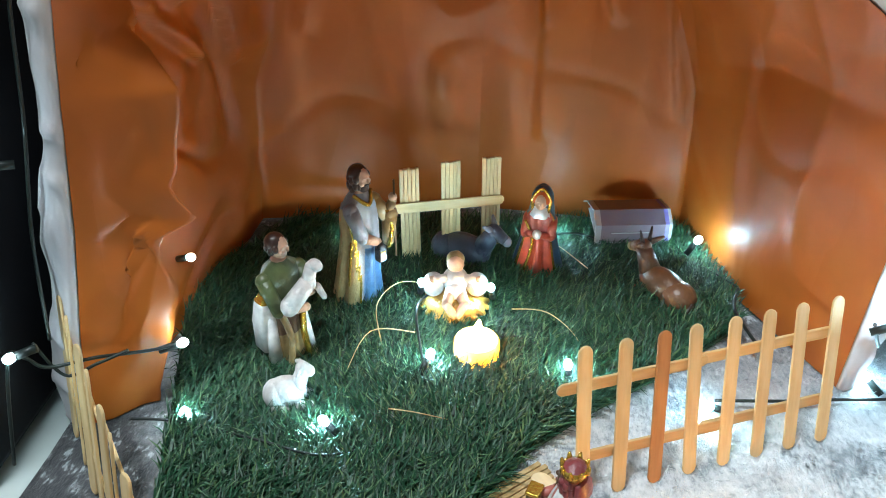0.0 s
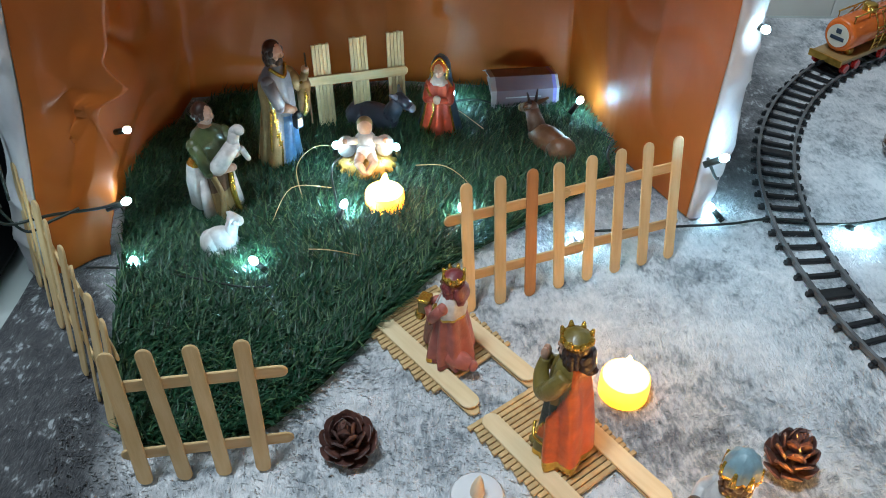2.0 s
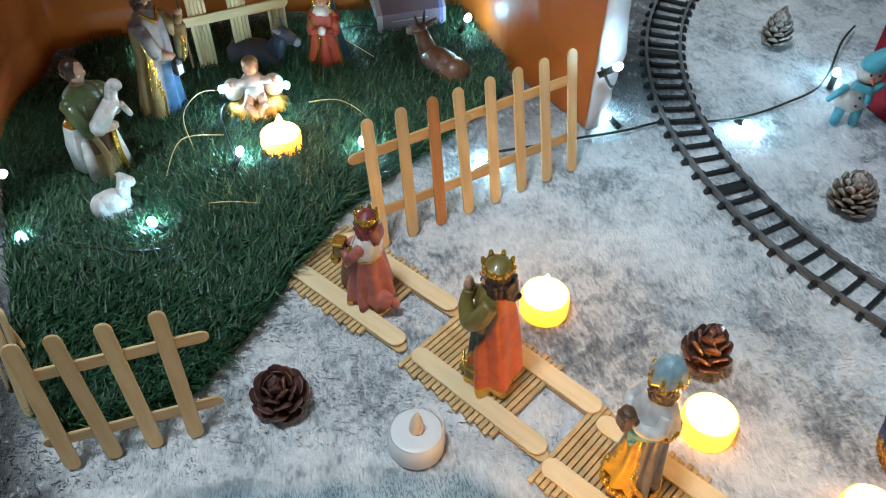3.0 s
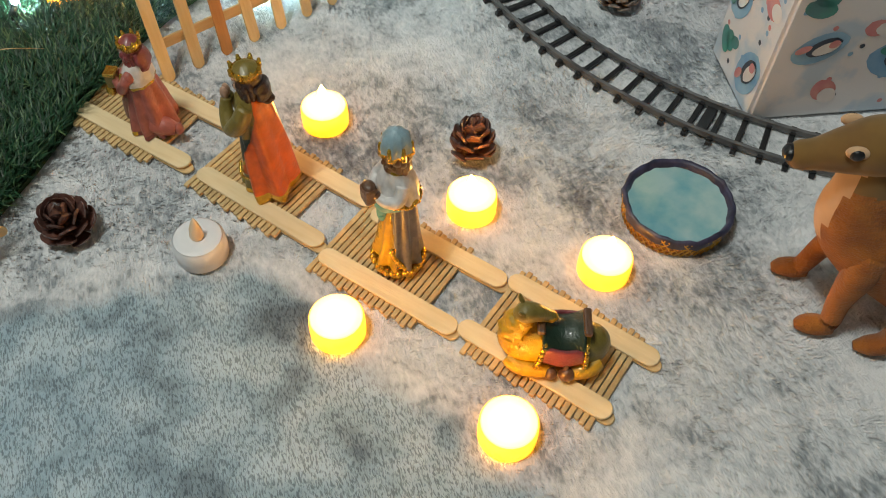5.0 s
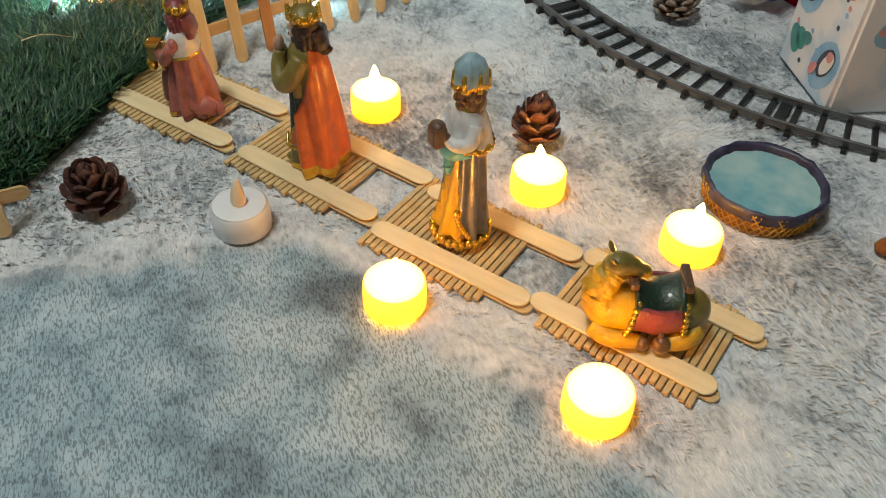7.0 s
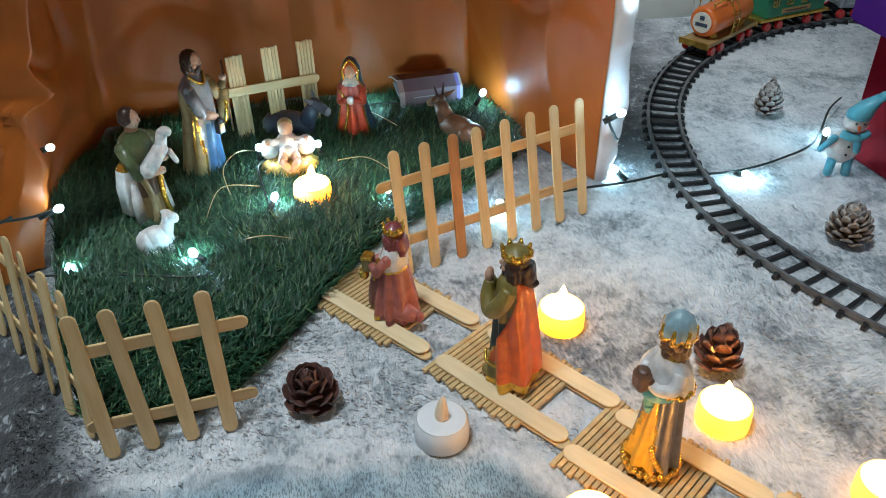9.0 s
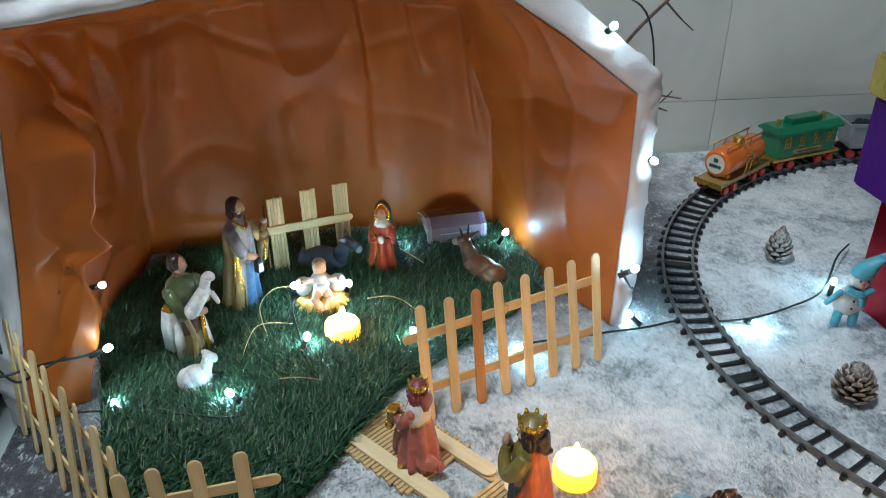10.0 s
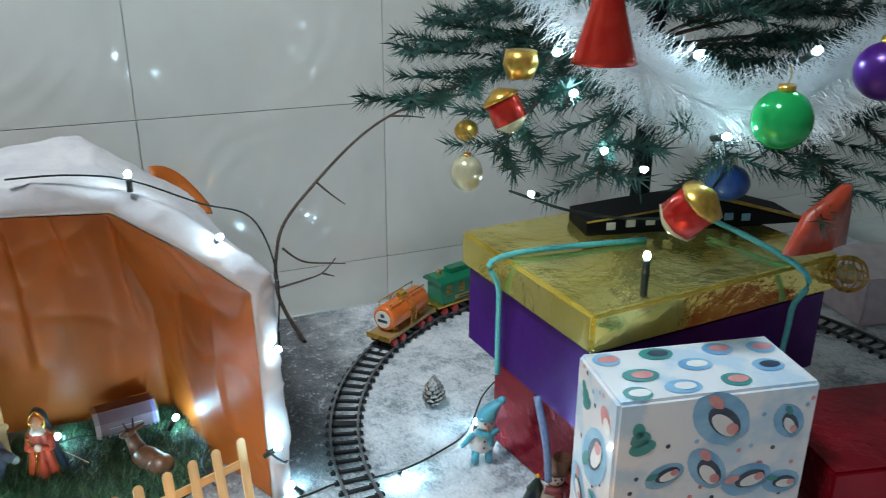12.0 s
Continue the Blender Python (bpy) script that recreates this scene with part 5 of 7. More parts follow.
def kneeling_woman(bm):
    # 0 red, 1 navy, 2 white, 3 gold, 4 skin, 5 orange
    def mantle(a, z):
        return math.radians(128 if z < 0.05 else 118) - abs((a - math.radians(90) + math.pi) % (2 * math.pi) - math.pi)

    def paint(a, z):
        c = mantle(a, z)
        return 3 if 0 < c < 0.13 or z < 0.003 else 1 if c > 0 else 0
    add_robe(bm, [(0.000, 0, 0.003, 0.0225, 0.0190), (0.010, 0, 0.003, 0.0205, 0.0175), (0.030, 0, 0.002, 0.0165, 0.0150), (0.048, 0, 0.001, 0.0135, 0.0115), (0.062, 0, 0, 0.0130, 0.0098), (0.068, 0, 0, 0.010, 0.0085), (0.073, 0, 0, 0.006, 0.006)],
             paint, 8, 0.15, 1.0, step=lambda a, z: 0.12 if mantle(a, z) > 0 else 0)
    add_loft(bm, [(0.062, 0, 0.004, 0.0125, 0.0105, 1), (0.074, 0, 0.004, 0.0105, 0.0095, 1), (0.084, 0, 0.004, 0.0098, 0.0085, 1), (0.0905, 0, 0.003, 0.0070, 0.0068, 1), (0.0945, 0, 0.002, 0.003, 0.003, 1)], folds=7, depth=0.07, phase=2)
    for s in (-1, 1):
        add_limb(bm, (s * 0.011, 0, 0.061), (s * 0.012, -0.008, 0.048), 0.0052, 0.0048, 0)
        add_limb(bm, (s * 0.012, -0.008, 0.048), (s * 0.003, -0.013, 0.050), 0.0042, 0.0030, 0)
    add_ball(bm, (0, -0.014, 0.051), (0.0045, 0.0035, 0.0050), 2)
    add_head(bm, (0, -0.0035, 0.081), 0.0078, 4, 5)
    add_loft(bm, [(0.066, 0, -0.004, 0.0090, 0.0080, 2), (0.071, 0, -0.0035, 0.0075, 0.0072, 2), (0.075, 0, -0.002, 0.0060, 0.0060, 2)], folds=6, depth=0.10)
    add_tube(bm, [(-0.0070, -0.004, 0.070), (-0.0078, -0.003, 0.082), (0, -0.003, 0.0925), (0.0078, -0.003, 0.082), (0.0070, -0.004, 0.070)], 0.0017, 6, 3, 8)
    add_tube(bm, [(-0.013, -0.006, 0.060), (-0.004, -0.012, 0.040), (-0.012, -0.014, 0.004)], 0.0016, 6, 3, 6)
    add_limb(bm, (0.001, -0.012, 0.004), (0.001, -0.008, 0.032), 0.0065, 0.0055, 0)


def infant_in_manger(bm):
    # 0 straw, 1 white, 2 skin, 3 tan hair
    add_loft(bm, [(0.000, 0, 0, 0.020, 0.017, 0), (0.008, 0, 0, 0.026, 0.022, 0), (0.016, 0, 0, 0.027, 0.023, 0), (0.020, 0, 0, 0.022, 0.018, 0), (0.021, 0, 0, 0.010, 0.008, 0)], seg=26, folds=12, depth=0.12)
    for i in range(16):
        a = 2 * math.pi * i / 16
        add_limb(bm, (0.017 * math.cos(a), 0.014 * math.sin(a), 0.018), (0.029 * math.cos(a + 0.2), 0.024 * math.sin(a + 0.2), 0.012), 0.0040, 0.0028, 0, 6)
    for s in (-1, 1):
        add_ball(bm, (s * 0.019, 0.006, 0.029), (0.010, 0.011, 0.011), 1)
        # arms in white paint, which stands for the glare of the bulbs beside them
        add_limb(bm, (s * 0.009, 0.002, 0.038), (s * 0.019, -0.003, 0.040), 0.0042, 0.0032, 1)
        add_ball(bm, (s * 0.0203, -0.004, 0.041), 0.0032, 2)
        add_limb(bm, (s * 0.004, -0.006, 0.029), (s * 0.008, -0.020, 0.026), 0.0055, 0.0042, 2)
        add_limb(bm, (s * 0.008, -0.020, 0.026), (s * 0.002, -0.027, 0.020), 0.0042, 0.0034, 2)
    add_ball(bm, (0, 0.006, 0.034), (0.0115, 0.0120, 0.0120), 1)
    add_ball(bm, (0, -0.006, 0.030), (0.0095, 0.0080, 0.0070), 1)
    add_ball(bm, (0, 0.008, 0.050), (0.0078, 0.0078, 0.0088), 2)
    add_ball(bm, (0, 0.0105, 0.0525), (0.0081, 0.0080, 0.0074), 3)


def lying_animal(bm, horns=False, ears=0.010):
    # 0 coat, 1 pale, 2 dark
    add_ball(bm, (0, 0, 0.016), (0.030, 0.0150, 0.0160), 0, 20, 12)
    add_ball(bm, (-0.018, 0, 0.015), (0.017, 0.0165, 0.0150), 0)
    add_limb(bm, (0.020, 0, 0.022), (0.032, 0, 0.040), 0.0105, 0.0075, 0)
    add_limb(bm, (0.032, 0, 0.042), (0.044, 0, 0.036), 0.0072, 0.0050, 0)
    add_ball(bm, (0.0465, 0, 0.0345), (0.0048, 0.0050, 0.0046), 1)
    for s in (-1, 1):
        add_limb(bm, (0.030, s * 0.006, 0.046), (0.026, s * (0.006 + ears), 0.050), 0.0030, 0.0016, 1 if not horns else 0)
        if horns:
            add_limb(bm, (0.031, s * 0.004, 0.048), (0.033, s * 0.007, 0.060), 0.0022, 0.0008, 2)
        add_limb(bm, (0.016, s * 0.012, 0.006), (0.034, s * 0.010, 0.005), 0.0055, 0.0040, 0)
        add_limb(bm, (-0.022, s * 0.014, 0.006), (-0.004, s * 0.017, 0.005), 0.0060, 0.0040, 0)
    add_limb(bm, (-0.034, 0, 0.016), (-0.036, 0.010, 0.004), 0.0025, 0.0018, 2)


def lamb(bm):
    # 0 white
    add_ball(bm, (0, 0, 0.0125), (0.0180, 0.0110, 0.0120), 0, 18, 10)
    add_ball(bm, (-0.009, 0, 0.0115), (0.0115, 0.0115, 0.0110), 0)
    add_limb(bm, (0.010, 0, 0.016), (0.0155, 0, 0.028), 0.0072, 0.0062, 0)
    add_limb(bm, (0.0155, 0, 0.030), (0.022, -0.001, 0.0285), 0.0062, 0.0042, 0)
    for s in (-1, 1):
        add_limb(bm, (0.014, s * 0.005, 0.033), (0.011, s * 0.009, 0.031), 0.0020, 0.0014, 0)
        add_limb(bm, (0.010, s * 0.008, 0.005), (0.021, s * 0.007, 0.004), 0.0042, 0.0034, 0)
        add_limb(bm, (-0.010, s * 0.009, 0.005), (0.001, s * 0.011, 0.0035), 0.0042, 0.0030, 0)


def king_kneeling(bm):
    # 0 rose, 1 white, 2 gold, 3 brown, 4 wine, 5 olive
    def paint(a, z):
        front = abs((a + math.radians(95) + math.pi) % (2 * math.pi) - math.pi)
        if z < 0.004:
            return 2 if front < 1.1 else 4
        return 4 if front < 0.55 and z < 0.035 else 0
    add_robe(bm, [(0.000, 0, -0.001, 0.0225, 0.0225), (0.010, 0, -0.001, 0.0215, 0.0215), (0.026, 0, -0.001, 0.0190, 0.0185), (0.042, 0, -0.001, 0.0165, 0.0150), (0.056, 0, -0.002, 0.0150, 0.0130), (0.066, 0, -0.002, 0.0140, 0.0115), (0.074, 0, -0.002, 0.008, 0.008)],
             paint, 8, 0.17, 1.8, 0.5)
    # white shoulder cape with a gold hem, split at the front
    add_robe(bm, [(0.0525, 0, -0.002, 0.0172, 0.0148), (0.0545, 0, -0.002, 0.0174, 0.0150), (0.060, 0, -0.002, 0.0168, 0.0142), (0.068, 0, -0.001, 0.0140, 0.0118), (0.075, 0, -0.001, 0.0085, 0.0082)],
             lambda a, z: 2 if z < 0.0555 else 1, 9, 0.05, 0.4)
    for s in (-1, 1):
        add_tube(bm, [(s * 0.010, -0.0125, 0.064), (s * 0.012, -0.0165, 0.052), (s * 0.011, -0.0185, 0.040)], 0.0017, 6, 2, 5)
        add_limb(bm, (s * 0.013, -0.004, 0.064), (s * 0.0135, -0.015, 0.050), 0.0058, 0.0052, 0)
        add_limb(bm, (s * 0.0135, -0.015, 0.050), (s * 0.004, -0.024, 0.052), 0.0048, 0.0036, 0)
    # raised knee, folded leg with its bare sole behind, trailing hem
    add_sweep(bm, [(-0.006, -0.006, 0.022, 0.011, 0.010), (-0.007, -0.018, 0.030, 0.010, 0.009), (-0.007, -0.024, 0.016, 0.008, 0.008), (-0.007, -0.026, 0.002, 0.008, 0.007)], 4)
    add_sweep(bm, [(0.010, 0.004, 0.010, 0.011, 0.010), (0.013, 0.016, 0.008, 0.009, 0.008), (0.013, 0.024, 0.006, 0.006, 0.006)], 0)
    add_ball(bm, (0.013, 0.027, 0.006), (0.005, 0.005, 0.006), 0)
    # gift casket held in front
    add_box(bm, (0.001, -0.028, 0.051), (0.012, 0.010, 0.013), 5, 0.0015)
    add_box(bm, (0.001, -0.028, 0.0585), (0.013, 0.011, 0.003), 2, 0.001)
    add_ball(bm, (0.003, -0.032, 0.040), (0.0055, 0.0050, 0.0065), 2)
    add_head(bm, (0, -0.003, 0.0815), 0.0098, 3, 4, 4, 0.9, -8)
    add_sweep(bm, [(0, 0.0050, 0.084, 0.0088, 0.006), (0, 0.0080, 0.074, 0.0105, 0.006), (0, 0.0090, 0.066, 0.0080, 0.004)], 4, 14, lumps=0.25)
    crown(bm, 0.0865, 0.0092, 2, 4)


def crown(bm, z, r, mi, cap):
    add_loft(bm, [(z, 0, 0, r, r, mi), (z + 0.006, 0, 0, r * 1.08, r * 1.08, mi), (z + 0.007, 0, 0, r * 0.9, r * 0.9, cap), (z + 0.010, 0, 0, r * 0.5, r * 0.5, cap), (z + 0.011, 0, 0, r * 0.1, r * 0.1, cap)], seg=18)
    for i in range(8):
        a = 2 * math.pi * i / 8
        add_limb(bm, (r * math.cos(a), r * math.sin(a), z + 0.005), (r * 1.12 * math.cos(a), r * 1.12 * math.sin(a), z + 0.0092), 0.0026, 0.0014, mi, 6)


def king_standing(bm):
    # 0 orange, 1 gold, 2 deepgreen, 3 olive, 4 brown, 5 skin
    def cloak(a, z):
        """Angle inside the cloak: narrow on the back at the shoulders, swept round the front below."""
        d = abs((a - math.radians(82) + math.pi) % (2 * math.pi) - math.pi)
        return math.radians((50 + 95 * max(0.0, min(1.0, (0.090 - z) / 0.060))) if z > 0.021 else 118) - d

    def paint(a, z):
        c = cloak(a, z)
        if c > 0:
            return 1 if z < 0.0105 or (c < 0.10 and z < 0.05) else 0
        if z < 0.012:
            return 1 if z < 0.004 or a < -2.2 else 3
        return 5 if z > 0.104 else 3 if z > 0.066 or z < 0.020 else 2
    add_robe(bm, [(0.000, 0.001, 0.001, 0.0178, 0.0175), (0.008, 0.001, 0.002, 0.0182, 0.0178), (0.030, 0.001, 0.002, 0.0172, 0.0165), (0.055, 0.000, 0.001, 0.0158, 0.0148), (0.075, 0, 0.000, 0.0148, 0.0135),
                  (0.092, 0, -0.001, 0.0142, 0.0120), (0.100, 0, -0.001, 0.0110, 0.0100), (0.105, 0, -0.001, 0.0060, 0.0060), (0.108, 0, -0.001, 0.005, 0.005)],
             paint, 6, 0.20, 4.6, 0.6, 72, 10, step=lambda a, z: (0.15 if cloak(a, z) > 0 else 0))
    add_tube(bm, [(0.020, -0.006, 0.024), (0.0135, -0.0165, 0.021), (0.004, -0.0200, 0.026)], 0.0012, 6, 1, 6)
    for s in (-1, 1):
        add_sweep(bm, [(s * 0.012, 0.000, 0.097, 0.0062, 0.0062), (s * 0.0165, -0.006, 0.084, 0.0072, 0.0072), (s * 0.0140, -0.0135, 0.076, 0.0070, 0.0068), (s * 0.0070, -0.0190, 0.084, 0.0054, 0.0054), (s * 0.002, -0.0195, 0.094, 0.0038, 0.0038)], 3, 14)
        add_ball(bm, (s * 0.0020, -0.0200, 0.0985), (0.0024, 0.0032, 0.0062), 5)
    add_ball(bm, (0.003, -0.016, 0.003), (0.0055, 0.0075, 0.0035), 3)
    add_ball(bm, (-0.007, -0.015, 0.003), (0.0055, 0.0075, 0.0035), 3)
    add_head(bm, (0, -0.001, 0.1135), 0.0104, 5, 4, 4, 1.3)
    add_sweep(bm, [(0, 0.0070, 0.114, 0.0085, 0.006), (0, 0.0095, 0.104, 0.0090, 0.006), (0, 0.0100, 0.096, 0.0060, 0.004)], 4, 14, lumps=0.25)
    crown(bm, 0.1190, 0.0100, 1, 3)


def king_bearing_gift(bm):
    # 0 steel, 1 gold, 2 ochre, 3 white, 4 sky, 5 brown, 6 paleblue
    def panel(a, z):
        """Angle inside the yellow under-robe that shows at the open front, wider at the foot."""
        return math.radians(18 + 34 * max(0.0, min(1.0, (0.060 - z) / 0.060))) - abs(a + math.radians(82))

    def paint(a, z):
        c = panel(a, z)
        if z < 0.0085:
            return 1
        if c > 0:
            return 2
        if c > -0.13 and z < 0.070:
            return 1
        return 5 if z > 0.106 else 3 if z > 0.080 else 0
    add_robe(bm, [(0.000, -0.001, -0.002, 0.0210, 0.0205), (0.008, -0.001, -0.002, 0.0205, 0.0195), (0.025, 0, -0.001, 0.0180, 0.0165), (0.050, 0, 0, 0.0158, 0.0138), (0.072, 0, 0, 0.0148, 0.0125), (0.084, 0, 0, 0.0150, 0.0122), (0.097, 0, 0, 0.0135, 0.0108), (0.105, 0, 0, 0.008, 0.008), (0.110, 0, 0, 0.006, 0.006)],
             paint, 9, 0.15, 0.8, 0.2, step=lambda a, z: -0.05 if panel(a, z) > 0 else 0)
    # ruffled gold border along the opening and the hem
    for i in range(9):
        t = i / 8
        a = math.radians(-46 + 12 * t + 26 * t * t)
        add_ball(bm, (0.0188 * math.cos(a), -0.001 + 0.0185 * math.sin(a), 0.030 - 0.023 * t), (0.0024, 0.0024, 0.0034), 1, 8, 6)
    for i in range(26):
        a = 2 * math.pi * i / 26
        add_ball(bm, (-0.001 + 0.0212 * math.cos(a), -0.002 + 0.0206 * math.sin(a), 0.0040 + 0.0010 * (i % 2)), (0.0030, 0.0030, 0.0036), 1, 8, 5)
    # blue sash tied under the gift
    add_sweep(bm, [(-0.012, -0.009, 0.076, 0.004, 0.005), (-0.004, -0.0145, 0.074, 0.005, 0.006), (0.006, -0.0138, 0.076, 0.005, 0.006), (0.0145, -0.006, 0.079, 0.004, 0.004)], 4, 14)
    add_sweep(bm, [(0.002, -0.0150, 0.075, 0.004, 0.003), (0.003, -0.0160, 0.066, 0.004, 0.003), (0.002, -0.0155, 0.058, 0.002, 0.002)], 4, 12)
    # pale cape with a knotted gold hem
    add_robe(bm, [(0.0785, 0.001, 0, 0.0182, 0.0150), (0.0815, 0.001, 0, 0.0188, 0.0154), (0.088, 0, 0, 0.0182, 0.0146), (0.096, 0, 0, 0.0155, 0.0122), (0.103, 0, 0, 0.0105, 0.0094), (0.108, 0, 0, 0.0075, 0.0075)],
             lambda a, z: 1 if z < 0.0822 or z > 0.1045 else 3, 9, 0.08, 0.7)
    for i in range(34):
        a = 2 * math.pi * i / 34
        add_ball(bm, (0.001 + 0.0184 * math.cos(a), 0.0151 * math.sin(a), 0.0798 + 0.0008 * (i % 3)), (0.0022, 0.0022, 0.0024), 1, 8, 5)
    for s in (-1, 1):
        add_sweep(bm, [(s * 0.0125, -0.002, 0.096, 0.0052, 0.0052), (s * 0.0160, -0.008, 0.087, 0.0052, 0.0050), (s * 0.0100, -0.0155, 0.084, 0.0042, 0.0042), (s * 0.004, -0.0190, 0.087, 0.0034, 0.0034)], 3, 14)
        add_ball(bm, (s * 0.004, -0.0195, 0.088), (0.0036, 0.0036, 0.0034), 5)
    add_box(bm, (0, -0.0235, 0.0885), (0.0120, 0.0105, 0.0150), 5, 0.0030)
    add_ball(bm, (0, -0.0235, 0.0960), (0.0060, 0.0052, 0.0026), 5)
    add_head(bm, (0, -0.001, 0.1145), 0.0102, 5, 5, 5, 0.9)
    add_loft(bm, [(0.1175, 0, 0, 0.0106, 0.0110, 1), (0.1205, 0, 0, 0.0110, 0.0113, 1), (0.1215, 0, 0, 0.0108, 0.0110, 6), (0.128, 0, 0, 0.0108, 0.0110, 6), (0.1335, 0, 0, 0.0092, 0.0092, 6), (0.1375, 0, 0, 0.0050, 0.0050, 6), (0.139, 0, 0, 0.002, 0.002, 6)], seg=36, folds=8, depth=0.16)
    for i in range(7):
        a = 2 * math.pi * i / 7
        add_limb(bm, (0.0108 * math.cos(a), 0.0110 * math.sin(a), 0.1195), (0.0112 * math.cos(a), 0.0114 * math.sin(a), 0.1290), 0.0026, 0.0014, 1, 6)


def camel(bm):
    # 0 ochre, 1 deepgreen, 2 red, 3 gold, 4 brown, 5 olive
    add_sweep(bm, [(-0.043, 0, 0.016, 0.004, 0.005), (-0.036, 0, 0.018, 0.0135, 0.016), (-0.022, 0, 0.021, 0.0170, 0.0205), (-0.004, 0, 0.023, 0.0160, 0.0215), (0.014, 0, 0.022, 0.0165, 0.0205), (0.030, 0, 0.021, 0.0160, 0.0200), (0.041, 0, 0.018, 0.0110, 0.0150), (0.045, 0, 0.016, 0.004, 0.006)],
              0, 24, 6, lambda c, t, a: 5 if c.x < -0.024 and c.z > 0.008 else 0)
    # shaggy neck, bent back, and the head looking over the shoulder
    add_sweep(bm, [(0.030, 0, 0.022, 0.0145, 0.013), (0.037, 0, 0.036, 0.0130, 0.0125), (0.034, 0, 0.050, 0.0105, 0.0105), (0.028, 0, 0.058, 0.0085, 0.0085)], 0, 40, 14, None, 0.22)
    add_sweep(bm, [(0.036, 0, 0.058, 0.0050, 0.0050), (0.030, 0, 0.062, 0.0088, 0.0082), (0.021, -0.001, 0.061, 0.0078, 0.0072), (0.013, -0.002, 0.0565, 0.0056, 0.0054), (0.007, -0.003, 0.053, 0.0052, 0.0046), (0.004, -0.003, 0.051, 0.0026, 0.0024)], 5, 16, 5, lambda c, t, a: 5 if c.z > 0.0565 else 0)
    add_tube(bm, [(0.020, -0.0085, 0.0575), (0.028, -0.0095, 0.0535), (0.036, -0.0070, 0.0520)], 0.0012, 6, 4, 5)
    for s in (-1, 1):
        add_sweep(bm, [(0.031, s * 0.005, 0.067, 0.0020, 0.0014), (0.034, s * 0.0075, 0.0715, 0.0024, 0.0014), (0.035, s * 0.0085, 0.0745, 0.0008, 0.0008)], 5, 8, 4)
        add_sweep(bm, [(0.040, s * 0.010, 0.010, 0.006, 0.007), (0.030, s * 0.0165, 0.0075, 0.0068, 0.0072), (0.014, s * 0.0190, 0.0065, 0.0060, 0.0062), (0.004, s * 0.0185, 0.0055, 0.0045, 0.005)], 0, 14)
        add_sweep(bm, [(-0.036, s * 0.012, 0.012, 0.006, 0.009), (-0.026, s * 0.0175, 0.009, 0.0072, 0.0082), (-0.012, s * 0.0195, 0.0065, 0.0060, 0.0062), (-0.006, s * 0.0190, 0.0055, 0.0045, 0.005)], 0, 14)
        add_ball(bm, (0.004, s * 0.0215, 0.0065), (0.0055, 0.0050, 0.0055), 4)
        add_ball(bm, (-0.009, s * 0.0225, 0.0080), (0.0070, 0.0060, 0.0070), 4)
        add_tube(bm, [(-0.007, s * 0.019, 0.022), (-0.008, s * 0.0215, 0.012)], 0.0026, 6, 4, 3)
        # red blanket with gold fringes under the saddle cloth
        add_sweep(bm, [(0.012, s * 0.0165, 0.028, 0.0035, 0.011), (-0.004, s * 0.0188, 0.026, 0.0035, 0.012), (-0.020, s * 0.0170, 0.028, 0.0035, 0.011)], 2, 14)
        for x, e in ((0.012, 0.017), (-0.021, -0.023)):
            for i in range(7):
                t = i / 6
                add_ball(bm, (x + (e - x) * t, s * (0.0155 + 0.0050 * math.sin(2.2 * t)), 0.040 - 0.027 * t), (0.0026, 0.0024, 0.0030), 3, 8, 6)
    # saddle cloth, hollow between two wooden pommels
    top = []
    for i in range(13):
        x = 0.014 - 0.034 * i / 12
        h = 0.0445 + 0.008 * (abs(x + 0.003) / 0.018) ** 2
        top.append([bm.verts.new((x, y, h - 0.010 * (abs(y) / 0.018) ** 2.2)) for y in (-0.0185, -0.016, -0.012, -0.006, 0, 0.006, 0.012, 0.016, 0.0185)])
    low = [[bm.verts.new(v.co + Vector((0, 0, -0.009))) for v in row] for row in top]
    for A, B in ((top, 1), (low, -1)):
        for r1, r2 in zip(A, A[1:]):
            for j in range(8):
                f = bm.faces.new((r1[j], r1[j + 1], r2[j + 1], r2[j])[::B])
                f.material_index, f.smooth = 1, True
    for j in (0, 8):
        for i in range(12):
            bm.faces.new((top[i][j], top[i + 1][j], low[i + 1][j], low[i][j])).material_index = 1
    for i in (0, 12):
        for j in range(8):
            bm.faces.new((top[i][j], top[i][j + 1], low[i][j + 1], low[i][j])).material_index = 1
    for x in (-0.021, 0.016):
        add_box(bm, (x, 0, 0.0515), (0.0065, 0.024, 0.0060), 4, 0.0018)
    add_tube(bm, [(0.016, -0.010, 0.052), (0.024, -0.0155, 0.046), (0.034, -0.0150, 0.038), (0.026, -0.0165, 0.030), (0.014, -0.018, 0.030)], 0.0012, 6, 4, 6)
    bmesh.ops.recalc_face_normals(bm, faces=bm.faces)


figurine("joseph_figurine", pose(-0.104, 0.652, 0.004, 0, 0, 48) @ Matrix.Diagonal((0.98, 0.98, 0.97, 1)), "painted standing robed man figurine holding a small lantern", standing_man, ("blue", "grey", "tan", "gold", "skin", "hair", "brown", "yellow", "black"))
figurine("shepherd_figurine", pose(-0.152, 0.566, 0.004, 0, 0, 48), "painted shepherd figurine carrying a white lamb on grass", shepherd, ("green", "white", "tan", "gold", "skin", "hair", "brown"))
figurine("mary_figurine", pose(0.053, 0.712, 0.004, 0, 0, -12), "painted kneeling woman figurine in red dress and blue cloak", kneeling_woman, ("red", "navy", "white", "gold", "skin", "orange"))
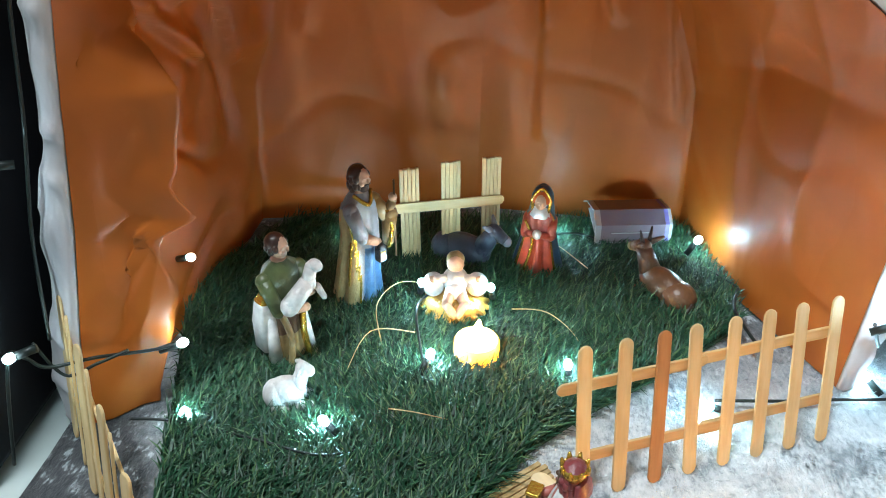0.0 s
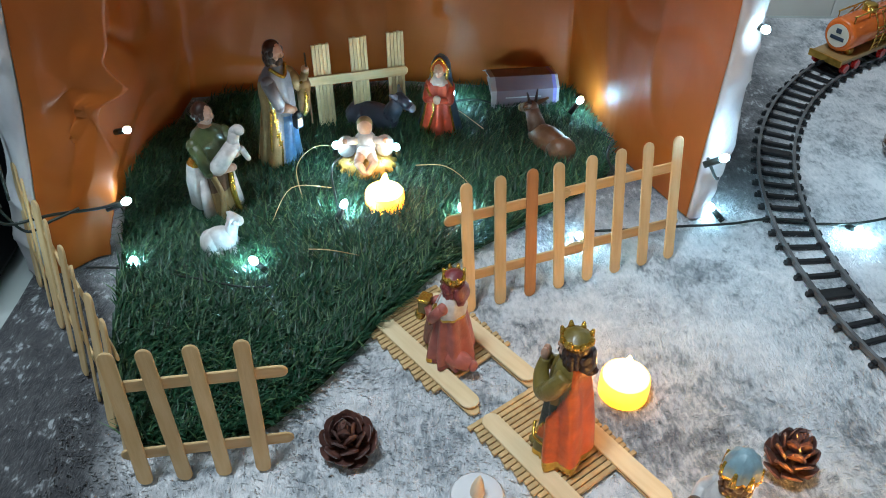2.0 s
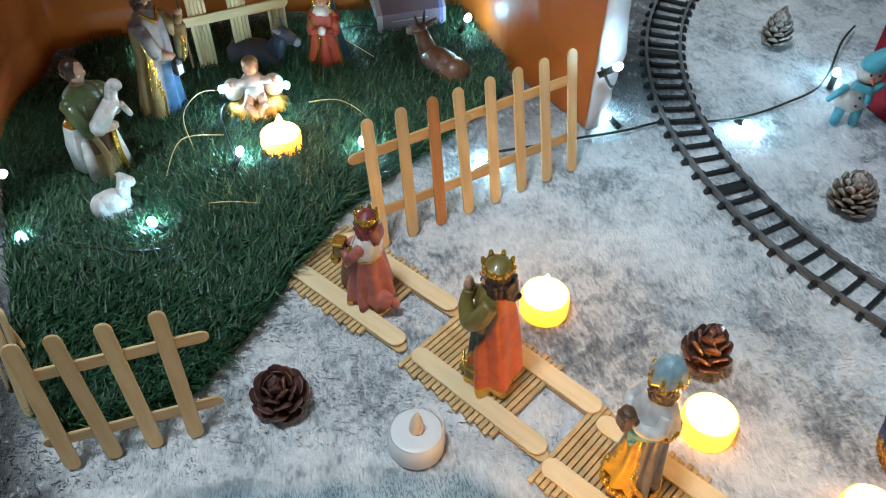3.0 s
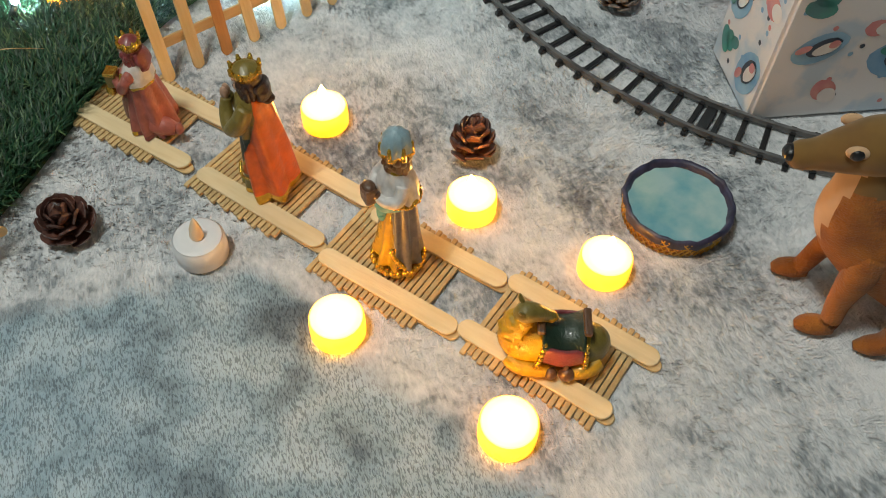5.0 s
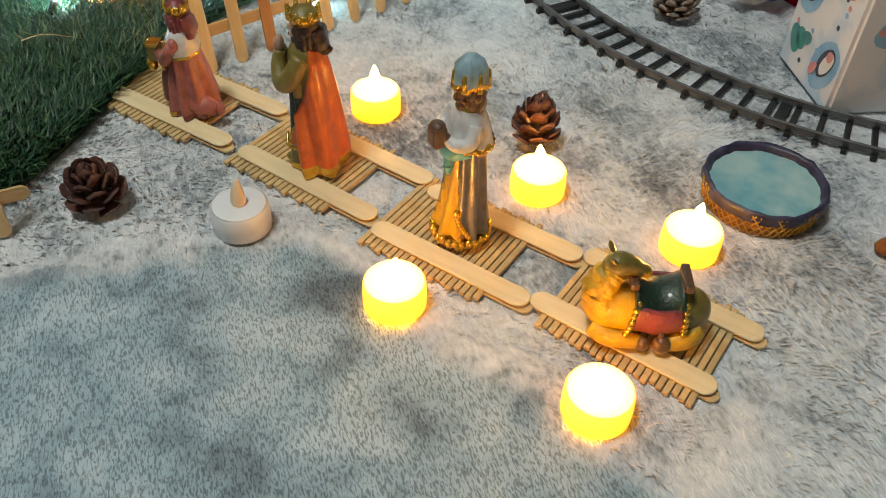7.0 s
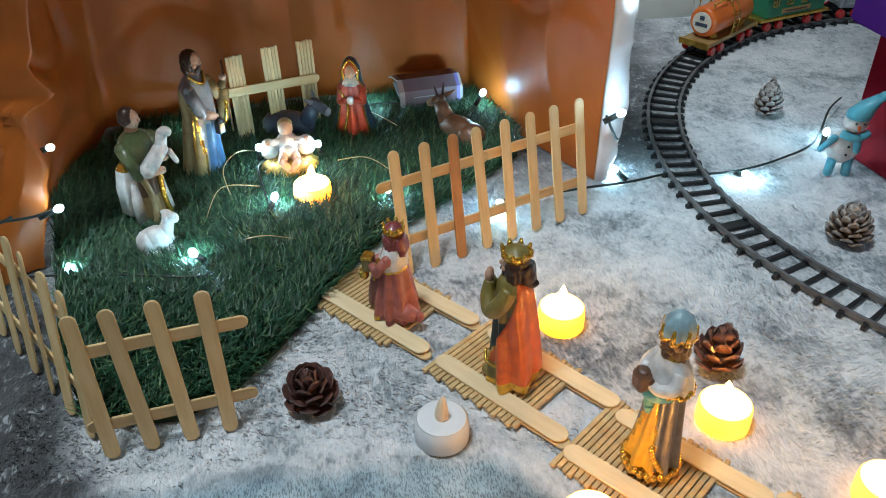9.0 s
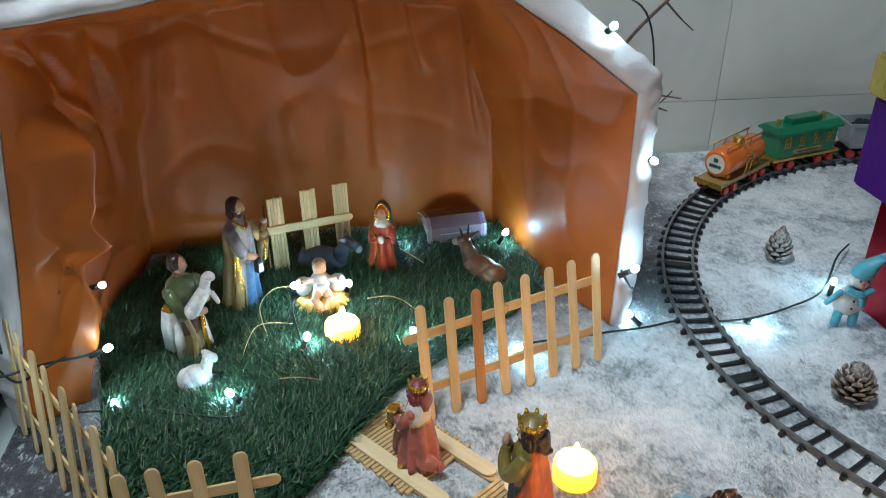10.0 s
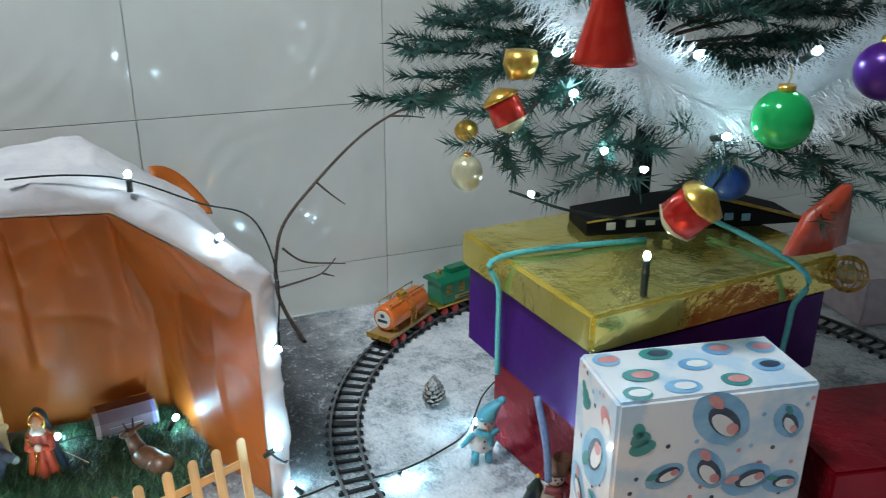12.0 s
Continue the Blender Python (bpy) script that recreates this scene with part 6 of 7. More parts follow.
figurine("infant_figurine", pose(-0.020, 0.638, 0.004, 0, 0, 5), "small painted infant figurine lying in a straw manger", infant_in_manger, ("straw", "white", "skin", "tan"))
figurine("donkey_figurine", pose(-0.018, 0.722, 0.002, 0, 0, -20) @ Matrix.Diagonal((0.95, 0.95, 1.1, 1)), "dark grey lying donkey figurine in the grass", lambda b: lying_animal(b, False, 0.006), ("slate", "grey", "black"))
figurine("ox_figurine", pose(0.168, 0.680, 0.002, 0, 0, 125), "brown lying ox figurine in the grass", lambda b: lying_animal(b, True), ("ox", "tan", "hair"))
figurine("lamb_figurine", pose(-0.139, 0.508, 0.006, 0, 0, 15) @ Matrix.Diagonal((0.88, 0.95, 1.18, 1)), "white lying lamb figurine on the grass", lamb, ("white",))
figurine("kneeling_king_figurine", pose(0.066, 0.389, 0.0075, 0, 0, -112) @ Matrix.Diagonal((0.86, 0.80, 0.88, 1)), "painted kneeling king figurine in pink and white robes", king_kneeling, ("rose", "white", "gold", "brown", "wine", "olive"))
figurine("orange_king_figurine", pose(0.141, 0.299, 0.0075, 0, 0, -120) @ Matrix.Diagonal((0.93, 0.93, 0.90, 1)), "painted standing king figurine in orange cloak and crown", king_standing, ("orange", "gold", "deepgreen", "olive", "hair", "skin"))
figurine("grey_king_figurine", pose(0.216, 0.203, 0.0075, 0, 0, -78) @ Matrix.Diagonal((0.86, 0.86, 0.92, 1)), "painted standing king figurine in grey robe and turban", king_bearing_gift, ("steel", "gold", "ochre", "white", "sky", "brown", "paleblue"))
figurine("camel_figurine", pose(0.290, 0.098, 0.0075, 0, 0, 160) @ Matrix.Diagonal((0.78, 0.80, 0.80, 1)), "golden brown lying camel figurine with green saddle", camel, ("ochre", "deepgreen", "wine", "gold", "brown", "olive"))


# ---- small pool ----
pool = thing("toy_pool", pose(0.424, 0.185, 0, 0, 0, 25) @ Matrix.Diagonal((0.765, 0.765, 0.95, 1)), "small round dish of blue water with gold mesh edge", "pool")
bm = bmesh.new()
add_loft(bm, [(0.0005, 0, 0, 0.050, 0.050), (0.018, 0, 0, 0.0525, 0.0525)], seg=40, cap=False)
for i in range(48):
    for s in (-1, 1):
        a1, a2 = 2 * math.pi * i / 48, 2 * math.pi * (i + 2.2 * s) / 48
        add_limb(bm, (0.0508 * math.cos(a1), 0.0508 * math.sin(a1), 0.0015), (0.0535 * math.cos(a2), 0.0535 * math.sin(a2), 0.018), 0.0008, 0.0008, 1, 5)
part("mesh_band", bm, [M_MESH, M_GOLD], pool, "gold mesh ribbon round the side", True)
bm = bmesh.new()
seg, rows = 44, []
for r, z in ((0.0532, 0.012), (0.0545, 0.019), (0.0520, 0.0215), (0.0490, 0.019), (0.0470, 0.015)):
    rows.append([bm.verts.new(((r + 0.0030 * noise.noise((j * 0.7, r * 60, 1))) * math.cos(2 * math.pi * j / seg), (r + 0.0030 * noise.noise((j * 0.7, 3, 1))) * math.sin(2 * math.pi * j / seg), z + 0.0012 * noise.noise((j * 0.5, 0, 2)))) for j in range(seg)])
for A, B in zip(rows, rows[1:]):
    for j in range(seg):
        bm.faces.new((A[j], A[(j + 1) % seg], B[(j + 1) % seg], B[j])).smooth = True
part("rim", bm, M_POOLRIM, pool, "dark blue rim")
bm = bmesh.new()
bmesh.ops.create_circle(bm, cap_ends=True, segments=44, radius=0.0485, matrix=Matrix.Translation((0, 0, 0.0155)))
part("water", bm, M_WATER, pool, "pale turquoise water")


# ---- deer ----
def build_deer():
    d = bmesh.new()

    def coat(c, t, a):
        if c.z > 0.080 and c.x > 0.040 and abs(c.y) < 0.012:
            return 2
        return 1 if c.z > 0.128 else 0
    # rump on the ground, sloping back, chest and neck in one
    add_sweep(d, [(-0.078, 0, 0.032, 0.006, 0.008), (-0.070, 0, 0.034, 0.024, 0.026), (-0.048, 0, 0.044, 0.031, 0.036), (-0.020, 0, 0.060, 0.029, 0.036), (0.008, 0, 0.078, 0.028, 0.034), (0.026, 0, 0.098, 0.024, 0.030), (0.033, 0, 0.120, 0.0180, 0.0225), (0.037, 0, 0.138, 0.0150, 0.0170), (0.041, 0, 0.152, 0.0120, 0.0120)],
              0, 28, 8, coat)
    # head with a tapering muzzle
    add_sweep(d, [(0.022, 0, 0.156, 0.007, 0.008), (0.030, 0, 0.156, 0.0160, 0.0160), (0.044, 0, 0.153, 0.0175, 0.0170), (0.058, 0, 0.147, 0.0140, 0.0135), (0.072, 0, 0.141, 0.0098, 0.0095), (0.082, 0, 0.138, 0.0085, 0.0080), (0.087, 0, 0.137, 0.004, 0.004)], 1, 22, 7)
    add_ball(d, (0.0855, 0, 0.1395), (0.0050, 0.0062, 0.0048), 3)
    for s in (-1, 1):
        add_ball(d, (0.057, s * 0.0130, 0.1580), (0.0066, 0.0034, 0.0042), 2, 14, 10)
        add_ball(d, (0.0575, s * 0.0150, 0.1580), (0.0042, 0.0022, 0.0036), 3, 12, 8)
        add_sweep(d, [(0.030, s * 0.012, 0.166, 0.004, 0.003), (0.023, s * 0.024, 0.176, 0.0085, 0.0035), (0.016, s * 0.033, 0.186, 0.0015, 0.001)], 1, 12, 6)
        add_tube(d, [(0.036, s * 0.008, 0.166), (0.030, s * 0.014, 0.191), (0.034, s * 0.024, 0.218)], 0.0046, 8, 1, 6, 0.002)
        add_tube(d, [(0.031, s * 0.013, 0.186), (0.042, s * 0.014, 0.202)], 0.0034, 7, 1, 3, 0.0015)
        fx = 0.022 if s > 0 else 0.035
        add_sweep(d, [(0.014, s * 0.014, 0.082, 0.0130, 0.0160), (0.018, s * 0.019, 0.060, 0.0110, 0.0120), (0.018 + (fx - 0.018) * 0.5, s * 0.022, 0.036, 0.0078, 0.0080), (fx - 0.004, s * 0.023, 0.014, 0.0068, 0.0068), (fx, s * 0.023, 0.006, 0.0074, 0.0062)], 0, 16, 6)
        add_sweep(d, [(fx - 0.008, s * 0.023, 0.0065, 0.0055, 0.0055), (fx + 0.002, s * 0.023, 0.0065, 0.0080, 0.0065), (fx + 0.011, s * 0.023, 0.0050, 0.0068, 0.0048), (fx + 0.016, s * 0.023, 0.0035, 0.0030, 0.0028)], 0, 14, 5)
        add_sweep(d, [(-0.066, s * 0.018, 0.020, 0.008, 0.012), (-0.050, s * 0.026, 0.030, 0.0140, 0.0220), (-0.030, s * 0.030, 0.026, 0.0110, 0.0160), (-0.018, s * 0.033, 0.012, 0.0080, 0.0090), (-0.008, s * 0.033, 0.0060, 0.0072, 0.0058), (0.000, s * 0.033, 0.0035, 0.0030, 0.0028)], 0, 18, 6)
    add_limb(d, (-0.074, 0, 0.048), (-0.086, 0, 0.058), 0.008, 0.004, 2)
    ob = mesh_ob("deer_figurine", d, [M_DEER, M_DEERHEAD, M_DEERPALE, F["black"]])
    ob.matrix_basis = pose(0.502, 0.076, 0.0, 0, 0, 152)
    return tagged(ob, "brown flocked toy deer sitting upright on the snow", "deer")


build_deer()

# ---- folded printed note ----
note = thing("folded_note", pose(0.148, 0.770, 0.004, 0, 0, 8), "folded purple printed paper note propped on the grass", "paper note")
prof = [(0.0, -0.012, 0.010), (0.0, -0.010, 0.030), (0.0, 0.004, 0.040), (0.0, 0.034, 0.034), (0.0, 0.048, 0.026)]
for nm, x0, x1, mt in (("sheet", -0.034, 0.030, M_NOTE), ("border", -0.040, -0.034, M_NOTEEDGE), ("border", 0.034, 0.037, M_NOTEEDGE), ("blue_strip", 0.030, 0.034, M_NOTEBLUE)):
    bm = bmesh.new()
    rows = []
    for _, y, z in prof:
        rows.append([bm.verts.new((x, y, z)) for x in (x0, x1)])
    for A, B in zip(rows, rows[1:]):
        bm.faces.new((A[0], A[1], B[1], B[0]))
    ob = part(nm, bm, mt, note)
    ob.modifiers.new("thickness", "SOLIDIFY").thickness = 0.0012
part("under_fold", bm_of(add_box, (-0.002, 0.016, 0.014), (0.070, 0.050, 0.0012), 0, 0, pose(0, 0, 0, 14, 0, 0)), M_NOTEEDGE, note)
part("print_bar", bm_of(add_box, (-0.004, -0.0122, 0.0225), (0.040, 0.0006, 0.0012), 0, 0, pose(0, 0, 0, 0, 0, 0)), M_NOTEEDGE, note)


# ---- gift boxes ----
def quad_box(bm, quad, z0, z1, mi=0, bevel=0.003):
    lo = [bm.verts.new((x, y, z0)) for x, y in quad]
    hi = [bm.verts.new((x, y, z1)) for x, y in quad]
    bm.faces.new(lo[::-1]), bm.faces.new(hi)
    for i in range(4):
        j = (i + 1) % 4
        bm.faces.new((lo[i], lo[j], hi[j], hi[i]))
    bmesh.ops.recalc_face_normals(bm, faces=bm.faces)
    if bevel:
        bmesh.ops.bevel(bm, geom=list(bm.edges), offset=bevel, segments=2, affect="EDGES")
    for f in bm.faces:
        f.material_index = mi
    return bm


def grow(quad, k):
    c = sum((Vector(p) for p in quad), Vector((0, 0))) / 4
    return [tuple(c + (Vector(p) - c) * k) for p in quad]


GOLD_Q = [(0.557, 0.347), (0.890, 0.374), (0.871, 0.626), (0.538, 0.599)]
gold = thing("gold_lid_gift", pose(0, 0, 0), "large purple gift box with gold foil lid and turquoise ribbon", "gift box", "gift boxes")
part("lid", quad_box(bmesh.new(), GOLD_Q, 0.248, 0.290, 0, 0.004), M_GOLDFOIL, gold, "shiny gold foil lid")
part("body", quad_box(bmesh.new(), grow(GOLD_Q, 0.955), 0.150, 0.2475, 0, 0.003), M_PURPLE, gold, "purple foil sides")


def on_quad(q, u, v, z):
    a, b, c, d = (Vector(p) for p in q)
    p = a.lerp(b, u).lerp(d.lerp(c, u), v)
    return (p.x, p.y, z)


for u in (0.10, 0.82):
    bm = bmesh.new()
    path = [on_quad(GOLD_Q, -0.012, 0.62, 0.15), on_quad(GOLD_Q, -0.014, 0.62, 0.25), on_quad(GOLD_Q, -0.012, 0.62, 0.292), on_quad(GOLD_Q, 0.5, 0.50, 0.2925)] if u < 0.5 else \
        [on_quad(GOLD_Q, 0.80, 1.01, 0.2), on_quad(GOLD_Q, 0.80, 1.0, 0.2925), on_quad(GOLD_Q, 0.78, 0.0, 0.2925), on_quad(GOLD_Q, 0.78, -0.02, 0.24), on_quad(GOLD_Q, 0.77, -0.01, 0.155)]
    add_tube(bm, path, 0.0033, 7, 0, 6)
    part("ribbon", bm, M_RIBBON, gold, "turquoise braided ribbon")
bm = bmesh.new()
add_tube(bm, [on_quad(GOLD_Q, -0.012, 0.30, 0.165), on_quad(GOLD_Q, -0.012, 0.22, 0.12), on_quad(GOLD_Q, -0.004, 0.20, 0.075)], 0.0040, 7, 0, 6)
part("ribbon_end", bm, material("blue_ribbon", (0.12, 0.2, 0.42), 0.5, color2=(0.2, 0.3, 0.5), scale=300), gold, "hanging blue ribbon end")

RED_Q = [(0.610, 0.395), (0.860, 0.415), (0.845, 0.605), (0.580, 0.588)]
redbox = thing("dark_red_gift", pose(0, 0, 0), "dark red foil gift box under the purple box", "gift box", "gift boxes")
part("wrapping", quad_box(bmesh.new(), RED_Q, 0.0, 0.1495, 0, 0.003), M_REDFOIL, redbox)
PEN_Q = [(0.528, 0.258), (0.712, 0.222), (0.730, 0.310), (0.544, 0.346)]
pen = thing("printed_gift", pose(0, 0, 0), "tall gift box in white wrapping paper with blue winter prints", "gift box", "gift boxes")
part("wrapping", quad_box(bmesh.new(), PEN_Q, 0.0, 0.255, 0, 0.003), M_WRAP, pen)


def print_disc(c, ex, ez, n, r, mt, parent, name="print"):
    """A flat printed motif: an ellipse lying on a face with normal n."""
    bm = bmesh.new()
    c, ex, ez, n = Vector(c), Vector(ex).normalized(), Vector(ez).normalized(), Vector(n).normalized()
    vs = [bm.verts.new(c + ex * r[0] * (1 + 0.1 * noise.noise((k, c.x * 50, c.z * 50))) * math.cos(2 * math.pi * k / 18) + ez * r[1] * math.sin(2 * math.pi * k / 18)) for k in range(18)]
    bm.faces.new(vs)
    bm.normal_update()
    f = next(iter(bm.faces))
    if f.normal.dot(n) < 0:
        f.normal_flip()
    return part(name, bm, mt, parent)


def motifs(a, b, z0, z1, n, count, seedv):
    """Loose winter prints: blue blots with a dark and white figure, green triangles, pink and dark flecks."""
    rng = random.Random(seedv)
    a, b, n = Vector((*a, 0)), Vector((*b, 0)), Vector(n)
    ex, ez, wide = (b - a).normalized(), Vector((0, 0, 1)), (b - a).length
    used = []
    for k in range(count):
        for _ in range(40):
            s, z, r = rng.uniform(0.02, wide - 0.02), rng.uniform(z0 + 0.02, z1 - 0.02), rng.uniform(0.018, 0.038)
            if all(math.hypot(s - q[0], z - q[1]) > 0.85 * (r + q[2]) for q in used):
                break
        else:
            continue
        r = min(r, s, wide - s)
        used.append((s, z, r))
        c = a + ex * s + ez * z
        t = rng.uniform(-1.2, 1.2)
        e1, e2 = ex * math.cos(t) + ez * math.sin(t), -ex * math.sin(t) + ez * math.cos(t)
        kind = k % 5
        lift = n * 0.0004
        if kind < 3:
            print_disc(c + lift, e1, e2, n, (r, r * rng.uniform(0.55, 0.75)), M_PBLUE, pen)
            print_disc(c + lift * 2 + e1 * r * 0.15, e1, e2, n, (r * 0.62, r * 0.36), M_PDARK, pen)
            print_disc(c + lift * 3 + e1 * r * 0.22 - e2 * r * 0.08, e1, e2, n, (r * 0.50, r * 0.24), M_PWHITE, pen)
            print_disc(c + lift * 4 + e1 * r * 0.50, e1, e2, n, (r * 0.20, r * 0.17), M_PPINK, pen)
            print_disc(c + lift * 3 - e1 * r * 0.55 + e2 * r * 0.25, e1, e2, n, (r * 0.30, r * 0.16), M_PPINK if k % 2 else M_PGREEN, pen)
        elif kind == 3:
            for w, dz in ((0.55, -0.4), (0.42, 0.0), (0.25, 0.4)):
                print_disc(c + lift + e2 * r * dz, e1, e2, n, (r * w, r * 0.34), M_PGREEN, pen)
        else:
            print_disc(c + lift, e1, e2, n, (r * 0.5, r * 0.4), M_PPINK, pen)
            print_disc(c + lift * 2 + e1 * r * 0.3, e1, e2, n, (r * 0.35, r * 0.3), M_PWHITE, pen)
    for k in range(count * 2):
        c = a + ex * rng.uniform(0.006, wide - 0.006) + ez * rng.uniform(z0, z1)
        print_disc(c + n * 0.0003, ex, ez, n, (0.0022, 0.0022), rng.choice((M_PDARK, M_PPINK, M_PBLUE)), pen)


pa, pb, pc, pd = (Vector(p) for p in PEN_Q)
fn = Vector(((pb - pa).y, -(pb - pa).x, 0)).normalized()
motifs(pa, pb, 0.005, 0.25, fn, 26, 2)
ln = Vector((-(pd - pa).y, (pd - pa).x, 0)).normalized()
motifs(pd, pa, 0.005, 0.25, ln, 22, 5)
for i, (u, v) in enumerate(((0.2, 0.45), (0.5, 0.55), (0.84, 0.4), (0.62, 0.2), (0.1, 0.8), (0.35, 0.18), (0.36, 0.82), (0.68, 0.8), (0.9, 0.75), (0.12, 0.14))):
    p = Vector(on_quad(PEN_Q, u, v, 0.2556))
    print_disc(p, (1, -0.2, 0), (0.2, 1, 0), (0, 0, 1), (0.017 - 0.001 * (i % 5), 0.011), M_PBLUE if i % 3 else M_PGREEN, pen)
    print_disc(p + Vector((0.002, 0, 0.0004)), (1, -0.2, 0), (0.2, 1, 0), (0, 0, 1), (0.010, 0.006), (M_PPINK, M_PWHITE, M_PDARK, M_PPINK)[i % 4], pen)
RED2_Q = [(0.742, 0.215), (1.02, 0.150), (1.06, 0.290), (0.775, 0.350)]
red2 = thing("bright_red_gift", pose(0, 0, 0), "red foil gift box beside the printed box", "gift box", "gift boxes")
part("wrapping", quad_box(bmesh.new(), RED2_Q, 0.0, 0.155, 0, 0.003), M_REDFOIL, red2)

FAR_Q = [(1.285, 0.640), (1.460, 0.610), (1.490, 0.760), (1.310, 0.790)]
far_gift = thing("pale_gift", pose(0, 0, 0), "low gift box in pale pinkish paper beyond the track", "gift box", "gift boxes")
part("wrapping", quad_box(bmesh.new(), FAR_Q, 0.0, 0.085, 0, 0.003), material("pale_wrap", (0.74, 0.64, 0.66), 0.35, color2=(0.66, 0.52, 0.56), scale=45, coat=0.3), far_gift)


# ---- snowman ornaments ----
def snowman_a(bm):
    # 0 white, 1 sky, 2 orange, 3 black
    add_ball(bm, (0, 0, 0.034), (0.0175, 0.010, 0.0200), 0, 18, 12)
    add_ball(bm, (0.003, 0, 0.064), (0.0125, 0.010, 0.0120), 0, 16, 10)
    for s in (-1, 1):
        add_limb(bm, (s * 0.008, -0.002, 0.020), (s * 0.009, -0.004, 0.004), 0.0052, 0.0048, 1)
    add_loft(bm, [(0.071, 0.003, 0, 0.0125, 0.0105, 1), (0.076, 0.004, 0, 0.0125, 0.0105, 1), (0.086, 0.010, 0, 0.009, 0.008, 1), (0.094, 0.018, 0, 0.005, 0.005, 1)], seg=16)
    add_ball(bm, (0.021, 0, 0.094), 0.0052, 1)
    add_tube(bm, [(-0.011, -0.006, 0.054), (0.003, -0.011, 0.051), (0.016, -0.006, 0.055)], 0.0042, 7, 1, 5)
    add_tube(bm, [(0.006, -0.010, 0.051), (0.008, -0.012, 0.036)], 0.0038, 7, 1, 2)
    add_limb(bm, (-0.014, -0.003, 0.046), (-0.026, -0.006, 0.034), 0.0040, 0.0028, 1)
    add_limb(bm, (0.003, -0.009, 0.064), (0.001, -0.017, 0.063), 0.0018, 0.0006, 2)
    for x, z in ((-0.001, 0.068), (0.007, 0.068), (0.0, 0.040), (0.0, 0.030)):
        add_ball(bm, (x, -0.0100, z), 0.0013, 3, 8, 5)


def snowman_b(bm):
    # 0 white, 1 brown, 2 deepgreen, 3 royal, 4 wine, 5 black, 6 yellow
    add_ball(bm, (0, 0, 0.024), (0.0230, 0.012, 0.0240), 0, 18, 12)
    add_ball(bm, (0.008, 0, 0.058), (0.0125, 0.011, 0.0130), 0, 16, 10)
    add_loft(bm, [(0.066, 0.010, 0, 0.0165, 0.013, 1), (0.068, 0.010, 0, 0.0165, 0.013, 1), (0.0685, 0.010, 0, 0.011, 0.010, 1), (0.084, 0.013, 0, 0.010, 0.009, 1)], seg=16)
    add_tube(bm, [(-0.005, -0.008, 0.046), (0.008, -0.012, 0.045), (0.020, -0.006, 0.048)], 0.0048, 7, 4, 5)
    add_tube(bm, [(0.010, -0.012, 0.046), (0.012, -0.014, 0.026)], 0.0046, 7, 4, 2)
    add_loft(bm, [(0.026, -0.016, -0.004, 0.013, 0.008, 2), (0.044, -0.015, -0.004, 0.008, 0.006, 2), (0.045, -0.015, -0.004, 0.010, 0.007, 2), (0.062, -0.013, -0.004, 0.001, 0.001, 2)], seg=12)
    add_ball(bm, (-0.013, -0.004, 0.063), 0.0026, 6)
    add_ball(bm, (-0.019, -0.010, 0.026), (0.007, 0.006, 0.007), 3)
    add_ball(bm, (0.012, -0.012, 0.020), (0.008, 0.006, 0.008), 3)
    for x, z in ((0.005, 0.061), (0.012, 0.061), (0.008, 0.056)):
        add_ball(bm, (x, -0.0110, z), 0.0012, 5, 8, 5)


figurine("snowman_ornament", pose(0.546, 0.548, 0.001, 8, 0, -12), "white felt snowman with turquoise hat and scarf leaning on box", snowman_a, ("white", "sky", "orange", "black"), "snowman", "ornaments")
figurine("snowman_ornament", pose(0.570, 0.432, 0.001, 8, 0, -15), "white snowman with brown hat holding a green tree", snowman_b, ("white", "brown", "deepgreen", "royal", "wine", "black", "yellow"), "snowman", "ornaments")


# ---- fairy lights ----
BULB = mesh_data("bulb", bm_of(add_ball, (0, 0, 0.0), (0.0035, 0.0035, 0.0044), 0, 8, 6), M_LED, True)
BULB_DIM = mesh_data("bulb", bm_of(add_ball, (0, 0, 0.0), (0.0035, 0.0035, 0.0044), 0, 8, 6), M_LED_DIM, True)
BULB_BRIGHT = mesh_data("bulb", bm_of(add_ball, (0, 0, 0.0), (0.0035, 0.0035, 0.0044), 0, 8, 6), M_LED_BRIGHT, True)
SOCKET = mesh_data("socket", bm_of(add_tube, [(0, 0, -0.018), (0, 0, -0.0045)], 0.0030, 8, 0, 1), M_CABLE, True)


def fairy_string(label, cables, lamps, bulb=None):
    s = thing("fairy_lights", pose(0, 0, 0), label, "fairy lights", "fairy lights")
    for pts, r in cables:
        part("cable", bm_of(add_tube, pts, r, 6, 0, 8), M_CABLE, s)
    for (x, y, z), d, *kind in lamps:
        m = Matrix.Translation((x, y, z)) @ Vector(d).to_track_quat("Z", "Y").to_matrix().to_4x4()
        b = shared("bulb", kind[0] if kind else bulb or BULB, s, m)
        shared("socket", SOCKET, b, Matrix())
    return s


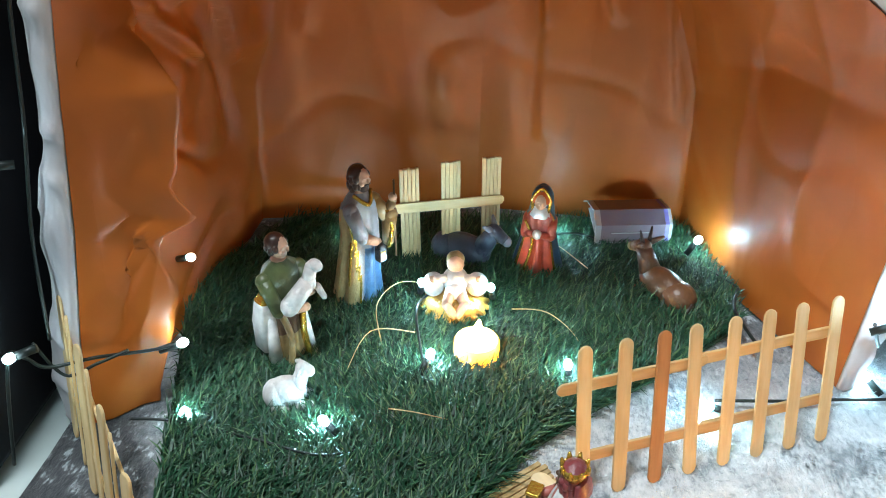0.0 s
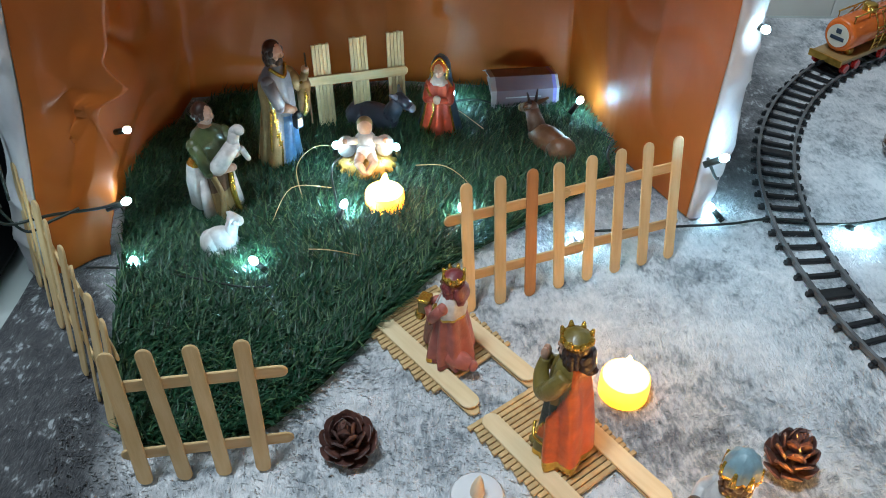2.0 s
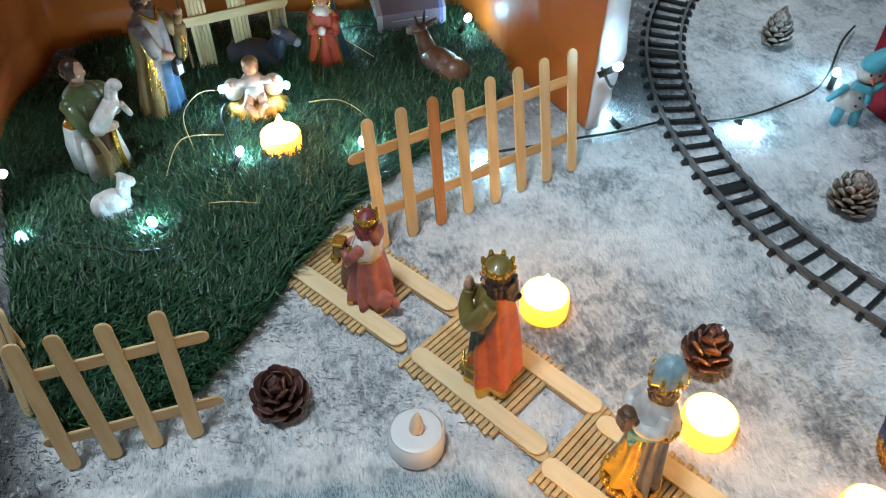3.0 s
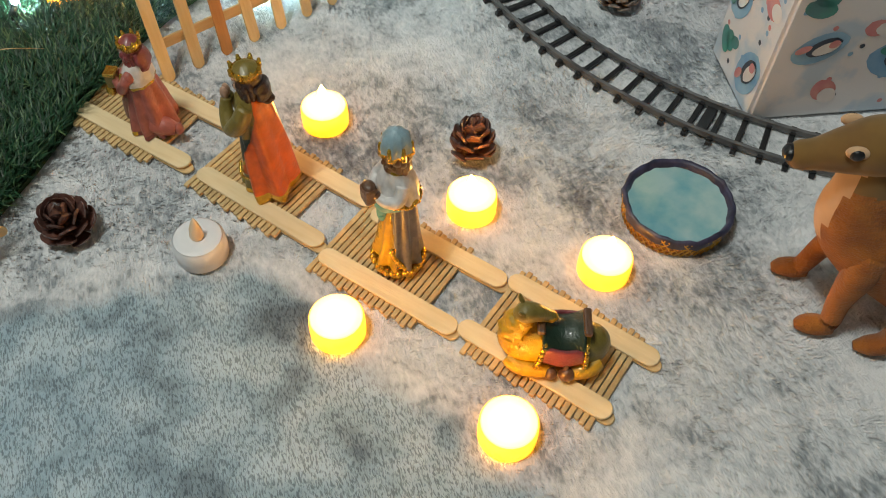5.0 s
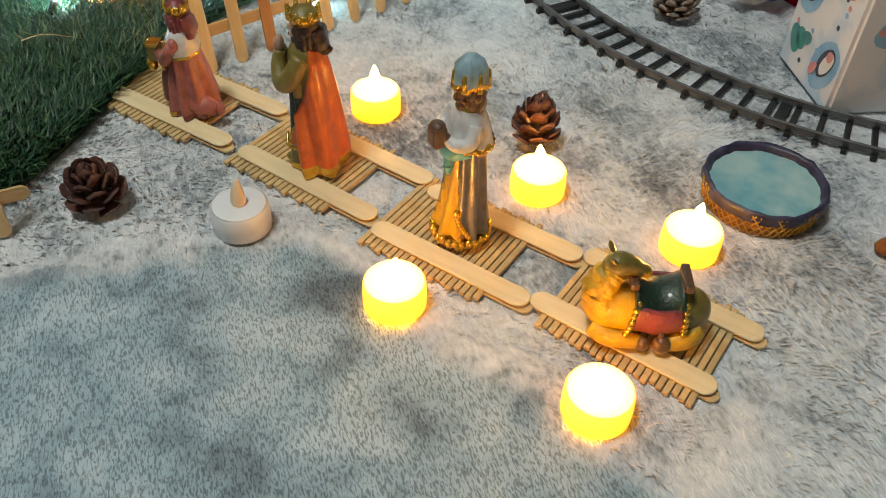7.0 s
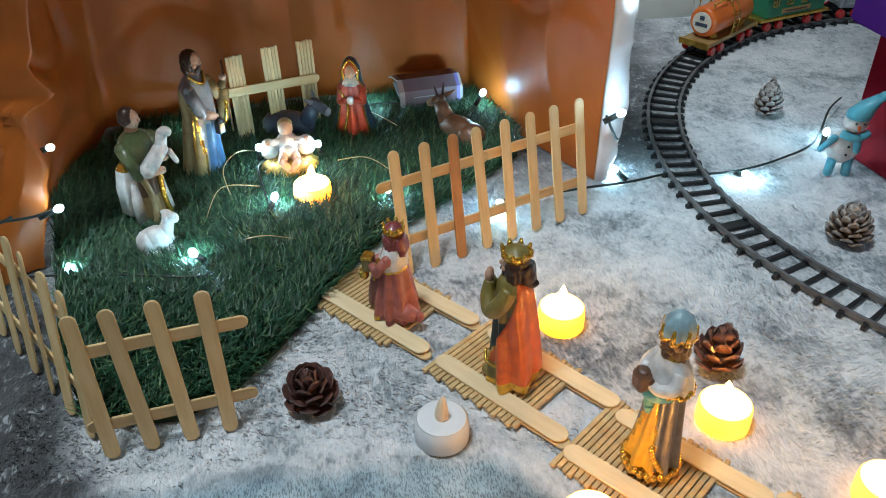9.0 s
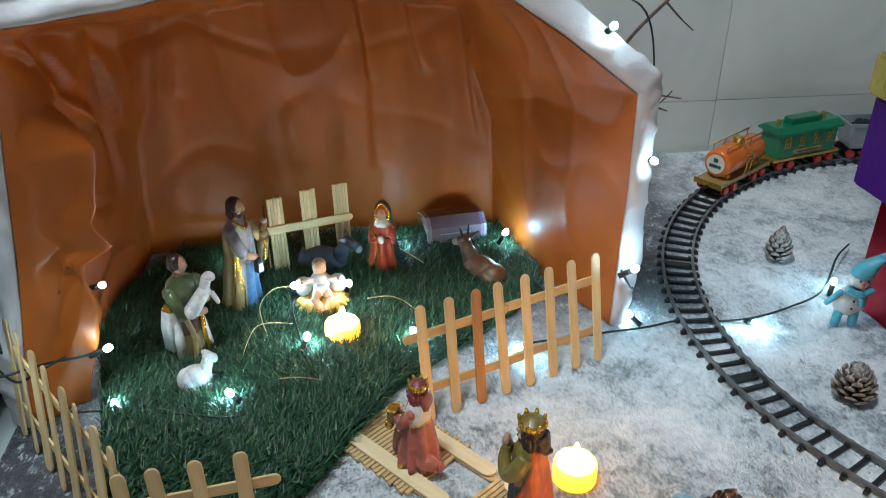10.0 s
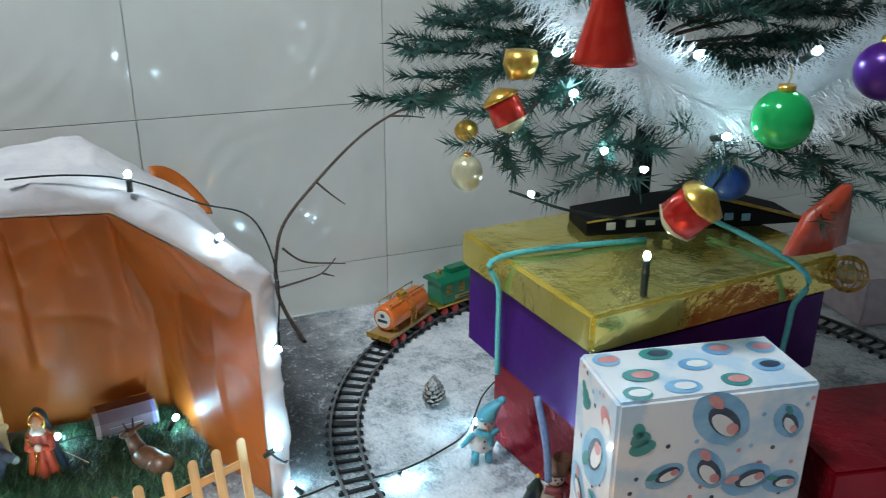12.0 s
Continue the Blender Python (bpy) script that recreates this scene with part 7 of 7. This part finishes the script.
fairy_string("string of white fairy lights lying in the grass",
             [([(-0.245, 0.47, 0.02), (-0.21, 0.478, 0.012), (-0.15, 0.462, 0.016), (-0.098, 0.452, 0.016), (-0.06, 0.478, 0.012), (-0.045, 0.53, 0.012), (-0.03, 0.56, 0.010), (0.03, 0.60, 0.014), (0.072, 0.57, 0.012), (0.075, 0.548, 0.012)], 0.0011),
              ([(-0.036, 0.545, 0.012), (-0.05, 0.60, 0.03), (-0.045, 0.64, 0.022), (-0.02, 0.665, 0.018)], 0.0011),
              ([(0.235, 0.69, 0.016), (0.205, 0.725, 0.014), (0.15, 0.74, 0.012), (0.10, 0.76, 0.020), (0.066, 0.757, 0.02)], 0.0011),
              ([(0.232, 0.60, 0.02), (0.225, 0.65, 0.018), (0.237, 0.69, 0.014)], 0.0016)],
             [((-0.212, 0.487, 0.013), (0.2, 0.5, 0.6)), ((-0.104, 0.478, 0.023), (-0.6, 0.2, 0.5)), ((-0.034, 0.556, 0.026), (0.3, 0.5, 0.5), BULB_BRIGHT), ((0.075, 0.556, 0.024), (-0.1, 0.3, 0.8)),
              ((0.205, 0.735, 0.036), (0.5, 0.3, 0.6)), ((0.066, 0.757, 0.030), (0.3, 0.3, 0.8)), ((-0.049, 0.634, 0.040), (0.1, -0.4, 0.8)), ((0.011, 0.632, 0.040), (-0.1, -0.4, 0.8)), ((-0.130, 0.735, 0.024), (0.2, 0.6, 0.5), BULB_DIM),
              ((-0.214, 0.511, 0.060), (0.7, 0.2, 0.2), BULB_DIM), ((-0.239, 0.606, 0.072), (0.6, -0.3, 0.3), BULB_DIM), ((0.296, 0.532, 0.098), (0.7, -0.1, 0.4))])
fairy_string("string of white fairy lights hung round the cave mouth",
             [([(-0.306, 0.42, 0.02), (-0.296, 0.435, 0.10), (-0.298, 0.455, 0.085), (-0.290, 0.462, 0.072), (-0.262, 0.478, 0.070), (-0.235, 0.500, 0.060), (-0.218, 0.509, 0.060)], 0.0013),
              ([(-0.300, 0.468, 0.088), (-0.282, 0.466, 0.062), (-0.262, 0.476, 0.066), (-0.245, 0.49, 0.068)], 0.0012),
              ([(-0.288, 0.47, 0.09), (-0.292, 0.490, 0.16), (-0.279, 0.496, 0.24), (-0.266, 0.500, 0.33), (-0.246, 0.506, 0.388), (-0.20, 0.522, 0.402), (-0.13, 0.54, 0.412), (-0.056, 0.565, 0.408)], 0.0013),
              ([(-0.20, 0.522, 0.402), (-0.16, 0.54, 0.408), (-0.11, 0.55, 0.404), (-0.056, 0.572, 0.412)], 0.0012),
              ([(-0.056, 0.565, 0.408), (-0.05, 0.60, 0.42), (-0.075, 0.90, 0.40), (-0.085, 1.03, 0.47), (-0.095, 1.035, 0.80), (-0.09, 1.035, 1.3)], 0.0026),
              ([(0.08, 0.60, 0.402), (0.13, 0.61, 0.398), (0.185, 0.615, 0.386), (0.25, 0.60, 0.358), (0.30, 0.60, 0.335), (0.325, 0.62, 0.26), (0.318, 0.60, 0.20)], 0.0010),
              ([(0.318, 0.60, 0.20), (0.325, 0.64, 0.12), (0.32, 0.61, 0.06), (0.31, 0.57, 0.05), (0.285, 0.54, 0.092)], 0.0014)],
             [((-0.292, 0.432, 0.105), (-0.7, -0.3, -0.2)), ((-0.297, 0.470, 0.222), (-0.6, -0.4, 0.1)), ((-0.205, 0.52, 0.406), (0.6, -0.2, 0.4)), ((-0.056, 0.566, 0.412), (0.2, -0.5, 0.5)),
              ((0.186, 0.614, 0.392), (0, 0, 1)), ((0.262, 0.572, 0.330), (0.2, -0.6, 0.5)), ((0.307, 0.548, 0.207), (0.1, -0.8, 0.2))], BULB_DIM)
fairy_string("string of white fairy lights lying on the snow by the track",
             [([(0.19, 0.545, 0.006), (0.25, 0.548, 0.008), (0.285, 0.555, 0.006), (0.33, 0.562, 0.004), (0.37, 0.57, 0.004), (0.41, 0.565, 0.003), (0.45, 0.565, 0.004), (0.50, 0.58, 0.004), (0.55, 0.60, 0.010), (0.60, 0.66, 0.016), (0.64, 0.70, 0.01)], 0.0013)],
             [((0.183, 0.534, 0.010), (-0.5, -0.3, 0.4)), ((0.316, 0.583, 0.008), (-0.5, 0.5, 0.4)), ((0.447, 0.550, 0.008), (0.1, -0.7, 0.4)), ((0.566, 0.606, 0.018), (0.2, 0.2, 0.8))])

# ---- bare twig by the wall ----
twig = thing("bare_twig", pose(0.42, 0.94, 0.0), "thin bare branched twig leaning by the wall", "twig")
O = Vector((0.42, 0.94, 0.0))
bm = bmesh.new()
P = [(0.421, 0.94, 0.0), (0.395, 0.94, 0.055), (0.383, 0.94, 0.10), (0.386, 0.94, 0.155), (0.402, 0.94, 0.205), (0.453, 0.94, 0.262), (0.515, 0.94, 0.318), (0.571, 0.94, 0.352), (0.625, 0.94, 0.368), (0.69, 0.93, 0.378)]
add_tube(bm, [Vector(p) - O for p in P], 0.0034, 7, 0, 6, 0.0014)
stem = part("stem", bm, M_BARK, twig)
for pts in ([(0.453, 0.94, 0.262), (0.475, 0.938, 0.240), (0.495, 0.936, 0.223)], [(0.396, 0.94, 0.164), (0.425, 0.935, 0.140), (0.470, 0.93, 0.132), (0.490, 0.93, 0.128)],
            [(0.383, 0.94, 0.10), (0.42, 0.935, 0.108), (0.452, 0.93, 0.118), (0.475, 0.93, 0.140)], [(0.571, 0.94, 0.352), (0.60, 0.936, 0.350), (0.626, 0.934, 0.346)], [(0.452, 0.93, 0.118), (0.470, 0.925, 0.112)]):
    part("side_shoot", bm_of(add_tube, [Vector(p) - O for p in pts], 0.0019, 6, 0, 5, 0.0008), M_BARK, twig)

# ---- black cabinet beside the display ----
cab = thing("black_cabinet", pose(-0.572, 0.728, -0.004), "tall matt black cabinet beside the display", "cabinet")
part("body", bm_of(add_box, (0, 0, 0.46), (0.50, 0.62, 0.90), 0, 0.006), M_BLACK, cab)
part("plinth", bm_of(add_box, (0, 0.01, 0.005), (0.48, 0.55, 0.01)), M_BLACK, cab)


# ---- christmas tree ----
TREE = Vector((0.86, 0.70, 0.0))


def build_tree():
    tr = thing("christmas_tree", Matrix.Translation(TREE), "artificial green fir tree with snowy tinsel and ornaments", "christmas tree")
    bm = bmesh.new()
    add_tube(bm, [(0, 0, 0.0), (0, 0, 0.6), (0, 0, 1.5)], 0.016, 12, 0, 3, 0.008)
    part("trunk", bm, M_BLACK, tr, "black metal trunk")
    bm = bmesh.new()
    for i in range(4):
        a = math.pi / 4 + math.pi / 2 * i
        add_tube(bm, [(0, 0, 0.05), (0.13 * math.cos(a), 0.13 * math.sin(a), 0.006)], 0.008, 8, 0, 2)
    part("stand", bm, M_BLACK, tr)
    rng = np.random.default_rng(11)
    tips = []
    specs = [(200, 0.43, 0.47, -0.02), (214, 0.42, 0.50, -0.08), (228, 0.43, 0.50, -0.09), (243, 0.42, 0.49, -0.06), (258, 0.42, 0.48, -0.08), (275, 0.40, 0.48, -0.08), (180, 0.34, 0.48, 0.00), (160, 0.28, 0.5, 0.0),
             (295, 0.40, 0.49, -0.06), (320, 0.38, 0.49, -0.04), (345, 0.36, 0.5, 0), (15, 0.36, 0.5, 0), (50, 0.32, 0.5, 0), (120, 0.28, 0.5, 0),
             (206, 0.42, 0.60, -0.02), (222, 0.40, 0.58, -0.02), (238, 0.41, 0.58, -0.01), (252, 0.40, 0.60, -0.02), (268, 0.38, 0.59, 0.0), (285, 0.38, 0.6, 0), (190, 0.36, 0.62, 0.0), (310, 0.36, 0.6, 0), (340, 0.34, 0.6, 0),
             (212, 0.37, 0.70, 0.0), (232, 0.36, 0.71, 0.0), (250, 0.36, 0.70, 0.0), (272, 0.34, 0.72, 0), (195, 0.33, 0.72, 0), (300, 0.33, 0.7, 0),
             (220, 0.33, 0.84, 0.0), (245, 0.31, 0.84, 0.0), (270, 0.30, 0.84, 0), (200, 0.28, 0.84, 0)]
    for deg, ln, z, drop in specs:
        a = radians(deg)
        d = Vector((math.cos(a), math.sin(a), 0))
        side = Vector((-d.y, d.x, 0))
        path = smooth_path([Vector((0, 0, z - 0.02)), d * ln * 0.5 + Vector((0, 0, z + 0.015 + drop * 0.3)), d * ln + Vector((0, 0, z + drop))], 10)
        br = part("branch", bm_of(add_tube, [path[0], path[10], path[-1]], 0.003, 6, 0, 6, 0.0012), M_BARK, tr)
        stems = [(path[4:], 1.0)]
        for k in range(7, 20, 2):
            for s in (-1, 1):
                o = path[k]
                L = ln * 0.34 * (1 - 0.6 * (k / 20)) * rng.uniform(0.8, 1.2)
                e = o + (d * 0.8 + side * s * 0.75).normalized() * L + Vector((0, 0, rng.uniform(-0.02, 0.025)))
                stems.append(([o.lerp(e, t / 8) for t in range(9)], 0.9))
        vs, fs = [], []
        for st, kk in stems:
            for p, q in zip(st, st[1:]):
                ax = (q - p).normalized()
                u = ax.cross(Vector((0, 0, 1))).normalized()
                w = ax.cross(u)
                for _ in range(int(max(6, (q - p).length / 0.00075))):
                    t, ph = rng.uniform(), rng.uniform(0, 2 * math.pi)
                    b0 = p.lerp(q, t)
                    out = (u * math.cos(ph) + w * math.sin(ph)) * 0.9 + ax * rng.uniform(0.4, 0.9)
                    tip = b0 + out.normalized() * rng.uniform(0.015, 0.027) * kk
                    sd = out.cross(ax).normalized() * 0.0013
                    n = len(vs)
                    vs += [b0 - sd, b0 + sd, tip]
                    fs.append((n, n + 1, n + 2))
        nd = raw_mesh("needles", vs, fs, M_NEEDLE, br)
        tagged(nd, kind="stuff")
    return tr


build_tree()


def garland(label, pts, r, count, seedv):
    g = thing("tinsel_garland", pose(0, 0, 0), label, "garland", "garlands")
    rng = np.random.default_rng(seedv)
    path = smooth_path(pts, 20)
    part("cord", bm_of(add_tube, pts, 0.0012, 5, 0, 10), M_TINSEL, g)
    vs, fs = [], []
    for _ in range(count):
        i = int(rng.integers(0, len(path) - 1))
        p = path[i].lerp(path[i + 1], rng.uniform())
        d = Vector(rng.normal(size=3)).normalized()
        q = p + d * r * rng.uniform(0.6, 1.1)
        q.z -= r * 0.12
        s = d.cross(Vector((0.3, 0.7, 0.2))).normalized() * 0.0004
        n = len(vs)
        vs += [p - s, p + s, q + s * 0.4, q - s * 0.4]
        fs.append((n, n + 1, n + 2, n + 3))
    tagged(raw_mesh("tinsel", vs, fs, M_TINSEL, g), kind="stuff")


garland("fluffy white tinsel garland draped over the fir branches", [(0.545, 0.475, 0.60), (0.60, 0.39, 0.52), (0.66, 0.36, 0.475), (0.73, 0.34, 0.47), (0.80, 0.33, 0.50), (0.90, 0.32, 0.56)], 0.045, 9000, 3)
garland("fluffy white tinsel garland in the upper branches", [(0.53, 0.55, 0.66), (0.58, 0.45, 0.66), (0.68, 0.38, 0.63), (0.80, 0.34, 0.62), (0.92, 0.32, 0.66)], 0.04, 6000, 5)


# ---- ornaments ----
def ornament(name, p, label, pieces, turn=0, tilt=0):
    o = thing(name, pose(*p, tilt, tilt * 0.5, turn), label, "ornament", "tree ornaments")
    for nm, bm, mt in pieces:
        part(nm, bm, mt, o, "", True)
    return o


def ball_parts(r, mt, sx=1.0):
    return [("ball", bm_of(add_ball, (0, 0, -r), (r, r, r * sx), 0, 24, 16), mt), ("cap", bm_of(add_loft, [(-0.002, 0, 0, r * 0.3, r * 0.3), (0.004, 0, 0, r * 0.28, r * 0.28)], 0, 12), M_GOLD),
            ("loop", bm_of(add_tube, [(0, 0, 0.004), (0.003, 0, 0.012), (0, 0, 0.02)], 0.0006, 5, 0, 4), M_GOLD)]


def wire_ball(bm, c, r):
    """Rings of thin wire that cross at the poles."""
    for i in range(6):
        a = math.pi * i / 6
        add_tube(bm, [(c[0] + r * math.sin(t) * math.cos(a), c[1] + r * math.sin(t) * math.sin(a), c[2] + r * math.cos(t)) for t in [2 * math.pi * j / 16 for j in range(17)]], 0.0009, 5, 0, 1)
    for z in (-0.5, 0.0, 0.5):
        q = math.sqrt(1 - z * z)
        add_tube(bm, [(c[0] + r * q * math.cos(t), c[1] + r * q * math.sin(t), c[2] + r * z) for t in [2 * math.pi * j / 20 for j in range(21)]], 0.0009, 5, 0, 1)


def bell_parts(k, mt):
    return [("bell", bm_of(add_loft, [(-0.066 * k, 0, 0, 0.024 * k, 0.024 * k), (-0.060 * k, 0, 0, 0.022 * k, 0.022 * k), (-0.030 * k, 0, 0, 0.013 * k, 0.013 * k), (-0.008 * k, 0, 0, 0.008 * k, 0.008 * k), (0, 0, 0, 0.003 * k, 0.003 * k)], 0, 22), mt),
            ("hook", bm_of(add_tube, [(0, 0, 0), (0, 0, 0.015)], 0.0007, 5, 0, 1), M_GOLD)]


def drum_parts(k):
    return [("drum", bm_of(add_loft, [(-0.020 * k, 0, 0, 0.010 * k, 0.010 * k), (-0.012 * k, 0, 0, 0.019 * k, 0.019 * k), (0.012 * k, 0, 0, 0.019 * k, 0.019 * k), (0.020 * k, 0, 0, 0.010 * k, 0.010 * k)], 0, 8), M_REDORN),
            ("gold_frame", bm_of(add_loft, [(0.0125 * k, 0, 0, 0.0205 * k, 0.0205 * k), (0.016 * k, 0, 0, 0.0205 * k, 0.0205 * k), (0.022 * k, 0, 0, 0.011 * k, 0.011 * k), (0.026 * k, 0, 0, 0.004 * k, 0.004 * k)], 0, 8), M_GOLD),
            ("lower_frame", bm_of(add_loft, [(-0.024 * k, 0, 0, 0.005 * k, 0.005 * k), (-0.020 * k, 0, 0, 0.012 * k, 0.012 * k), (-0.013 * k, 0, 0, 0.0202 * k, 0.0202 * k)], 0, 8), M_CLEARORN)]


ornament("glass_ball", (0.505, 0.515, 0.402), "champagne glass drop ornament hanging from a branch", ball_parts(0.0165, M_CLEARORN, 1.15))
ornament("gold_knot", (0.503, 0.513, 0.430), "small gold bow ornament above the glass drop", [("bow", bm_of(add_ball, (0, 0, 0), (0.013, 0.008, 0.011), 0, 10, 7), M_GOLD)])
ornament("red_drum", (0.512, 0.446, 0.462), "small red and gold lantern ornament on the fir", drum_parts(0.85), 20, -25)
ornament("gold_cup", (0.522, 0.44, 0.505), "small orange gold ornament on the fir", [("cup", bm_of(add_loft, [(-0.012, 0, 0, 0.012, 0.012), (0.0, 0, 0, 0.016, 0.016), (0.012, 0, 0, 0.014, 0.014)], 0, 16), M_GOLD)])
ornament("red_bell", (0.555, 0.358, 0.592), "shiny red cone bell ornament on the fir", bell_parts(1.15, M_REDORN))
ornament("green_ball", (0.688, 0.290, 0.497), "shiny green glass ball ornament on the fir", ball_parts(0.025, M_GREENORN))
ornament("purple_ball", (0.765, 0.265, 0.535), "dark purple glass ball ornament on the fir", ball_parts(0.024, M_PURPLE))
ornament("red_lantern", (0.612, 0.300, 0.398), "red and gold faceted lantern ornament above the gold box", drum_parts(1.05), 10, 38)
ornament("red_bow", (0.735, 0.270, 0.392), "bright red felt bow hanging from the fir", [("bow", bm_of(add_loft, [(-0.035, -0.01, 0, 0.034, 0.006), (0.0, 0, 0, 0.026, 0.007), (0.022, 0.018, 0, 0.006, 0.004)], 0, 12, 5, 0.2), F["red"])])

ornament("gold_filigree_ball", (0.887, 0.36, 0.293), "gold wire filigree ball ornament by the gold lid", [
    ("core", bm_of(add_ball, (0, 0, -0.020), 0.011, 0, 14, 10), M_CLEARORN),
    ("wires", bm_of(wire_ball, (0, 0, -0.020), 0.020), M_GOLD)])
ornament("blue_felt_ball", (0.796, 0.46, 0.382), "blue felt ball ornament low in the fir", ball_parts(0.024, F["royal"], 0.85))
fairy_string("string of white fairy lights wound through the fir",
             [([(0.60, 0.60, 0.33), (0.587, 0.526, 0.345), (0.62, 0.50, 0.335), (0.68, 0.48, 0.325), (0.74, 0.45, 0.335), (0.80, 0.45, 0.40)], 0.0016),
              ([(0.56, 0.42, 0.60), (0.59, 0.40, 0.575), (0.64, 0.37, 0.585)], 0.0016),
              ([(0.62, 0.36, 0.330), (0.621, 0.361, 0.310), (0.622, 0.362, 0.293)], 0.0036)],
             [((0.587, 0.526, 0.350), (-0.5, -0.3, 0.2)), ((0.591, 0.400, 0.428), (-0.3, -0.5, 0.2)), ((0.525, 0.470, 0.445), (0, -0.6, 0.4)), ((0.570, 0.425, 0.478), (0, -0.6, 0.4)), ((0.553, 0.43, 0.515), (0, -0.6, 0.4)),
              ((0.655, 0.315, 0.455), (0, -0.6, 0.2)), ((0.640, 0.345, 0.520), (0, -0.6, 0.4)), ((0.725, 0.300, 0.525), (0, -0.6, 0.4)), ((0.66, 0.43, 0.395), (0, -0.6, 0.2)), ((0.575, 0.39, 0.60), (0, -0.6, 0.4)), ((0.62, 0.36, 0.335), (0, 0, 1))], BULB_DIM)

# ---- black card on the gold box ----
card = thing("black_pennant", pose(0.79, 0.530, 0.2905, 0, 0, -12), "black wedge-shaped card with gold edge lying on the gold lid", "card")
outline = [(-0.125, 0.0), (-0.125, 0.016), (-0.060, 0.024), (0.0, 0.030), (0.022, 0.040), (0.145, 0.006), (0.145, 0.0)]
bm = bmesh.new()
rows = [[bm.verts.new((x, y, z)) for x, z in outline] for y in (-0.030, 0.030)]
bm.faces.new(rows[0])
bm.faces.new(rows[1][::-1])
for j in range(len(outline)):
    bm.faces.new((rows[0][j], rows[1][j], rows[1][(j + 1) % 7], rows[0][(j + 1) % 7]))
bmesh.ops.recalc_face_normals(bm, faces=bm.faces)
part("body", bm, M_BLACK, card)
part("gold_edge", bm_of(add_tube, [(0.022, -0.0305, 0.040), (0.145, -0.0305, 0.006)], 0.0024, 6, 0, 1), M_GOLD, card)
part("gold_edge", bm_of(add_tube, [(-0.125, -0.0305, 0.016), (0.0, -0.0305, 0.030)], 0.0012, 6, 0, 1), M_GOLD, card)
for x, z in ((-0.096, 0.010), (-0.072, 0.012), (-0.048, 0.013), (-0.024, 0.014), (0.050, 0.013), (0.072, 0.011)):
    part("stud", bm_of(add_box, (x, -0.0305, z), (0.011, 0.0016, 0.009), 0, 0.0007), M_CREAM if x < 0.04 else M_PBLUE, card)

# ---- dry straws in the grass ----
for k, pts in enumerate(([(-0.075, 0.575, 0.012), (-0.085, 0.61, 0.030), (-0.07, 0.64, 0.034), (-0.045, 0.66, 0.02)], [(0.03, 0.63, 0.02), (0.06, 0.62, 0.026), (0.085, 0.60, 0.016), (0.09, 0.57, 0.010)],
                         [(-0.06, 0.50, 0.018), (-0.04, 0.49, 0.026), (-0.015, 0.495, 0.016)], [(0.10, 0.70, 0.02), (0.075, 0.725, 0.026), (0.065, 0.75, 0.016)],
                         [(-0.05, 0.59, 0.02), (-0.085, 0.575, 0.03), (-0.10, 0.54, 0.014)])):
    st = thing("dry_straw", Matrix.Translation(pts[0]), "thin dry brown straw lying in the grass", "straw", "dry straws")
    part("stem", bm_of(add_tube, [Vector(p) - Vector(pts[0]) for p in pts], 0.0006, 5, 0, 6, 0.0003), M_BAMBOO, st)

# ---- wall tiles ----
TW, TH = 0.3825, 0.272
tile = mesh_data("tile", bm_of(add_box, (0, 0, 0), (TW - 0.0011, 0.008, TH - 0.0011), 0, 0.0004), M_TILE)
for i in range(-5, 5):
    for j in range(0, 9):
        z = 0.079 + TH * (j - 0.5)
        shared("tile", tile, wall_north, Matrix.Translation((0.6 + TW * (i + 0.5), WALL_Y + 0.0045, z)))
